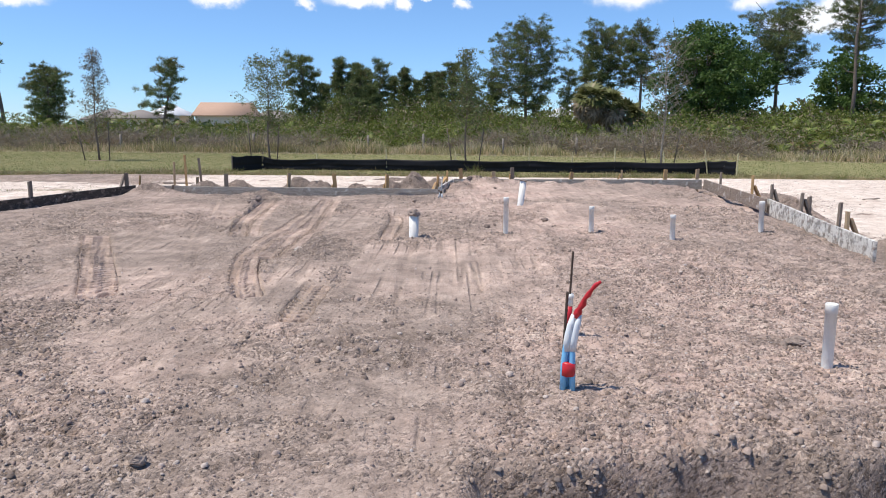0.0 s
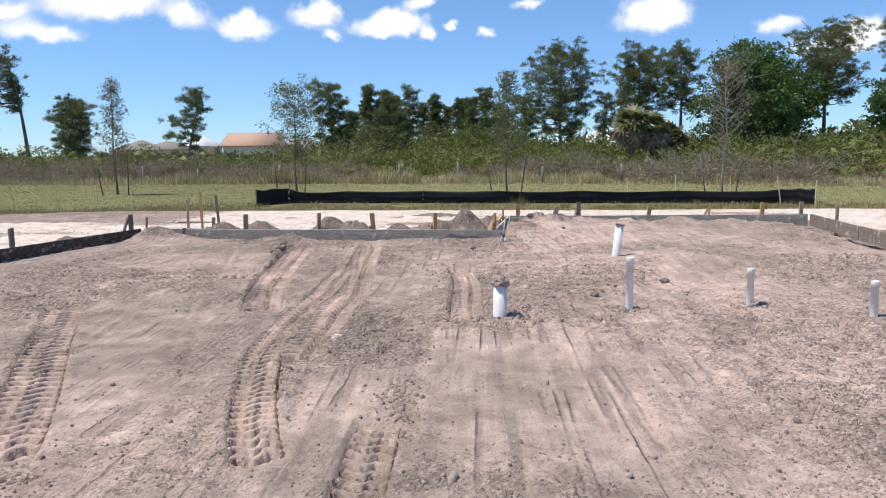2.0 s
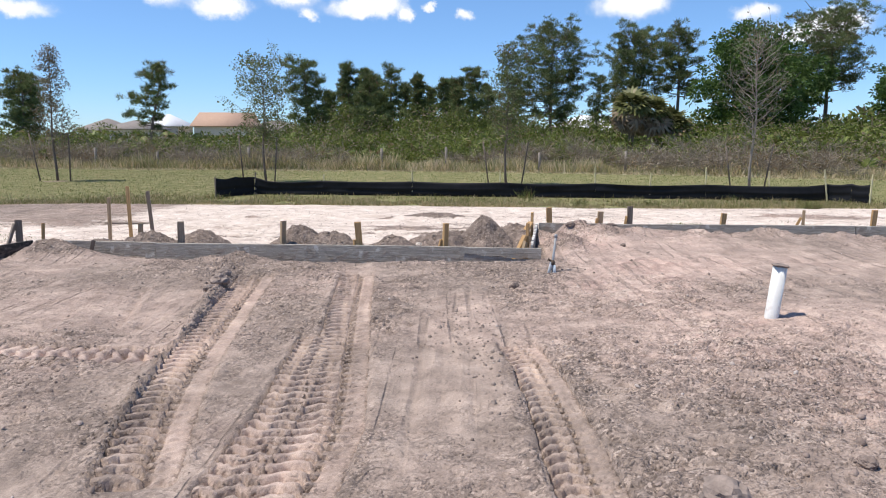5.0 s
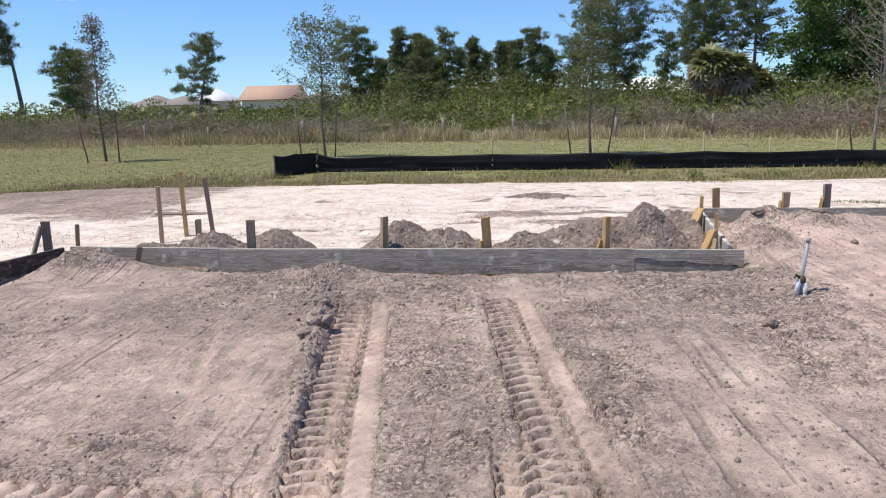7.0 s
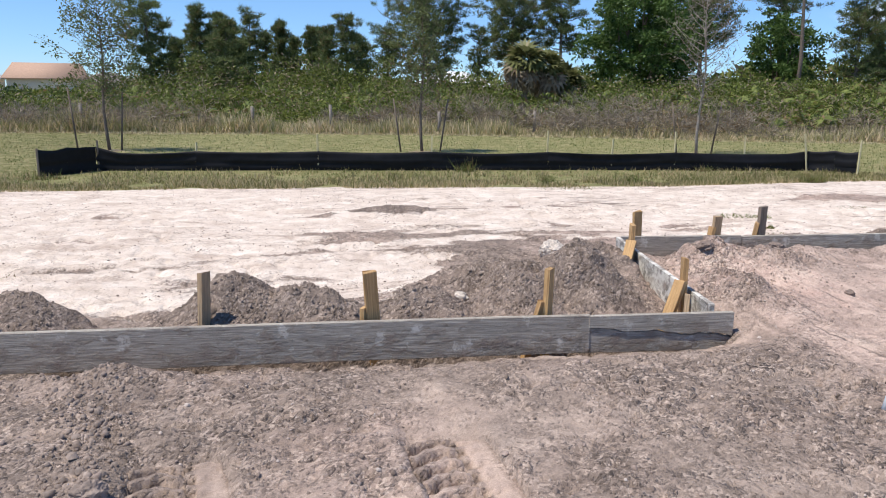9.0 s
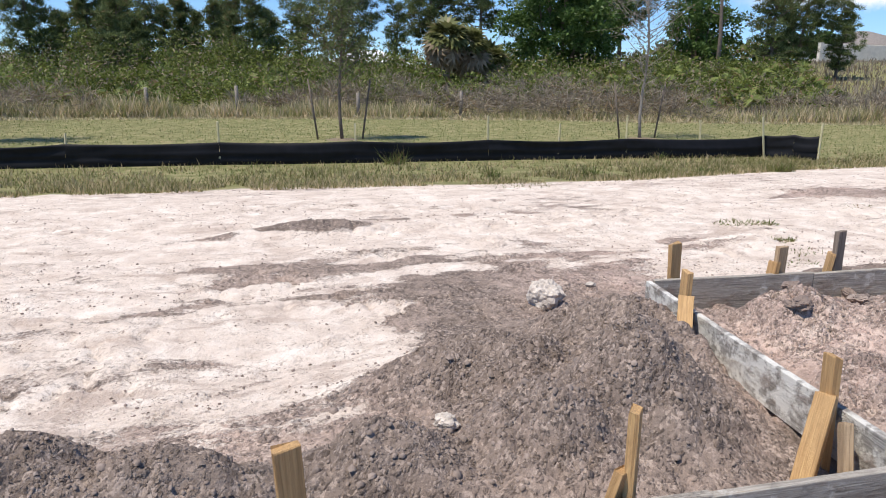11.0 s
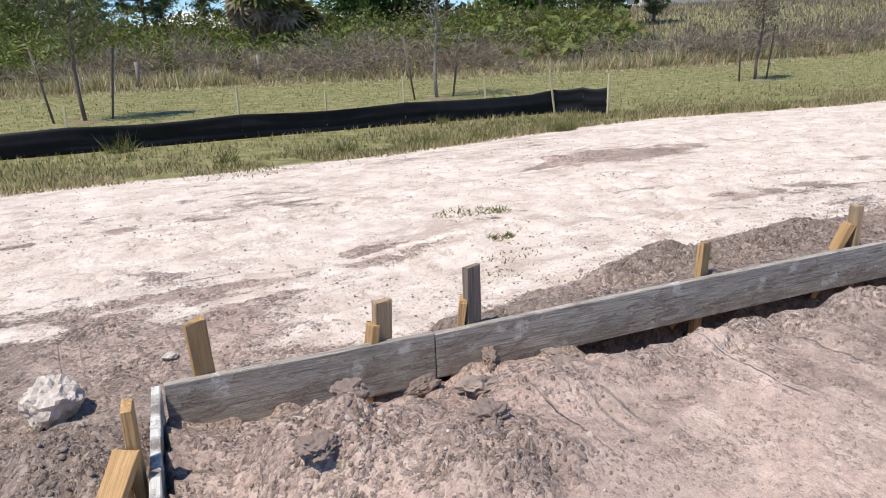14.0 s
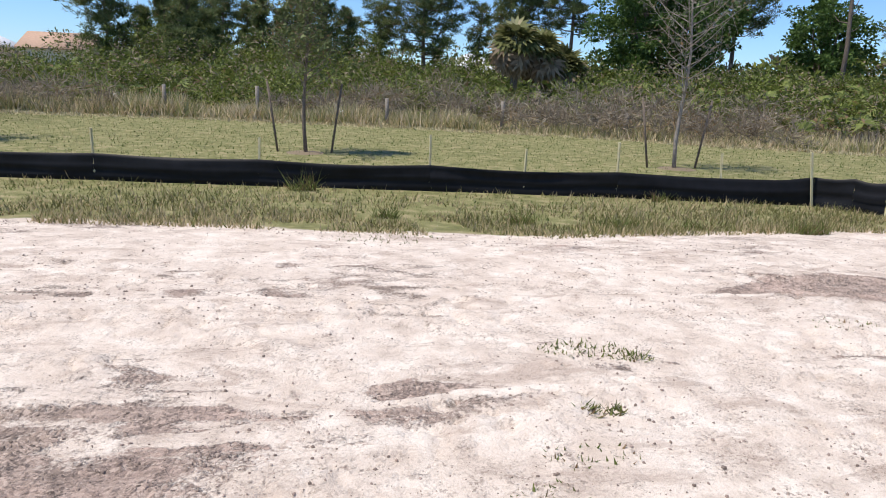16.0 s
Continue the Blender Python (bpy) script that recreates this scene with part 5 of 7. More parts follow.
stake(0.34, 18.64, 0.30, FRESH, "fresh orange pine stake behind the corner board", 8, (2, -4), seed=7)
stake(-0.235, 16.68, 0.27, FRESH, "fresh pine stake braced against the end of the caked board", 75, (0, 2), seed=8, kicker=(-0.20, -0.10, 0.10))
stake(-1.5, 16.46, 0.08, FRESH, "short cut end of a pine stake in spoil", 30, (10, 10), seed=18)
stake(1.095, 18.515, 0.25, TAN, "tan wooden stake with a small wedge behind the board", 5, (0, 3), seed=9, kicker=(-0.09, 0.0, 0.14), kmat=FRESH)
stake(1.585, 18.47, 0.345, OLD, "dark weathered stake behind the back board", 10, (0, 0), seed=10, kicker=(-0.10, 0.05, 0.18), kmat=FRESH)
stake(2.985, 18.335, 0.25, FRESH, "orange pine stake behind the back board", 15, (0, 5), seed=11, kicker=(-0.05, 0.12, 0.05))
stake(4.25, 18.24, 0.32, TAN, "tan pine stake with a brace behind the back board", 70, (0, 0), seed=12, kicker=(-0.22, 0.1, 0.2), kmat=FRESH)
stake(5.25, 18.12, 0.34, FRESH, "pine stake beside the far corner of the formwork", 10, (0, 3), seed=13)
stake(6.05, 18.10, 0.36, TAN, "tan stake at the far corner of the formwork", 20, (0, 0), seed=14)
stake(6.15, 16.8, 0.36, OLD, "weathered stake behind the brown board", 80, (0, 0), seed=15)
stake(6.10, 14.9, 0.42, FRESH, "pine stake with a brace behind the brown board", 80, (0, 3), seed=16, kicker=(0.28, 0.06, 0.22))
stake(5.92, 13.6, 0.34, OLD, "weathered stake at the joint of two boards", 80, (0, 0), seed=17, kicker=(0.2, 0.0, 0.25))
stake(6.62, 13.6, 0.13, OLD, "short weathered stake in soil", 30, (0, 0), seed=19)
stake(5.86, 12.3, 0.30, OLD, "weathered stake leaning at the pale board", 80, (0, 0), seed=20, kicker=(0.26, 0.02, 0.2))
stake(6.2, 11.75, 0.20, OLD, "weathered gray stake in the sand", 40, (0, 2), seed=21)
stake(5.45, 10.1, 0.24, TAN, "tan stake leaning behind the pale board", 80, (0, 4), seed=22, kicker=(0.24, 0.0, 0.15))
stake(-7.30, 16.72, 0.25, OLD, "weathered stake with a brace at the corner board", 30, (0, 0), seed=23, kicker=(-0.16, -0.14, 0.2))
stake(-7.12, 16.95, 0.18, FRESH, "slim brown stake by the corner board", 30, (0, 3), w=0.045, seed=24)
stake(-6.25, 16.52, 0.02, OLD, "dark stub of a stake leaning on the board", 20, (8, 14), w=0.05, seed=25)
stake(-8.05, 14.2, 0.24, OLD, "weathered stake behind the side board", 80, (0, 0), seed=26)
stake(-8.75, 11.3, 0.24, OLD, "weathered stake behind the side board", 80, (0, 2), seed=27)
stake(-6.93, 18.6, 0.42, TAN, "tall slim stake of a string line in sand", 20, (0, 1), w=0.055, seed=28)
stake(-6.80, 19.1, 0.56, FRESH, "tall slim stake of a string line in sand", 20, (0, -1), w=0.06, seed=29)
stake(-6.32, 18.9, 0.50, OLD, "tall slim weathered stake of a string line", 20, (0, -4), w=0.06, seed=30)
stake(-6.06, 17.75, 0.10, TAN, "short tan stake in dug soil", 20, (0, 2), w=0.07, seed=31)
stake(-5.9, 17.3, 0.0, FRESH, "slim cut stake in dug soil", 20, (0, 9), w=0.04, seed=32)


# ---------------------------------------------------------------- plumbing risers and conduits
def pipe(x, y, h, r, label, lean=(0, 0), coupling=False, plug=False, seed=0):
    base = top(x, y) - 0.05
    ob = thing("pvc_pipe", pose(x, y, base, lean[0], lean[1], seed * 31), label, "pipe", "white pipe risers on the pad")
    H = h + 0.05
    prof = [(r, 0), (r, H), (r - 0.006, H), (r - 0.006, H - 0.12)]
    if coupling:
        prof = [(r, 0), (r, H - 0.055), (r + 0.003, H - 0.054), (r + 0.003, H - 0.002), (r + 0.002, H), (r - 0.006, H), (r - 0.006, H - 0.12)]
    n = 20
    vs = [(rr * math.cos(2 * math.pi * k / n), rr * math.sin(2 * math.pi * k / n), z) for rr, z in prof for k in range(n)]
    fs = [(i * n + k, i * n + (k + 1) % n, (i + 1) * n + (k + 1) % n, (i + 1) * n + k) for i in range(len(prof) - 1) for k in range(n)]
    array_part("tube", vs, fs, M["pvc"], ob, True)
    vs = [(r * 0.93 * math.cos(2 * math.pi * k / n), r * 0.93 * math.sin(2 * math.pi * k / n), H - 0.02) for k in range(n)] + [(0, 0, H - 0.015)]
    fs = [(k, (k + 1) % n, n) for k in range(n)]
    if not plug:
        array_part("plug", vs, fs, M["pvc"], ob)
    else:
        bm = bmesh.new()
        bmesh.ops.create_icosphere(bm, subdivisions=3, radius=1.0)
        for v in bm.verts:
            q = v.co.copy()
            s = 1 + 0.3 * noise.noise(q * 1.7 + Vector((seed, 2, 3))) + 0.16 * noise.noise(q * 5 + Vector((seed, 5, 1)))
            v.co = Vector((q.x * r * 1.28 * s, q.y * r * 1.28 * s, H + 0.012 + max(q.z, -0.5) * r * plug * s))
        part("soil_plug", bm, M["darkclod"], ob, "lump of gray soil stuffed on the pipe's mouth")
    return ob


pipe(-0.372, 8.94, 0.285, 0.057, "thick white pipe riser capped with a lump of soil", (0, 1), plug=0.95, seed=1)
pipe(0.753, 9.15, 0.445, 0.031, "slim tall white pipe riser on the pad", (0, 0), True, seed=2)
pipe(1.832, 9.30, 0.325, 0.031, "slim white pipe riser on the pad", (0, 1), True, seed=3)
pipe(2.783, 9.08, 0.30, 0.031, "slim white pipe riser beside disturbed soil", (0, 1), True, seed=4)
pipe(4.272, 10.07, 0.42, 0.033, "slim white pipe riser near the pale form board", (0, 1), True, seed=5)
pipe(1.215, 12.285, 0.40, 0.052, "thick white leaning pipe riser with crumbs of soil on top", (0, -6), plug=0.28, seed=6)
pipe(2.217, 4.23, 0.375, 0.031, "slim white pipe riser casting a short shadow", (0, 1.5), True, seed=7)

# the water line: bundled blue tubing in a sleeve, taped red
bx0, by0 = 0.705, 3.92
wl = thing("water_line_stub", pose(bx0, by0, top(bx0, by0) - 0.03), "bundled blue tubing in a white sleeve wrapped with red tape", "water line")
for k, (ox, oy) in enumerate(((-0.018, 0.0), (0.016, -0.008), (0.0, 0.018))):
    s = Soup()
    s.tube([(ox * 1.5, oy * 1.5, 0), (ox * 1.25 - 0.002, oy, 0.16), (ox, oy, 0.25), (ox + 0.012, oy, 0.34)], [0.0165] * 4, 14)
    s.put("tube", M["pvc_blue"], wl, label="bright blue plastic tube")
for k, (ox, oy) in enumerate(((-0.016, 0.0), (0.015, -0.006))):
    s = Soup()
    s.tube([(ox + 0.002, oy, 0.24), (ox + 0.006, oy, 0.30), (ox + 0.02, oy, 0.38), (ox + 0.034, oy, 0.435)], [0.0195, 0.020, 0.0185, 0.012], 14)
    s.put("sleeve", M["sleeve"], wl, label="milky white plastic sleeve")
s = Soup()
s.tube([(0, 0, 0.105), (0, 0, 0.11), (0, 0, 0.175), (0.001, 0, 0.18)], [0.030, 0.0385, 0.037, 0.03], 16)
s.put("tape_band", M["red"], wl, label="shiny red tape wound round the tubes")
s = Soup()
s.tube([(0.028, 0, 0.42), (0.04, -0.004, 0.45), (0.045, -0.012, 0.47), (0.060, -0.03, 0.50), (0.066, -0.035, 0.53), (0.08, -0.055, 0.555), (0.092, -0.075, 0.585), (0.107, -0.085, 0.61), (0.125, -0.11, 0.632)],
       [0.017, 0.022, 0.013, 0.018, 0.010, 0.015, 0.009, 0.012, 0.008], 9)
s.put("tape_tail", M["red"], wl, label="twisted red tape at the tubing's end")


def rebar(x, y, h, label, lean=(0, 0), foot=0.0):
    ob = thing("rebar_stake", pose(x, y, top(x, y) - 0.05 + foot, lean[0], lean[1], 0), label, "rebar", "steel bars marking the water line")
    s = Soup()
    n = int(h / 0.014)
    s.tube([(0, 0, i * h / n) for i in range(n + 1)], [0.0082 if i % 2 else 0.0068 for i in range(n + 1)], 8)
    s.put("bar", M["rust"], ob)
    return ob


rebar(bx0 - 0.03, by0 + 0.05, 0.57, "short rusty steel bar tied beside the water line", (0, 2))
mk = rebar(0.86, 4.95, 0.62, "tall rusty steel bar standing in a taped white sleeve", (0, 2))
for z0, z1, mat, nm in ((0.0, 0.10, "pvc", "sleeve"), (0.10, 0.235, "red", "tape_band"), (0.235, 0.31, "pvc", "sleeve")):
    s = Soup()
    s.tube([(0, 0, z0 + 0.02), (0, 0, z1 + 0.018)], [0.0225, 0.0225 if nm == "sleeve" else 0.0232], 16)
    s.put(nm, M[mat], mk, label="white plastic sleeve" if nm == "sleeve" else "red tape wound round the sleeve")
s = Soup()
s.tube([(0, 0, 0.30), (0, 0, 0.335)], [0.026, 0.026], 16)
s.put("coupling", M["pvc"], mk)

# the electrical stub near the split board
cx0, cy0 = -0.135, 14.82
el_ = thing("conduit_stub", pose(cx0, cy0, top(cx0, cy0) - 0.03), "gray conduit stub bound with dark tape to a pale pipe", "conduit")
s = Soup()
s.tube([(0.01, 0, 0), (0.0, 0.0, 0.12), (0.03, 0, 0.44)], [0.0135, 0.0135, 0.0135], 12)
s.put("conduit", M["pvc_gray"], el_)
s = Soup()
s.tube([(-0.045, -0.01, 0), (-0.02, -0.015, 0.12), (-0.012, -0.012, 0.15)], [0.017, 0.017, 0.016], 12)
s.put("pale_pipe", M["sleeve"], el_, label="short pale pipe bent to the conduit")
s = Soup()
s.tube([(0.03, -0.02, 0), (0.016, -0.02, 0.12)], [0.016, 0.016], 12)
s.put("pale_pipe", M["sleeve"], el_, label="short pale pipe bent to the conduit")
s = Soup()
s.tube([(0.0, -0.008, 0.115), (0.0, -0.008, 0.13), (0.001, -0.008, 0.155), (0.003, -0.006, 0.175)], [0.020, 0.031, 0.027, 0.017], 10)
s.put("tape_band", M["rust"], el_, label="dark tape binding")
s = Soup()
s.tube([(-0.01, -0.01, 0.16), (-0.05, -0.02, 0.185), (-0.055, -0.01, 0.16)], [0.008, 0.014, 0.006], 6)
s.put("tape_end", M["rust"], el_)
s = Soup()
s.tube([(0.029, 0, 0.43), (0.031, 0, 0.462)], [0.017, 0.017], 12)
s.put("coupling", M["pvc_gray"], el_)


# ---------------------------------------------------------------- silt fence
FENCE = [(-8.62, 29.15), (-8.2, 29.75), (-7.75, 30.38), (-5.5, 30.3), (-2.6, 30.2), (0.2, 29.98), (3.2, 29.86), (6.6, 29.62), (10.15, 29.2), (10.62, 28.75), (10.9, 28.28)]
fence = thing("silt_fence", pose(0, 0, 0), "long low black fabric silt fence sagging between laths", "silt fence")


def fence_panel(a, b, seed):
    n, rows = max(6, int(math.hypot(b[0] - a[0], b[1] - a[1]) / 0.12)), 9
    rnd = random.Random(seed)
    sag, bulge = rnd.uniform(0.02, 0.06), rnd.uniform(-0.05, 0.05)
    d = Vector((b[0] - a[0], b[1] - a[1], 0)).normalized()
    nrm = Vector((-d.y, d.x, 0))
    vs, fs = [], []
    for back in (0, 1):
        for i in range(n + 1):
            t = i / n
            x, y = a[0] + (b[0] - a[0]) * t, a[1] + (b[1] - a[1]) * t
            z0 = top(x, y) - 0.03
            tall = 0.03 + np.interp(x, [-8.7, -7.9, -7.3, 9.6, 10.6], [0.60, 0.60, 0.47, 0.47, 0.58]) - sag * math.sin(math.pi * t)
            for j in range(rows):
                v = j / (rows - 1)
                fold = 0.032 * math.sin(v * 20 + 1.6 * noise.noise(Vector((x * 0.5, seed, 0)))) * math.sin(math.pi * min(1, v * 1.3)) + bulge * math.sin(math.pi * t) * math.sin(math.pi * v)
                fold += 0.03 * noise.noise(Vector((x * 1.1, v * 3, seed * 3.0)))
                p = Vector((x, y, z0 + tall * v)) + nrm * (fold + (0.005 if back else 0))
                vs.append(tuple(p))
    for back in (0, 1):
        o = back * (n + 1) * rows
        for i in range(n):
            for j in range(rows - 1):
                q = (o + i * rows + j, o + (i + 1) * rows + j, o + (i + 1) * rows + j + 1, o + i * rows + j + 1)
                fs.append(q if not back else q[::-1])
    o = (n + 1) * rows
    for i in range(n):
        q = (i * rows + rows - 1, (i + 1) * rows + rows - 1, o + (i + 1) * rows + rows - 1, o + i * rows + rows - 1)
        fs.append(q)
    array_part("fabric_panel", vs, fs, M["fabric"], fence, True)


for k, (a, b) in enumerate(segments(FENCE)):
    fence_panel(a, b, k)
for k, (x, y, h, lx_, ly_) in enumerate(((-8.62, 29.13, 0.62, 0, 0), (-7.72, 30.42, 0.72, 1, 0), (-5.5, 30.34, 0.68, 0, 2), (-2.6, 30.24, 0.9, 0, -2), (0.2, 30.03, 0.85, 0, 3), (3.2, 29.91, 1.0, 0, 2), (4.9, 29.8, 0.82, 0, -1), (6.6, 29.67, 1.0, 0, 1),
                                         (8.5, 29.45, 0.9, 0, 3), (10.15, 29.15, 1.0, 0, 9), (10.93, 28.27, 0.88, 0, -1))):
    bm = stake_mesh(h + 0.1, 0.036, 0.036, k)
    lath = part("lath", bm, M["lath"] if k > 1 else M["stake_old"], fence)
    lath.matrix_world = pose(x, y, top(x, y) - 0.1, lx_, ly_, k * 20)


# debris on the sand
def debris(x, y, L, w, turn, mat, label, thick=0.03):
    bm = bmesh.new()
    board_mesh(bm, (L, w, thick), (0, 0, 0), 0.004, 4, int(L * 10), 0.006)
    ob = part("scrap_board", bm, mat)
    ob.matrix_world = pose(x, y, top(x, y) + thick * 0.4, 2, 1, turn)
    return tagged(ob, label, "scrap wood")


debris(10.4, 18.2, 1.0, 0.09, 40, OLD, "weathered scrap of board lying on sand")
debris(-7.6, 21.2, 1.25, 0.16, 2, OLD, "dark scrap plank lying on sand")
debris(1.30, 16.2, 0.14, 0.02, 60, OLD, "thin wooden splinter lying on the pad", 0.012)


# ---------------------------------------------------------------- plants
def leaf_cards(points, dirs, length, width, rng, droop=0.3):
    """One four-cornered blade per point: arrays of verts and faces."""
    n = len(points)
    d = dirs / (np.linalg.norm(dirs, axis=1, keepdims=True) + 1e-9)
    r = rng.randn(n, 3)
    side = np.cross(d, r)
    side /= np.linalg.norm(side, axis=1, keepdims=True) + 1e-9
    L = (length * (0.6 + 0.8 * rng.rand(n)))[:, None]
    W = (width * (0.6 + 0.8 * rng.rand(n)))[:, None]
    tip = points + d * L - np.array([0, 0, 1]) * L * droop * rng.rand(n, 1)
    mid = points + d * L * 0.45
    v = np.stack([points, mid - side * W / 2, tip, mid + side * W / 2], 1).reshape(-1, 3)
    f = np.arange(n * 4).reshape(n, 4)
    return v, f


def needle_cards(points, dirs, length, width, rng):
    """One slim three-cornered needle tuft per point: arrays of verts and faces."""
    n = len(points)
    d = dirs / (np.linalg.norm(dirs, axis=1, keepdims=True) + 1e-9)
    side = np.cross(d, rng.randn(n, 3))
    side /= np.linalg.norm(side, axis=1, keepdims=True) + 1e-9
    W = (width * (0.6 + 0.8 * rng.rand(n)))[:, None] / 2
    tip = points + d * (length * (0.6 + 0.8 * rng.rand(n)))[:, None]
    return np.stack([points - side * W, points + side * W, tip], 1).reshape(-1, 3), np.arange(n * 3).reshape(n, 3)


def ball(n, rng):
    p = rng.randn(n, 3)
    p /= np.linalg.norm(p, axis=1, keepdims=True)
    return p * rng.rand(n, 1) ** 0.4


def crown_from(clumps, per, size, length, width, rng, up=0.3, droop=0.2, needles=False):
    """Blades round clump centres."""
    c = np.asarray(clumps)
    pts = np.repeat(c[:, :3], per, 0)
    rad = np.repeat(c[:, 3:4], per, 0) * size
    b = ball(len(pts), rng)
    b[:, 2] *= 0.65
    dirs = b + np.array([0, 0, up]) + 0.32 * rng.randn(len(pts), 3)
    if needles:
        return needle_cards(pts + b * rad * 0.8, b * 1.4 + np.array([0, 0, up]) + 0.2 * rng.randn(len(pts), 3), length, width, rng)
    return leaf_cards(pts + b * rad, dirs, length, width, rng, droop)


def pine(x, y, h, crown, base, seed, label, lean=(0, 0), narrow=0.0, limbs=26, per=60, group="pines behind the field", sparse=1.0, bias=(0, 0), full=0):
    """A slash pine: bare bole, open limbs that turn up, pom-poms of needles. crown: half width; base: share of the height below the crown."""
    rnd = random.Random(seed)
    rng = np.random.RandomState(seed)
    z0 = top(x, y) - 0.2
    ob = thing("pine_tree", pose(x, y, z0, 0, 0, 0), label, "tree", group)
    h += 0.2

    def axis(t):
        bend = t**1.6
        return Vector((lean[0] * bend + 0.12 * math.sin(t * 5 + seed), lean[1] * bend + 0.1 * math.sin(t * 4 + seed * 2), h * t))

    r0 = 0.015 * h + 0.04
    s = Soup()
    s.tube([axis(i / 10) for i in range(11)], [r0 * (1 - 0.84 * i / 10) for i in range(11)], 9)
    lobes = [rnd.uniform(0.55, 1.2) for _ in range(9)]
    clumps = []
    for k in range(limbs):
        q = min(1.0, (k + rnd.random()) / limbs)
        t = base + (0.98 - base) * q
        a = k * 2.4 + rnd.uniform(-0.6, 0.6)
        lobe = lobes[int((a * 1.43 + q * 5) % 9)]
        if narrow:
            reach = 1.15 * crown * (1.10 - q) ** 0.6 * lobe * rnd.uniform(0.35, 1.5)
        else:
            reach = crown * (0.40 + 1.15 * math.sqrt(max(0.0, q * (1.04 - q)))) * lobe * rnd.uniform(0.7, 1.1)
        p0 = axis(t)
        d = Vector((math.cos(a) + bias[0], math.sin(a) + bias[1], 0))
        lift = rnd.uniform(0.0, 0.5) + 0.55 * q
        p1 = p0 + d * reach * 0.5 + Vector((0, 0, reach * 0.10 * lift))
        p2 = p0 + d * reach + Vector((0, 0, reach * 0.6 * lift))
        s.tube([p0, p1, p2], [r0 * 0.30 * (1.1 - q * 0.7), r0 * 0.18, r0 * 0.07], 5, False)
        if rnd.random() > sparse:
            continue
        size = 0.21 + 0.025 * crown
        tufts = 9 if reach > 1.2 else 5
        for j in range(tufts):
            u = 0.5 + 0.5 * (j + rnd.random()) / tufts
            c = p1.lerp(p2, u * 2 - 1)
            o = Vector((rnd.gauss(0, 1), rnd.gauss(0, 1), rnd.gauss(0.35, 0.4))) * (0.12 + reach * 0.13)
            clumps.append((*(c + o), size * rnd.uniform(0.7, 1.35)))
            s.tube([c, c + o], [r0 * 0.08, r0 * 0.03], 3, False)
    # a rounded, lumpy head of needles over the limbs
    mid, tall = (base + 1) / 2 + 0.04, h * (1 - base) * 0.47
    for k in range(int(full * 2.6)):
        b = ball(1, rng)[0]
        a = math.atan2(b[1], b[0])
        wob = 0.82 + 0.22 * math.sin(a * 3 + seed + b[2] * 4) + 0.12 * math.sin(a * 7 + b[2] * 9 + seed)
        c = axis(min(1.0, mid + b[2] * 0.5 * (1 - base))) + Vector((b[0] * crown * wob + bias[0] * crown * 0.4, b[1] * crown * wob, 0))
        c.z = h * mid + b[2] * tall * (0.9 + 0.2 * wob)
        if noise.noise(Vector((c.x, c.y * 0.7, c.z)) * 0.75 + Vector((seed, 0, 0))) > -0.10:
            clumps.append((*c, (0.24 + 0.03 * crown) * rnd.uniform(0.7, 1.3)))
    for _ in range(3):
        clumps.append((*(axis(0.985) + Vector((rnd.gauss(0, 0.12), rnd.gauss(0, 0.12), rnd.uniform(-0.35, 0.2)))), 0.24 + 0.04 * crown))
    s.put("trunk", M["bark"], ob, label="gray-brown trunk with bare limbs")
    v, f = crown_from(clumps, int(per * 0.9), 1.0, 0.27, 0.045, rng, 0.55, 0.05, True)
    array_part("crown", v, f, M["needles"], ob)
    return ob


def broadleaf(x, y, h, half, base, seed, label, leaf, per=60, count=150, leaf_size=(0.26, 0.15), name="oak_tree", category="tree", group=""):
    rnd = random.Random(seed)
    rng = np.random.RandomState(seed)
    z0 = top(x, y) - 0.2
    ob = thing(name, pose(x, y, z0), label, category, group)
    h += 0.2
    s = Soup()
    r0 = 0.022 * h + 0.05
    fork = Vector((0.1, 0, h * base))
    s.tube([(0, 0, 0), (0.05, 0.02, h * base * 0.5), fork], [r0, r0 * 0.85, r0 * 0.75], 9)
    clumps = []
    ends = []
    for k in range(11):
        a, e = k * 2.4, rnd.uniform(0.25, 1.3)
        d = Vector((math.cos(a) * math.cos(e), math.sin(a) * math.cos(e), math.sin(e)))
        end = fork + Vector((d.x * half * 0.85, d.y * half * 0.85, d.z * h * (1 - base) * 0.85))
        mid = fork.lerp(end, 0.5) + Vector((rnd.gauss(0, 0.2), rnd.gauss(0, 0.2), 0.3))
        s.tube([fork, mid, end], [r0 * 0.5, r0 * 0.3, r0 * 0.1], 6, False)
        ends.append((mid, end))
    for k in range(count):
        p = ball(1, rng)[0]
        rr = (p[0] ** 2 + p[1] ** 2) ** 0.5
        zc = h * (base * 0.75 + (1 - base * 0.75) * (0.5 + 0.47 * p[2]))
        wob = 1 + 0.25 * math.sin(3 * math.atan2(p[1], p[0]) + seed + p[2] * 3)
        clumps.append((p[0] * half * wob, p[1] * half * wob, zc, half * rnd.uniform(0.10, 0.20)))
    s.put("trunk", M["bark"], ob, label="gray-brown trunk with spreading limbs")
    v, f = crown_from(clumps, per, 1.0, leaf_size[0], leaf_size[1], rng, 0.2, 0.3)
    array_part("crown", v, f, leaf, ob)
    return ob


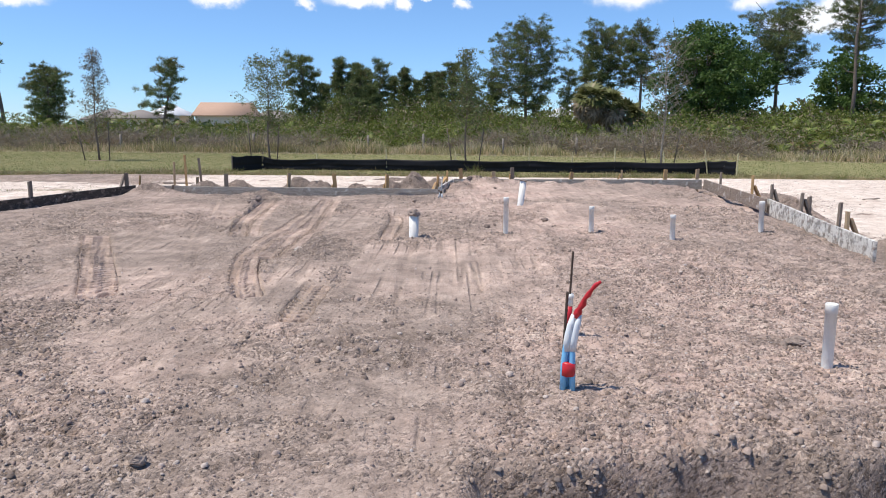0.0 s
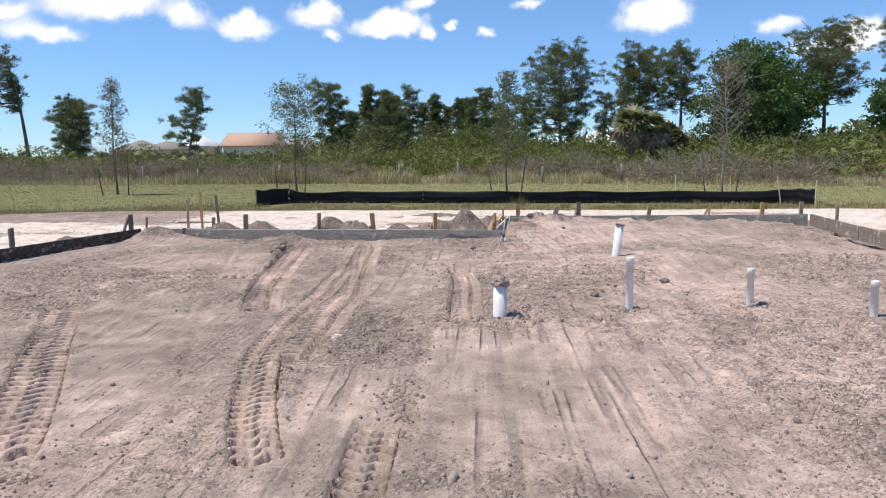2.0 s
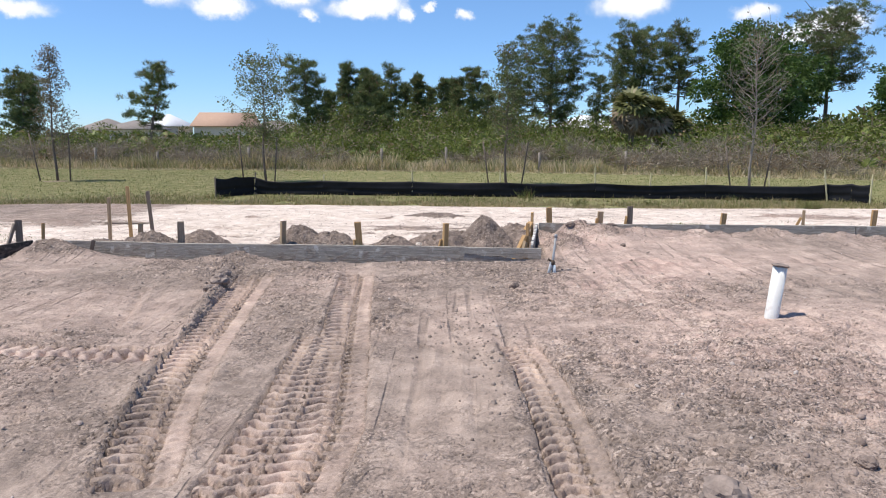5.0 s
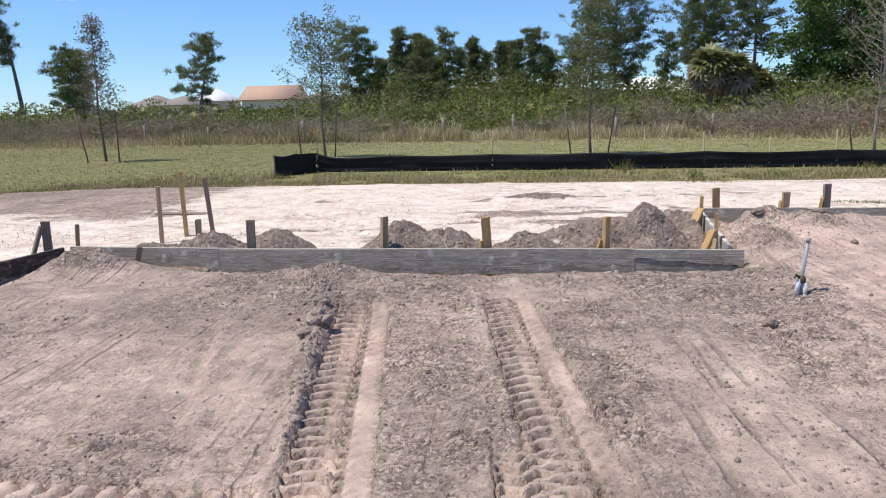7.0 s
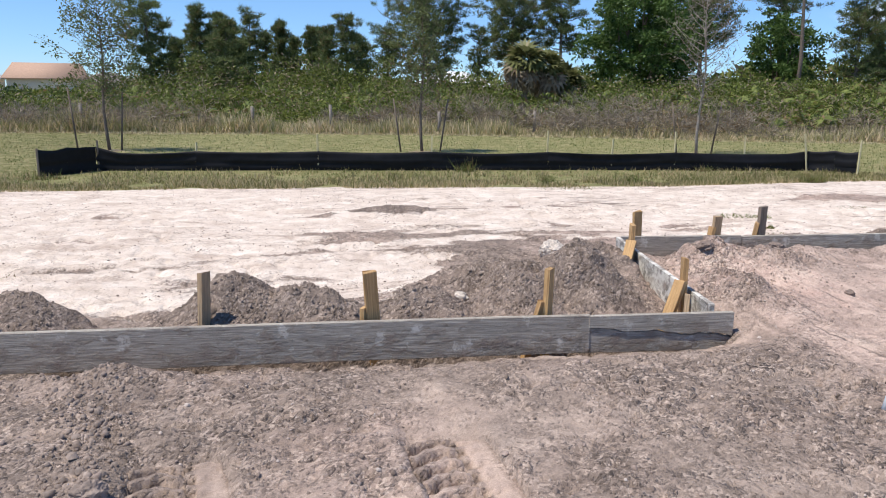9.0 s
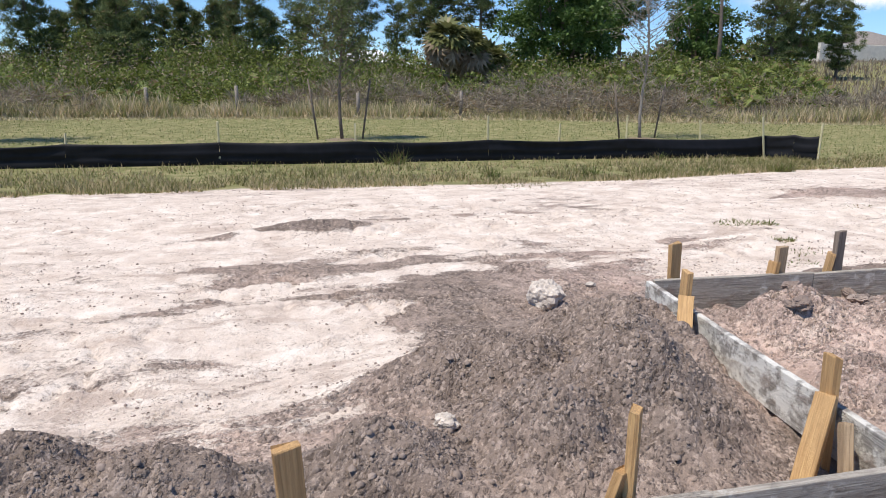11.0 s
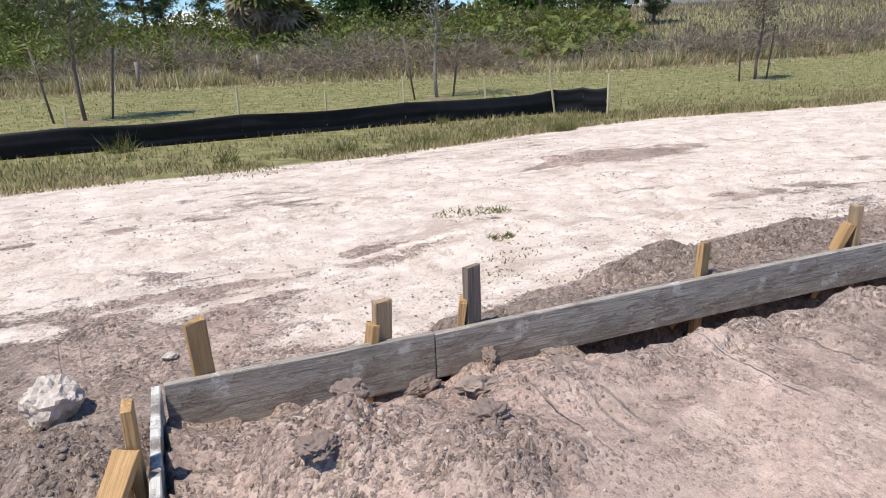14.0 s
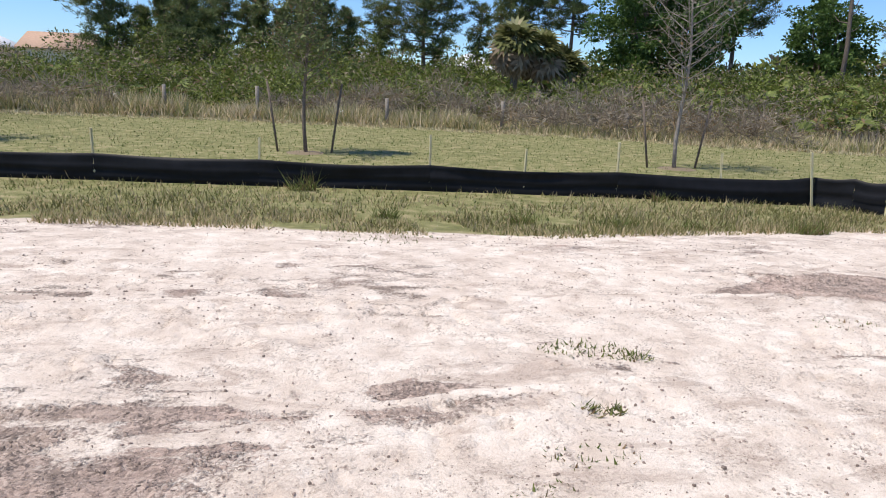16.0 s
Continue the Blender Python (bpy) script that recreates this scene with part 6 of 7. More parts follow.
def young_tree(x, y, h, half, base, seed, label, leaf, density, stakes, bare=False, narrow=False):
    """A planted sapling with its guy stakes."""
    rnd = random.Random(seed)
    rng = np.random.RandomState(seed)
    z0 = top(x, y) - 0.05
    ob = thing("young_tree", pose(x, y, z0), label, "tree", "planted young trees along the lawn")
    s = Soup()
    pts = [Vector((0.05 * math.sin(i * 1.1 + seed), 0.05 * math.cos(i * 1.3 + seed), h * 0.97 * i / 8)) for i in range(9)]
    s.tube(pts, [0.052 * (1 - 0.85 * i / 8) for i in range(9)], 8)
    clumps = []
    for k in range(46):
        q = (k + rnd.random()) / 46
        t = base + (1 - base) * q
        a = k * 2.4 + rnd.uniform(-0.4, 0.4)
        shape = (1 - q) ** 0.7 if narrow else (0.35 + 1.15 * math.sqrt(max(0.0, q * (1.02 - q))))
        reach = half * shape * rnd.uniform(0.55, 1.15)
        p0 = Vector((pts[0].x, pts[0].y, h * t * 0.95))
        e = rnd.uniform(0.5, 1.0)
        p2 = p0 + Vector((math.cos(a) * reach, math.sin(a) * reach, reach * e))
        p1 = p0.lerp(p2, 0.5) + Vector((0, 0, -reach * 0.08))
        s.tube([p0, p1, p2], [0.014, 0.009, 0.004], 4, False)
        for j in range(4 if not bare else 6):
            u = 0.3 + 0.7 * rnd.random()
            c = p0.lerp(p2, u)
            o = Vector((rnd.gauss(0, 1), rnd.gauss(0, 1), rnd.gauss(0.4, 0.8))) * (0.10 + reach * 0.14)
            s.tube([c, c + o * 1.6], [0.006, 0.002], 3, False)
            clumps.append((*(c + o), 0.10 + 0.09 * half))
    s.put("trunk", M["bark_pale" if bare else "bark"], ob, label="slim gray trunk with fine twigs")
    v, f = crown_from(clumps, density, 1.0, 0.085, 0.05, rng, 0.2, 0.4)
    array_part("crown", v, f, leaf, ob)
    for dx, dy, lx_, hh in stakes:
        s = Soup()
        s.tube([(dx, dy, -0.05), (dx + lx_ * 0.5, dy * 0.9, hh * 0.5), (dx + lx_, dy * 0.8, hh)], [0.028, 0.027, 0.025], 7)
        s.put("guy_stake", M["bark"], ob, False, "dark round wooden stake bracing the tree")
    # bare mulch ring
    n = 18
    vs = [(0, 0, 0.075)] + [(0.5 * math.cos(2 * math.pi * k / n) * (1 + 0.15 * rnd.random()), 0.5 * math.sin(2 * math.pi * k / n) * (1 + 0.15 * rnd.random()), 0.045) for k in range(n)]
    array_part("mulch_ring", vs, [(0, 1 + k, 1 + (k + 1) % n) for k in range(n)], M["deadfrond"], ob, True, "ring of dry brown mulch")
    return ob


young_tree(-16.85, 35.15, 5.35, 0.95, 0.22, 1, "slender gray sapling with sparse leaves, staked on the lawn", M["young_gray"], 15, ((-0.62, 0, -0.35, 1.9), (0.50, 0.1, 0.05, 1.9)), narrow=True)
young_tree(-8.75, 35.6, 4.75, 1.25, 0.34, 2, "leafy gray-green young tree staked on the lawn", M["young"], 24, ((-0.85, 0, -0.15, 1.9), (0.35, 0.1, 0.15, 1.8)))
young_tree(0.73, 34.96, 5.4, 1.15, 0.28, 3, "leafy olive-green young tree staked on the lawn", M["young"], 24, ((-0.65, 0, -0.25, 1.7), (0.6, 0.1, 0.25, 1.7)), narrow=True)
young_tree(9.72, 34.03, 5.7, 1.25, 0.30, 4, "nearly bare young tree with fine gray twigs on the lawn", M["young_gray"], 3, ((-0.7, 0, -0.3, 1.7), (0.55, 0.1, 0.25, 1.7)), bare=True)
young_tree(20.5, 32.1, 4.9, 0.85, 0.26, 5, "slim gray young tree staked on the open lawn", M["young_gray"], 11, ((-0.8, 0, -0.12, 1.7), (0.6, 0.1, 0.2, 1.8)), narrow=True)
young_tree(32.3, 30.8, 4.9, 0.85, 0.26, 6, "slim gray young tree with a short tripod of stakes", M["young_gray"], 11, ((-0.7, 0, 0.45, 2.0), (0.55, 0.1, -0.2, 2.0), (0.9, 0.3, -0.35, 1.9)), narrow=True)

PINES = [(-33.8, 62, 6.3, 1.55, 0.25, 1, 11, "small dark pine standing clear of the scrub", {"full": 22 }),
         (-13.2, 66, 7.6, 2.0, 0.28, 1, 12, "bushy broad-crowned pine at the grove's edge", {"full": 40 }),
         (-10.0, 68, 7.6, 1.1, 0.25, 0, 13, "slim pointed pine in a grove", {"full": 3, "narrow": 1, "limbs": 40}),
         (-9.0, 70, 7.4, 1.0, 0.25, 0, 14, "slim pointed pine in a grove", {"full": 3, "narrow": 1, "limbs": 40}),
         (-7.9, 64, 6.4, 1.0, 0.2, 0, 15, "slim pointed pine in a grove", {"full": 3, "narrow": 1, "limbs": 40}),
         (-6.8, 70, 7.5, 1.2, 0.3, 0, 16, "open slim pine in a grove", {"full": 12, "sparse": 0.8}),
         (-4.6, 72, 7.1, 0.95, 0.35, 0, 17, "slim pine standing alone by the grove", {"full": 3, "narrow": 1, "limbs": 40}),
         (-2.2, 70, 6.7, 1.05, 0.25, 0, 18, "slim pine with thin foliage", {"full": 12, "sparse": 0.8, "narrow": 1}),
         (-0.9, 68, 6.4, 1.1, 0.2, 0, 19, "slim pine with dense foliage", {"full": 3, "narrow": 1, "limbs": 40}),
         (0.3, 66, 7.1, 1.2, 0.2, 0, 20, "slim pine with dense foliage", {"full": 3, "narrow": 1, "limbs": 40}),
         (7.2, 72, 10.7, 3.7, 0.30, 1, 21, "tall round-crowned pine above the scrub", {"full": 120, "limbs": 58}),
         (10.9, 70, 6.9, 1.2, 0.3, 0, 22, "small thin pine between taller ones", {"full": 12, "sparse": 0.7}),
         (14.6, 74, 10.9, 3.0, 0.38, 1, 23, "tall umbrella-crowned pine with open limbs", {"full": 95, "limbs": 56}),
         (17.5, 70, 10.6, 1.9, 0.48, 1, 24, "tall bare-boled pine with a small crown", {"full": 30, "limbs": 30}),
         (4.0, 74, 7.0, 1.5, 0.2, 0, 25, "dark young pine under taller crowns", {"full": 30 }),
         (31.0, 72, 11.5, 3.6, 0.42, 1, 26, "tall umbrella-crowned pine with open limbs", {"full": 110, "limbs": 56, "sparse": 0.85}),
         (37.5, 70, 13.8, 3.2, 0.5, 1, 27, "very tall pine with a wide broken crown", {"full": 75, "limbs": 46, "sparse": 0.85}),
         (38.5, 62, 9.5, 2.0, 0.15, 0, 28, "dense dark pine at the end of the wood", {"full": 50, "limbs": 44}),
         (42.0, 63, 8.5, 1.9, 0.12, 0, 29, "dense dark pine at the end of the wood", {"full": 50, "limbs": 44}),
         (45.8, 63, 6.6, 1.5, 0.12, 0, 30, "dark pine thinning out at the wood's end", {"full": 30, "limbs": 34}),
         (84, 88, 13.5, 2.6, 0.45, 0, 31, "distant tall pine near the houses", {"full": 60 }),
         (24.5, 76, 9.5, 2.2, 0.2, 0, 32, "dark pine behind the oak", {"full": 50 }),
         (-40.5, 74, 6.5, 1.6, 0.2, 0, 33, "small dark pine far behind the scrub", {"full": 25 }),
         (-46, 66, 7, 1.8, 0.2, 0, 34, "small dark pine far behind the scrub", {"full": 25 })]
for k, (x, y, h, crown) in enumerate(((-11.2, 73, 6.6, 1.0), (-8.4, 75, 7.2, 1.05), (-5.7, 75, 6.4, 1.0), (-3.4, 76, 6.2, 1.1), (-1.6, 75, 6.9, 1.0), (-7.2, 66, 5.2, 1.0), (-12.0, 70, 5.4, 1.2), (1.6, 72, 6.2, 1.2))):
    PINES.append((x, y, h, crown, 0.12, 0, 80 + k, "slim pine filling the grove", {"full": 3, "narrow": 1, "limbs": 42}))
for x, y, h, crown, base, _, seed, label, extra in PINES:
    pine(x, y, h, crown, base, seed, label, **extra)
pine(-23.4, 60, 6.5, 1.5, 0.35, 41, "wind-bent pine with a drooping bare limb", lean=(1.1, 0), limbs=24, sparse=0.7, bias=(-0.55, 0), full=14)
pine(-36.2, 60, 9.6, 2.2, 0.56, 42, "tall leaning pine swept to one side", lean=(-1.5, 0), limbs=30, sparse=0.85, bias=(-1.3, 0), full=6)

broadleaf(21.7, 64, 10.6, 4.3, 0.16, 51, "large dense green live oak above the scrub", M["oak"], 95, 260)
broadleaf(26.5, 68, 8.2, 2.6, 0.2, 52, "dark oak in the wood", M["oak"], 70, 120)
broadleaf(34.5, 66, 7.6, 3.0, 0.12, 53, "dense dark green oak at the wood's edge", M["oak"], 70, 150)
broadleaf(93, 70, 5.0, 3.1, 0.1, 54, "round bright green bush by the garden wall", M["oak"], 70, 110, name="round_bush", category="bush")
for k, (x, y, h, r) in enumerate(((70, 96, 6, 3), (78, 99, 7, 3.2), (104, 104, 7.5, 3.5), (128, 100, 8, 3.5), (150, 92, 8, 3.5), (112, 112, 8, 3), (60, 100, 6.5, 3), (170, 84, 9, 4))):
    broadleaf(x, y, h * 0.68, r * 0.7, 0.25, 60 + k, "distant green garden tree beside the houses", M["oak"], 30, 70, (0.5, 0.3), group="garden trees far off")

# the dead pine
rn = random.Random(3)
sn = thing("dead_pine", pose(32.0, 60, top(32, 60) - 0.2), "bare dead pine trunk with broken limbs", "tree")
s = Soup()
s.tube([(0, 0, 0), (0.1, 0, 4), (-0.1, 0.1, 8), (0.0, 0, 11.5)], [0.17, 0.14, 0.10, 0.03], 8)
for k in range(12):
    z, a, L = 5 + k * 0.5, k * 2.3, rn.uniform(0.5, 1.5)
    s.tube([(0, 0, z), (math.cos(a) * L * 0.6, math.sin(a) * L * 0.6, z + 0.15), (math.cos(a) * L, math.sin(a) * L, z + L * 0.6)], [0.05, 0.03, 0.01], 5, False)
s.put("trunk", M["bark"], sn)


def fan(rng, r, n=11):
    """A fan leaf of narrow blades in its own plane, as arrays."""
    vs, fs = [], []
    for i in range(n):
        a = -1.9 + 3.8 * i / (n - 1)
        d = np.array([math.sin(a), math.cos(a), 0.0])
        p = np.array([-d[1], d[0], 0])
        w = r * 0.11
        o = len(vs)
        vs += [d * 0.02, d * r * 0.55 - p * w, d * r + np.array([0, 0, -r * 0.25]), d * r * 0.55 + p * w]
        fs.append((o, o + 1, o + 2, o + 3))
    return np.array(vs), np.array(fs)


def fans_at(points, dirs, radii, rng):
    V, F, o = [], [], 0
    for p, d, r in zip(points, dirs, radii):
        v, f = fan(rng, r)
        d = Vector(d).normalized()
        m = np.array(d.to_track_quat("Y", "Z").to_matrix())
        spin = rng.uniform(-0.7, 0.7)
        c, s_ = math.cos(spin), math.sin(spin)
        v = v @ np.array([[c, 0, s_], [0, 1, 0], [-s_, 0, c]]).T
        V.append(v @ m.T + np.asarray(p))
        F.append(f + o)
        o += len(v)
    return np.concatenate(V), np.concatenate(F)


# cabbage palm with its skirt of dead fronds
def cabbage_palm(x, y, h, seed, label):
    rng = np.random.RandomState(seed)
    ob = thing("cabbage_palm", pose(x, y, top(x, y) - 0.1), label, "palm", "palms in the scrub")
    s = Soup()
    s.tube([(0, 0, 0), (0.05, 0, h * 0.5), (0, 0, h)], [0.24, 0.2, 0.2], 9)
    s.put("trunk", M["bark"], ob)
    n = 46
    d = rng.randn(n, 3)
    d[:, 2] = np.abs(d[:, 2]) * 0.8 - 0.25
    d /= np.linalg.norm(d, axis=1, keepdims=True)
    v, f = fans_at(np.array([0, 0, h]) + d * np.array([0.7, 0.7, 0.75]), d + np.array([0, 0, -0.1]), 0.65 + 0.4 * rng.rand(n), rng)
    array_part("fronds", v, f, M["palm"], ob)
    d = rng.randn(40, 3)
    d[:, 2] = -np.abs(d[:, 2]) * 1.0 - 0.35
    d /= np.linalg.norm(d, axis=1, keepdims=True)
    v, f = fans_at(np.array([0, 0, h - 0.1]) + d * np.array([0.95, 0.95, 1.0]), d * np.array([0.35, 0.35, 1]), 0.7 + 0.35 * rng.rand(40), rng)
    array_part("dead_skirt", v, f, M["deadfrond"], ob, label="skirt of dead brown fronds")


cabbage_palm(10.4, 56, 3.9, 71, "cabbage palm with a skirt of dead brown fronds")
cabbage_palm(11.9, 56.5, 3.5, 72, "cabbage palm with a ragged brown skirt")
cabbage_palm(13.6, 57.5, 2.6, 73, "small cabbage palm half sunk in scrub")

# the thicket: palmetto, myrtle and gray brush in bands, denser and taller to the back
trng = np.random.RandomState(17)


def band(n, near, far, x0=-75, x1=62):
    x = trng.uniform(x0, x1, n)
    d = near + (far - near) * trng.rand(n) ** 1.2
    return x, thicket_edge(x) + d


def bushes(name, n, near, far, hlo, hhi, mat, label, per, length, width, clump=0.35, thin=0.0, seed=0, x0=-75, x1=62):
    x, y = band(n, near, far, x0, x1)
    if thin:
        k = vnoise(x * 0.12, y * 0.2, seed) > thin
        x, y = x[k], y[k]
    if mat is not M["brush"]:
        k = x < 0.70 * y - 3
        x, y = x[k], y[k]
    h = (hlo + (hhi - hlo) * trng.rand(len(x))) * (0.7 + 0.6 * vnoise(x * 0.25, y * 0.25, seed + 1)) * np.where(x > 24, 0.75, 1.0)
    z = height(x, y)
    clumps = []
    for k in range(5):
        b = trng.rand(len(x))
        clumps.append(np.stack([x + h * 0.4 * trng.randn(len(x)), y + h * 0.3 * trng.randn(len(x)), z + h * (0.25 + 0.7 * b), clump * h * (1.1 - 0.5 * b)], 1))
    v, f = crown_from(np.concatenate(clumps), per, 1.0, length, width, trng, 0.35, 0.25)
    return tagged(array_part(name, v, f, mat), label, "scrub", kind="stuff")


bushes("scrub_thicket", 520, 6, 20, 1.4, 2.3, M["shrub"], "dense olive-green scrub thicket behind the field", 48, 0.22, 0.085, seed=3)
bushes("low_green_scrub", 330, 1.4, 8, 0.7, 1.8, M["shrub"], "low green bushes in front of the thicket", 34, 0.15, 0.07, thin=0.5, seed=9)
bushes("gray_brush", 1300, 0.3, 5.5, 0.55, 1.5, M["brush"], "bare gray-brown brush among the grass", 17, 0.5, 0.03, 0.42, thin=0.22, seed=5)
bushes("understory", 230, 15, 25, 2.1, 3.3, M["shrub"], "dark green understory shrubs below the pines", 44, 0.22, 0.09, seed=23, x0=-14, x1=46)
bushes("grove_scrub", 120, 17, 27, 2.6, 4.2, M["shrub"], "tall dark green shrubs filling the pine grove", 46, 0.22, 0.085, seed=27, x0=-15, x1=3)
bushes("far_wood", 200, 24, 45, 2.2, 3.6, M["shrub"], "dark unbroken wood far behind the thicket", 26, 0.5, 0.26, thin=0.3, seed=13, x0=2, x1=60)

fx, fy = band(4200, 4.5, 20)
k = (vnoise(fx * 0.15, fy * 0.2, 7) > 0.38) & (fx < 0.70 * fy - 3)
fx, fy = fx[k], fy[k]
d = trng.randn(len(fx), 3)
d[:, 2] = np.abs(d[:, 2]) + 0.5
v, f = fans_at(np.stack([fx, fy, height(fx, fy) + 0.4 + 1.1 * trng.rand(len(fx)) * (0.4 + smooth(5, 14, fy - thicket_edge(fx)))], 1), d, 0.30 + 0.28 * trng.rand(len(fx)), trng)
tagged(array_part("saw_palmetto", v, f, M["palmetto"]), "yellow-green saw palmetto fans filling the thicket", "palmetto", kind="stuff")


def blades(name, x, y, h, w, mat, label, category, lean=0.35):
    z = height(x, y)
    p = np.stack([x, y, z - 0.01], 1)
    dirs = np.stack([lean * trng.randn(len(x)), lean * trng.randn(len(x)), np.ones(len(x))], 1)
    dirs /= np.linalg.norm(dirs, axis=1, keepdims=True)
    a = trng.rand(len(x)) * 6.283
    side = np.stack([np.cos(a), np.sin(a), 0 * a], 1) * (w * (0.6 + 0.8 * trng.rand(len(x))))[:, None] * 0.5
    tip = p + dirs * (h * (0.5 + trng.rand(len(x))))[:, None]
    v = np.stack([p - side, p + side, tip], 1).reshape(-1, 3)
    return tagged(array_part(name, v, np.arange(len(v)).reshape(-1, 3), mat), label, category, kind="stuff")


gx_ = trng.uniform(-70, 70, 110000)
gy_ = thicket_edge(gx_) + np.abs(trng.randn(110000)) * 2.8 - 0.15
blades("tall_dry_grass", gx_, gy_, 0.12 + 0.95 * vnoise(gx_ * 0.35, gy_ * 0.5, 4) * vnoise(gx_ * 1.3, gy_ * 1.3, 6) + 0.25 * vnoise(gx_ * 0.2, gy_ * 0.2, 8), 0.055, M["drygrass"], "tall dry straw-coloured grass at the edge of the thicket", "grass", 0.45)
gx_ = trng.uniform(-60, 50, 26000)
gy_ = thicket_edge(gx_) - 0.5 + 0.45 * trng.randn(26000) + 0.8 * (vnoise(gx_ * 0.3, gx_ * 0, 3) - 0.5)
blades("straw_edge", gx_, gy_, 0.07 + 0.1 * vnoise(gx_ * 0.8, gy_, 12), 0.05, M["straw"], "matted pale straw between the lawn and the thicket", "grass", 0.9)
gx_ = trng.uniform(20, 130, 50000)
gy_ = thicket_edge(gx_) + 48 * trng.rand(50000) ** 1.5
blades("field_grass", gx_, gy_, 0.2 + 0.75 * vnoise(gx_ * 0.25, gy_ * 0.4, 4) * vnoise(gx_ * 0.9, gy_ * 0.9, 9), 0.1, M["brush"], "brown weedy grass on the rising field", "grass", 0.3)
gx_ = trng.uniform(-45, 60, 120000)
gy_ = trng.uniform(25.5, 46.5, 120000)
k = (gy_ > grass_edge(gx_) + 1.2) & (gy_ < thicket_edge(gx_) + 0.5)
blades("lawn_grass", gx_[k], gy_[k], 0.05 + 0 * gx_[k], 0.03, M["lawn"], "mown green lawn grass with dry patches", "grass", 0.5)
gx_ = trng.uniform(-26, 32, 90000)
gy_ = grass_edge(gx_) + np.abs(trng.randn(90000)) * 1.7 - 0.2
k = ~((np.abs(gy_ - 30) < 0.1) & (np.abs(gx_) < 11)) & (vnoise(gx_ * 1.1, gy_ * 1.3, 15) > 0.25)
blades("verge_grass", gx_[k], gy_[k], 0.06 + 0.09 * vnoise(gx_[k] * 2, gy_[k] * 2, 19), 0.02, M["verge"], "coarse patchy grass along the sand's edge", "grass", 0.55)


weeds = {False: [], True: []}
for x, y, r, n, h in ((3.43, 21.8, 0.22, 160, 0.05), (3.75, 21.65, 0.12, 90, 0.06), (3.25, 20.8, 0.10, 90, 0.06), (3.0, 20.3, 0.2, 60, 0.04), (2.7, 19.95, 0.15, 50, 0.04), (5.9, 22.3, 0.25, 60, 0.04), (2.2, 25.6, 0.5, 160, 0.05),
                        (4.2, 27.05, 0.16, 140, 0.22), (2.3, 27.3, 0.14, 120, 0.20), (5.6, 26.9, 0.2, 160, 0.18), (8.4, 26.6, 0.22, 200, 0.25), (6.8, 26.8, 0.2, 140, 0.16), (1.0, 29.6, 0.14, 120, 0.34), (-8.4, 28.7, 0.3, 120, 0.2),
                        (-5.9, 19.2, 0.25, 90, 0.04), (12.5, 26.5, 0.2, 110, 0.2), (13.6, 26.0, 0.2, 110, 0.22), (-11.0, 18.6, 0.6, 260, 0.05), (-9.0, 19.0, 0.5, 160, 0.04), (7.3, 29.3, 0.12, 70, 0.25)):
    rr, a = r * np.sqrt(trng.rand(n)), trng.rand(n) * 6.283
    weeds[h >= 0.1].append(np.stack([x + rr * np.cos(a) * 1.5, y + rr * np.sin(a) * 0.7, h + 0 * a], 1))
for tall, label in ((False, "small green weeds creeping over the sand"), (True, "tall green weed tufts at the grass edge")):
    w = np.concatenate(weeds[tall])
    blades("weeds", w[:, 0], w[:, 1], w[:, 2], 0.018, M["weed"], label, "weed", 0.9)

# old fence posts along the thicket
for k, (x, dy, h) in enumerate(((-21, 0.6, 1.2), (-17.5, 0.5, 1.0), (-12.4, 0.4, 1.3), (-5.2, 0.6, 1.25), (-1.72, 0.4, 1.35), (3.2, 0.5, 1.1), (7.6, 0.8, 1.2), (12.0, 1.0, 1.0))):
    y = float(thicket_edge(x)) + dy
    ob = thing("fence_post", pose(x, y, top(x, y) - 0.1), "old round gray wooden fence post in dry grass", "fence post", "old posts along the thicket")
    s = Soup()
    s.tube([(0, 0, 0), (0.01, 0, h * 0.6), (0.0, 0, h), (0, 0, h + 0.01)], [0.075, 0.072, 0.07, 0.055], 9)
    s.put("post", M["bark_pale"], ob, False)

# a dark post and a pale marker on the lawn
for x, y, h, mat, lab in ((26.6, 27.9, 1.0, "bark", "dark leaning wooden post on the lawn"), (24.9, 25.6, 0.5, "pvc", "pale upright marker post at the lawn's edge")):
    ob = thing("marker_post", pose(x, y, top(x, y) - 0.05, 0, 4, 0), lab, "post")
    s = Soup()
    s.tube([(0, 0, 0), (0, 0, h)], [0.045, 0.04], 8)
    s.put("post", M[mat], ob, False)

# scraps caught in the brush
for x, dy, z, sz in ((1.4, 1.2, 0.9, 0.16), (-7.7, 3.0, 1.5, 0.09), (24.6, 1.0, 0.35, 0.22)):
    y = float(thicket_edge(x)) + dy
    bm = bmesh.new()
    bmesh.ops.create_icosphere(bm, subdivisions=2, radius=sz)
    for v_ in bm.verts:
        v_.co *= 1 + 0.6 * noise.noise(v_.co * 9 + Vector((x, 0, 0)))
    ob = part("litter_bag", bm, M["white"])
    ob.matrix_world = pose(x, y, top(x, y) + z * 0.4)
    tagged(ob, "crumpled white plastic bag caught in dry brush", "litter")


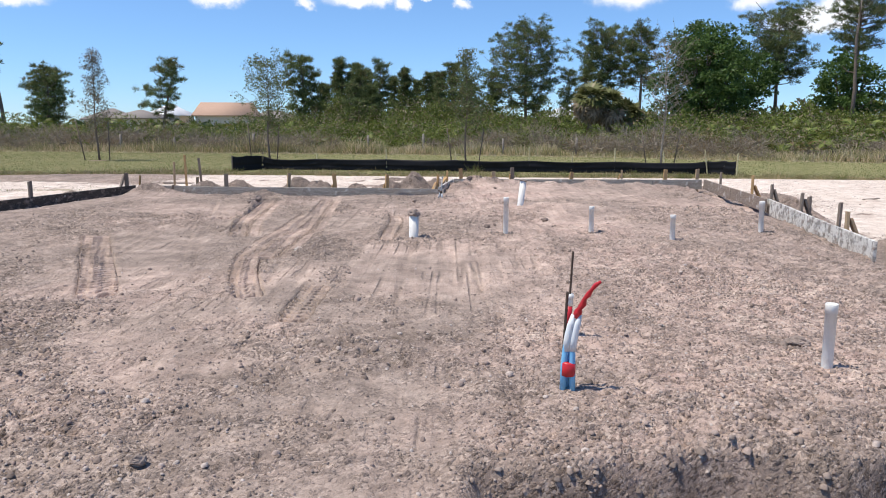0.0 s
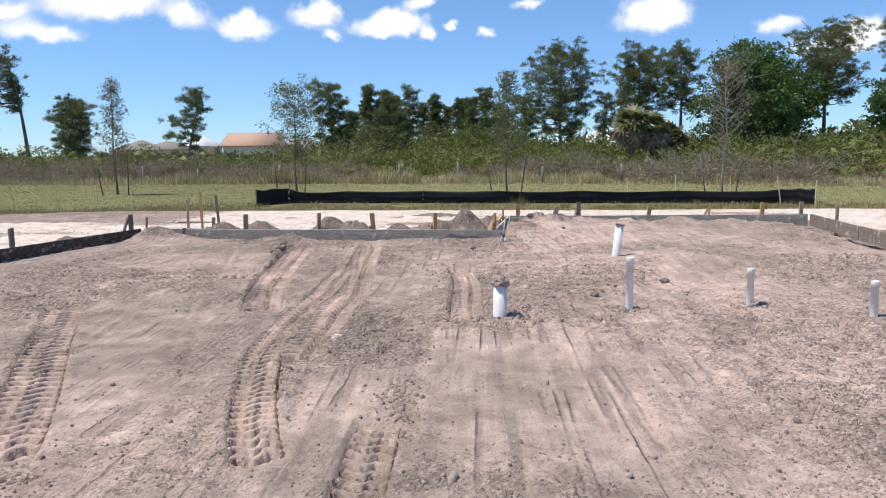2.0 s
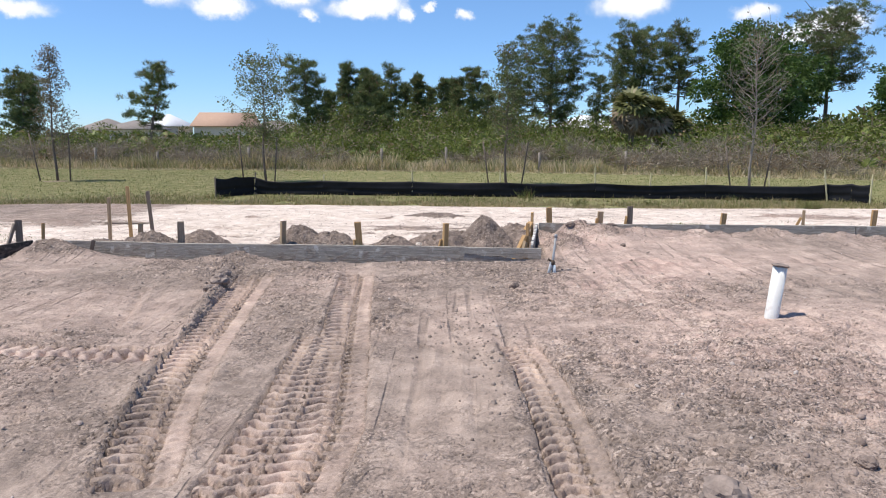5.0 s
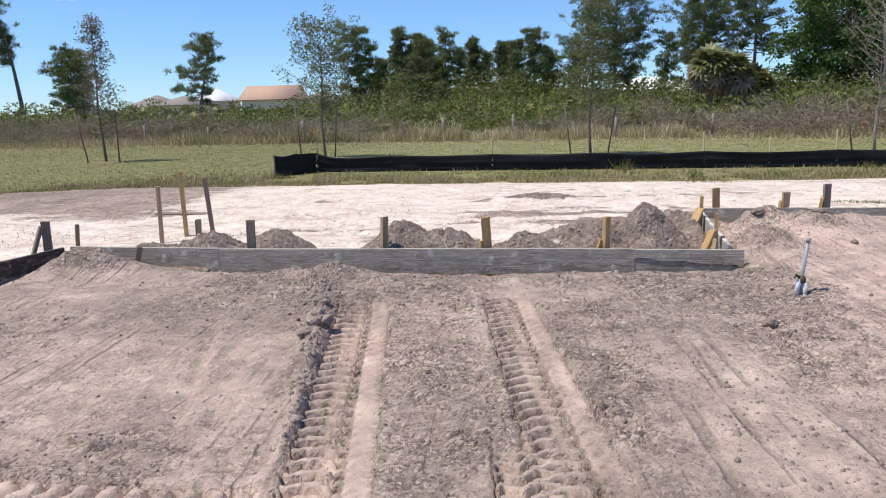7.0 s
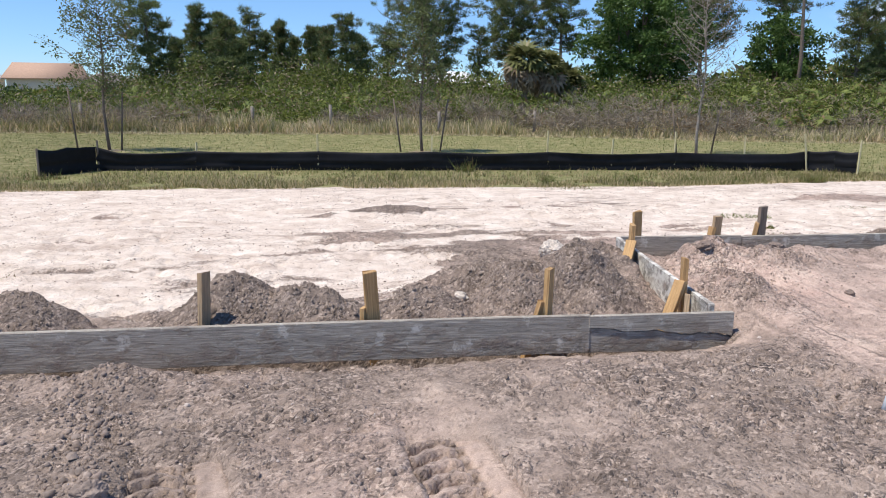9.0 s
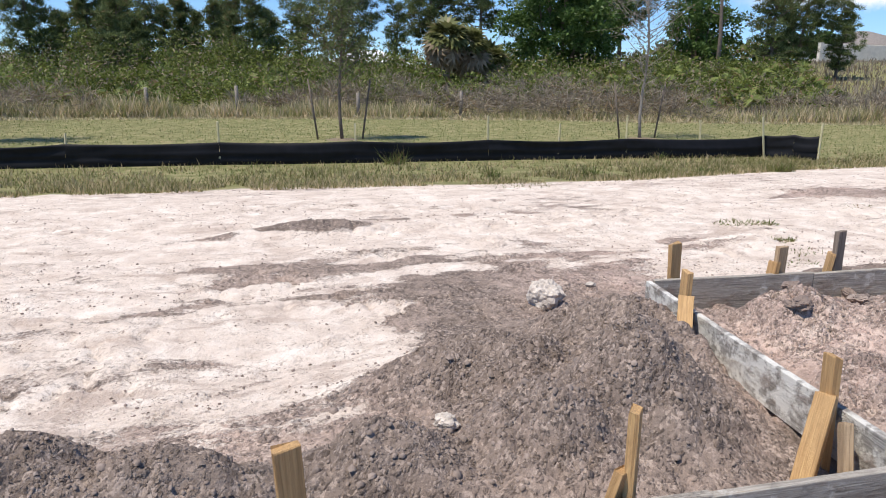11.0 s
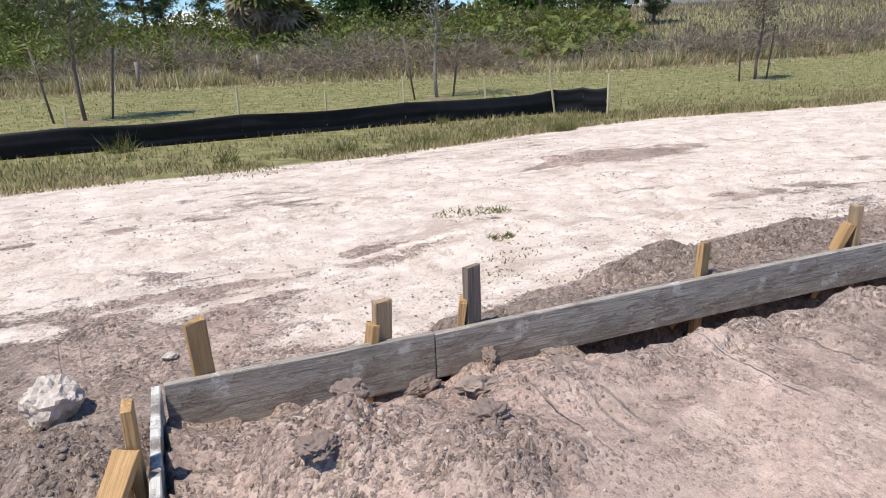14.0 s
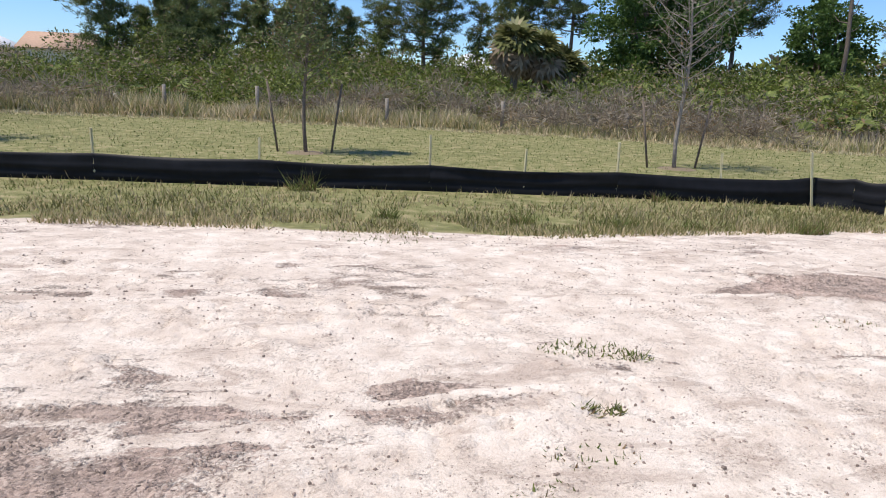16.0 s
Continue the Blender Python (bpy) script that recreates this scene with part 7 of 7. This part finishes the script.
# ---------------------------------------------------------------- houses beyond the field
def house(x, y, w, d, eaves, ridge, roof, label, turn=0.0, hip=0.35, ground_z=None):
    z0 = (top(x, y) if ground_z is None else ground_z) - 0.3
    ob = thing("house", pose(x, y, z0, 0, 0, turn), label, "house", "houses beyond the field")
    bm = bmesh.new()
    bmesh.ops.create_cube(bm, size=1, matrix=Matrix.Translation((0, 0, eaves / 2)) @ Matrix.Diagonal((w, d, eaves, 1)))
    part("wall", bm, M["stucco"], ob)
    o = 0.6
    a, b = w / 2 + o, d / 2 + o
    r = a - min(a * 0.98, b) * (hip / 0.35)
    r = max(r, 0.3)
    vs = [(-a, -b, eaves), (a, -b, eaves), (a, b, eaves), (-a, b, eaves), (-r, 0, ridge), (r, 0, ridge), (-a, -b, eaves - 0.2), (a, -b, eaves - 0.2), (a, b, eaves - 0.2), (-a, b, eaves - 0.2)]
    array_part("roof", vs, [[(0, 1, 5, 4), (2, 3, 4, 5), (6, 7, 1, 0), (7, 8, 2, 1), (8, 9, 3, 2), (9, 6, 0, 3), (9, 8, 7, 6)], [(1, 2, 5), (3, 0, 4)]], roof, ob)
    n = max(2, int(w / 4))
    for k in range(n):
        wx = -w / 2 + (k + 0.5) * w / n
        win = new("window")
        win.parent = ob
        win.location = (wx, -d / 2 - 0.02, 1.55)
        bm = bmesh.new()
        bmesh.ops.create_cube(bm, size=1, matrix=Matrix.Diagonal((1.5, 0.10, 1.4, 1)))
        part("window_frame", bm, M["white"], win)
        bm = bmesh.new()
        bmesh.ops.create_cube(bm, size=1, matrix=Matrix.Translation((0, -0.03, 0)) @ Matrix.Diagonal((1.3, 0.08, 1.2, 1)))
        part("pane", bm, M["glass"], win)
    return ob


house(-45.6, 150, 9.6, 10, 3.9, 6.5, M["roof_orange"], "low house with a terracotta tiled roof", 0, 0.0)
house(-57.8, 152, 6.5, 8, 3.9, 6.2, M["roof_white"], "low house with a white metal roof", 0)
house(-69.0, 150, 7, 10, 3.0, 5.2, M["roof_gray"], "low house with a gray-brown roof", 0)
house(-59, 140, 9, 8, 3.2, 4.7, M["roof_gray"], "low house with a gray roof behind scrub", 10)
house(-38, 158, 12, 10, 3.0, 5.2, M["roof_gray"], "low house with a gray roof behind the pines", 0)
house(5, 150, 16, 12, 3.0, 5.6, M["roof_gray"], "low house glimpsed between pine trunks", 0)
house(24, 145, 16, 12, 3.2, 6.2, M["roof_white"], "low pale house glimpsed beside the palms", 0)
house(99, 112, 14, 12, 3.2, 5.9, M["roof_gray"], "low house with a brown hipped roof behind the garden wall", -20)
house(147, 106, 26, 14, 3.0, 7.0, M["roof_white"], "low house with a wide white roof behind the garden wall", -35)
house(190, 95, 30, 14, 3.2, 7.0, M["roof_gray"], "low house with a tan roof behind the garden wall", -45)
house(118, 120, 16, 12, 3.0, 5.5, M["roof_gray"], "low house with a gray roof behind the garden wall", -20)

# garden wall on the rise
gw = thing("garden_wall", pose(0, 0, 0), "long pale rendered garden wall on the rise", "wall")
WALLS = [(66, 86), (78, 85.5), (90, 85), (102, 84.5), (116, 84), (132, 83.5), (150, 83), (172, 82), (200, 80)]
for (ax, ay), (bx, by) in segments(WALLS):
    L = math.hypot(bx - ax, by - ay)
    za, zb = top(ax, ay), top(bx, by)
    bm = bmesh.new()
    board_mesh(bm, (L - 0.3, 0.2, 2.6), (0, 0, 0.6), 0.02, 6)
    w_ = part("panel", bm, M["wallpaint"], gw)
    w_.matrix_world = pose((ax + bx) / 2, (ay + by) / 2, (za + zb) / 2 + 0.1, 0, 0, math.degrees(math.atan2(by - ay, bx - ax)))
    bm = bmesh.new()
    board_mesh(bm, (0.5, 0.45, 2.9), (0, 0, 0.6), 0.03)
    c_ = part("pier", bm, M["wallpaint"], gw)
    c_.matrix_world = pose(ax, ay, za + 0.15)
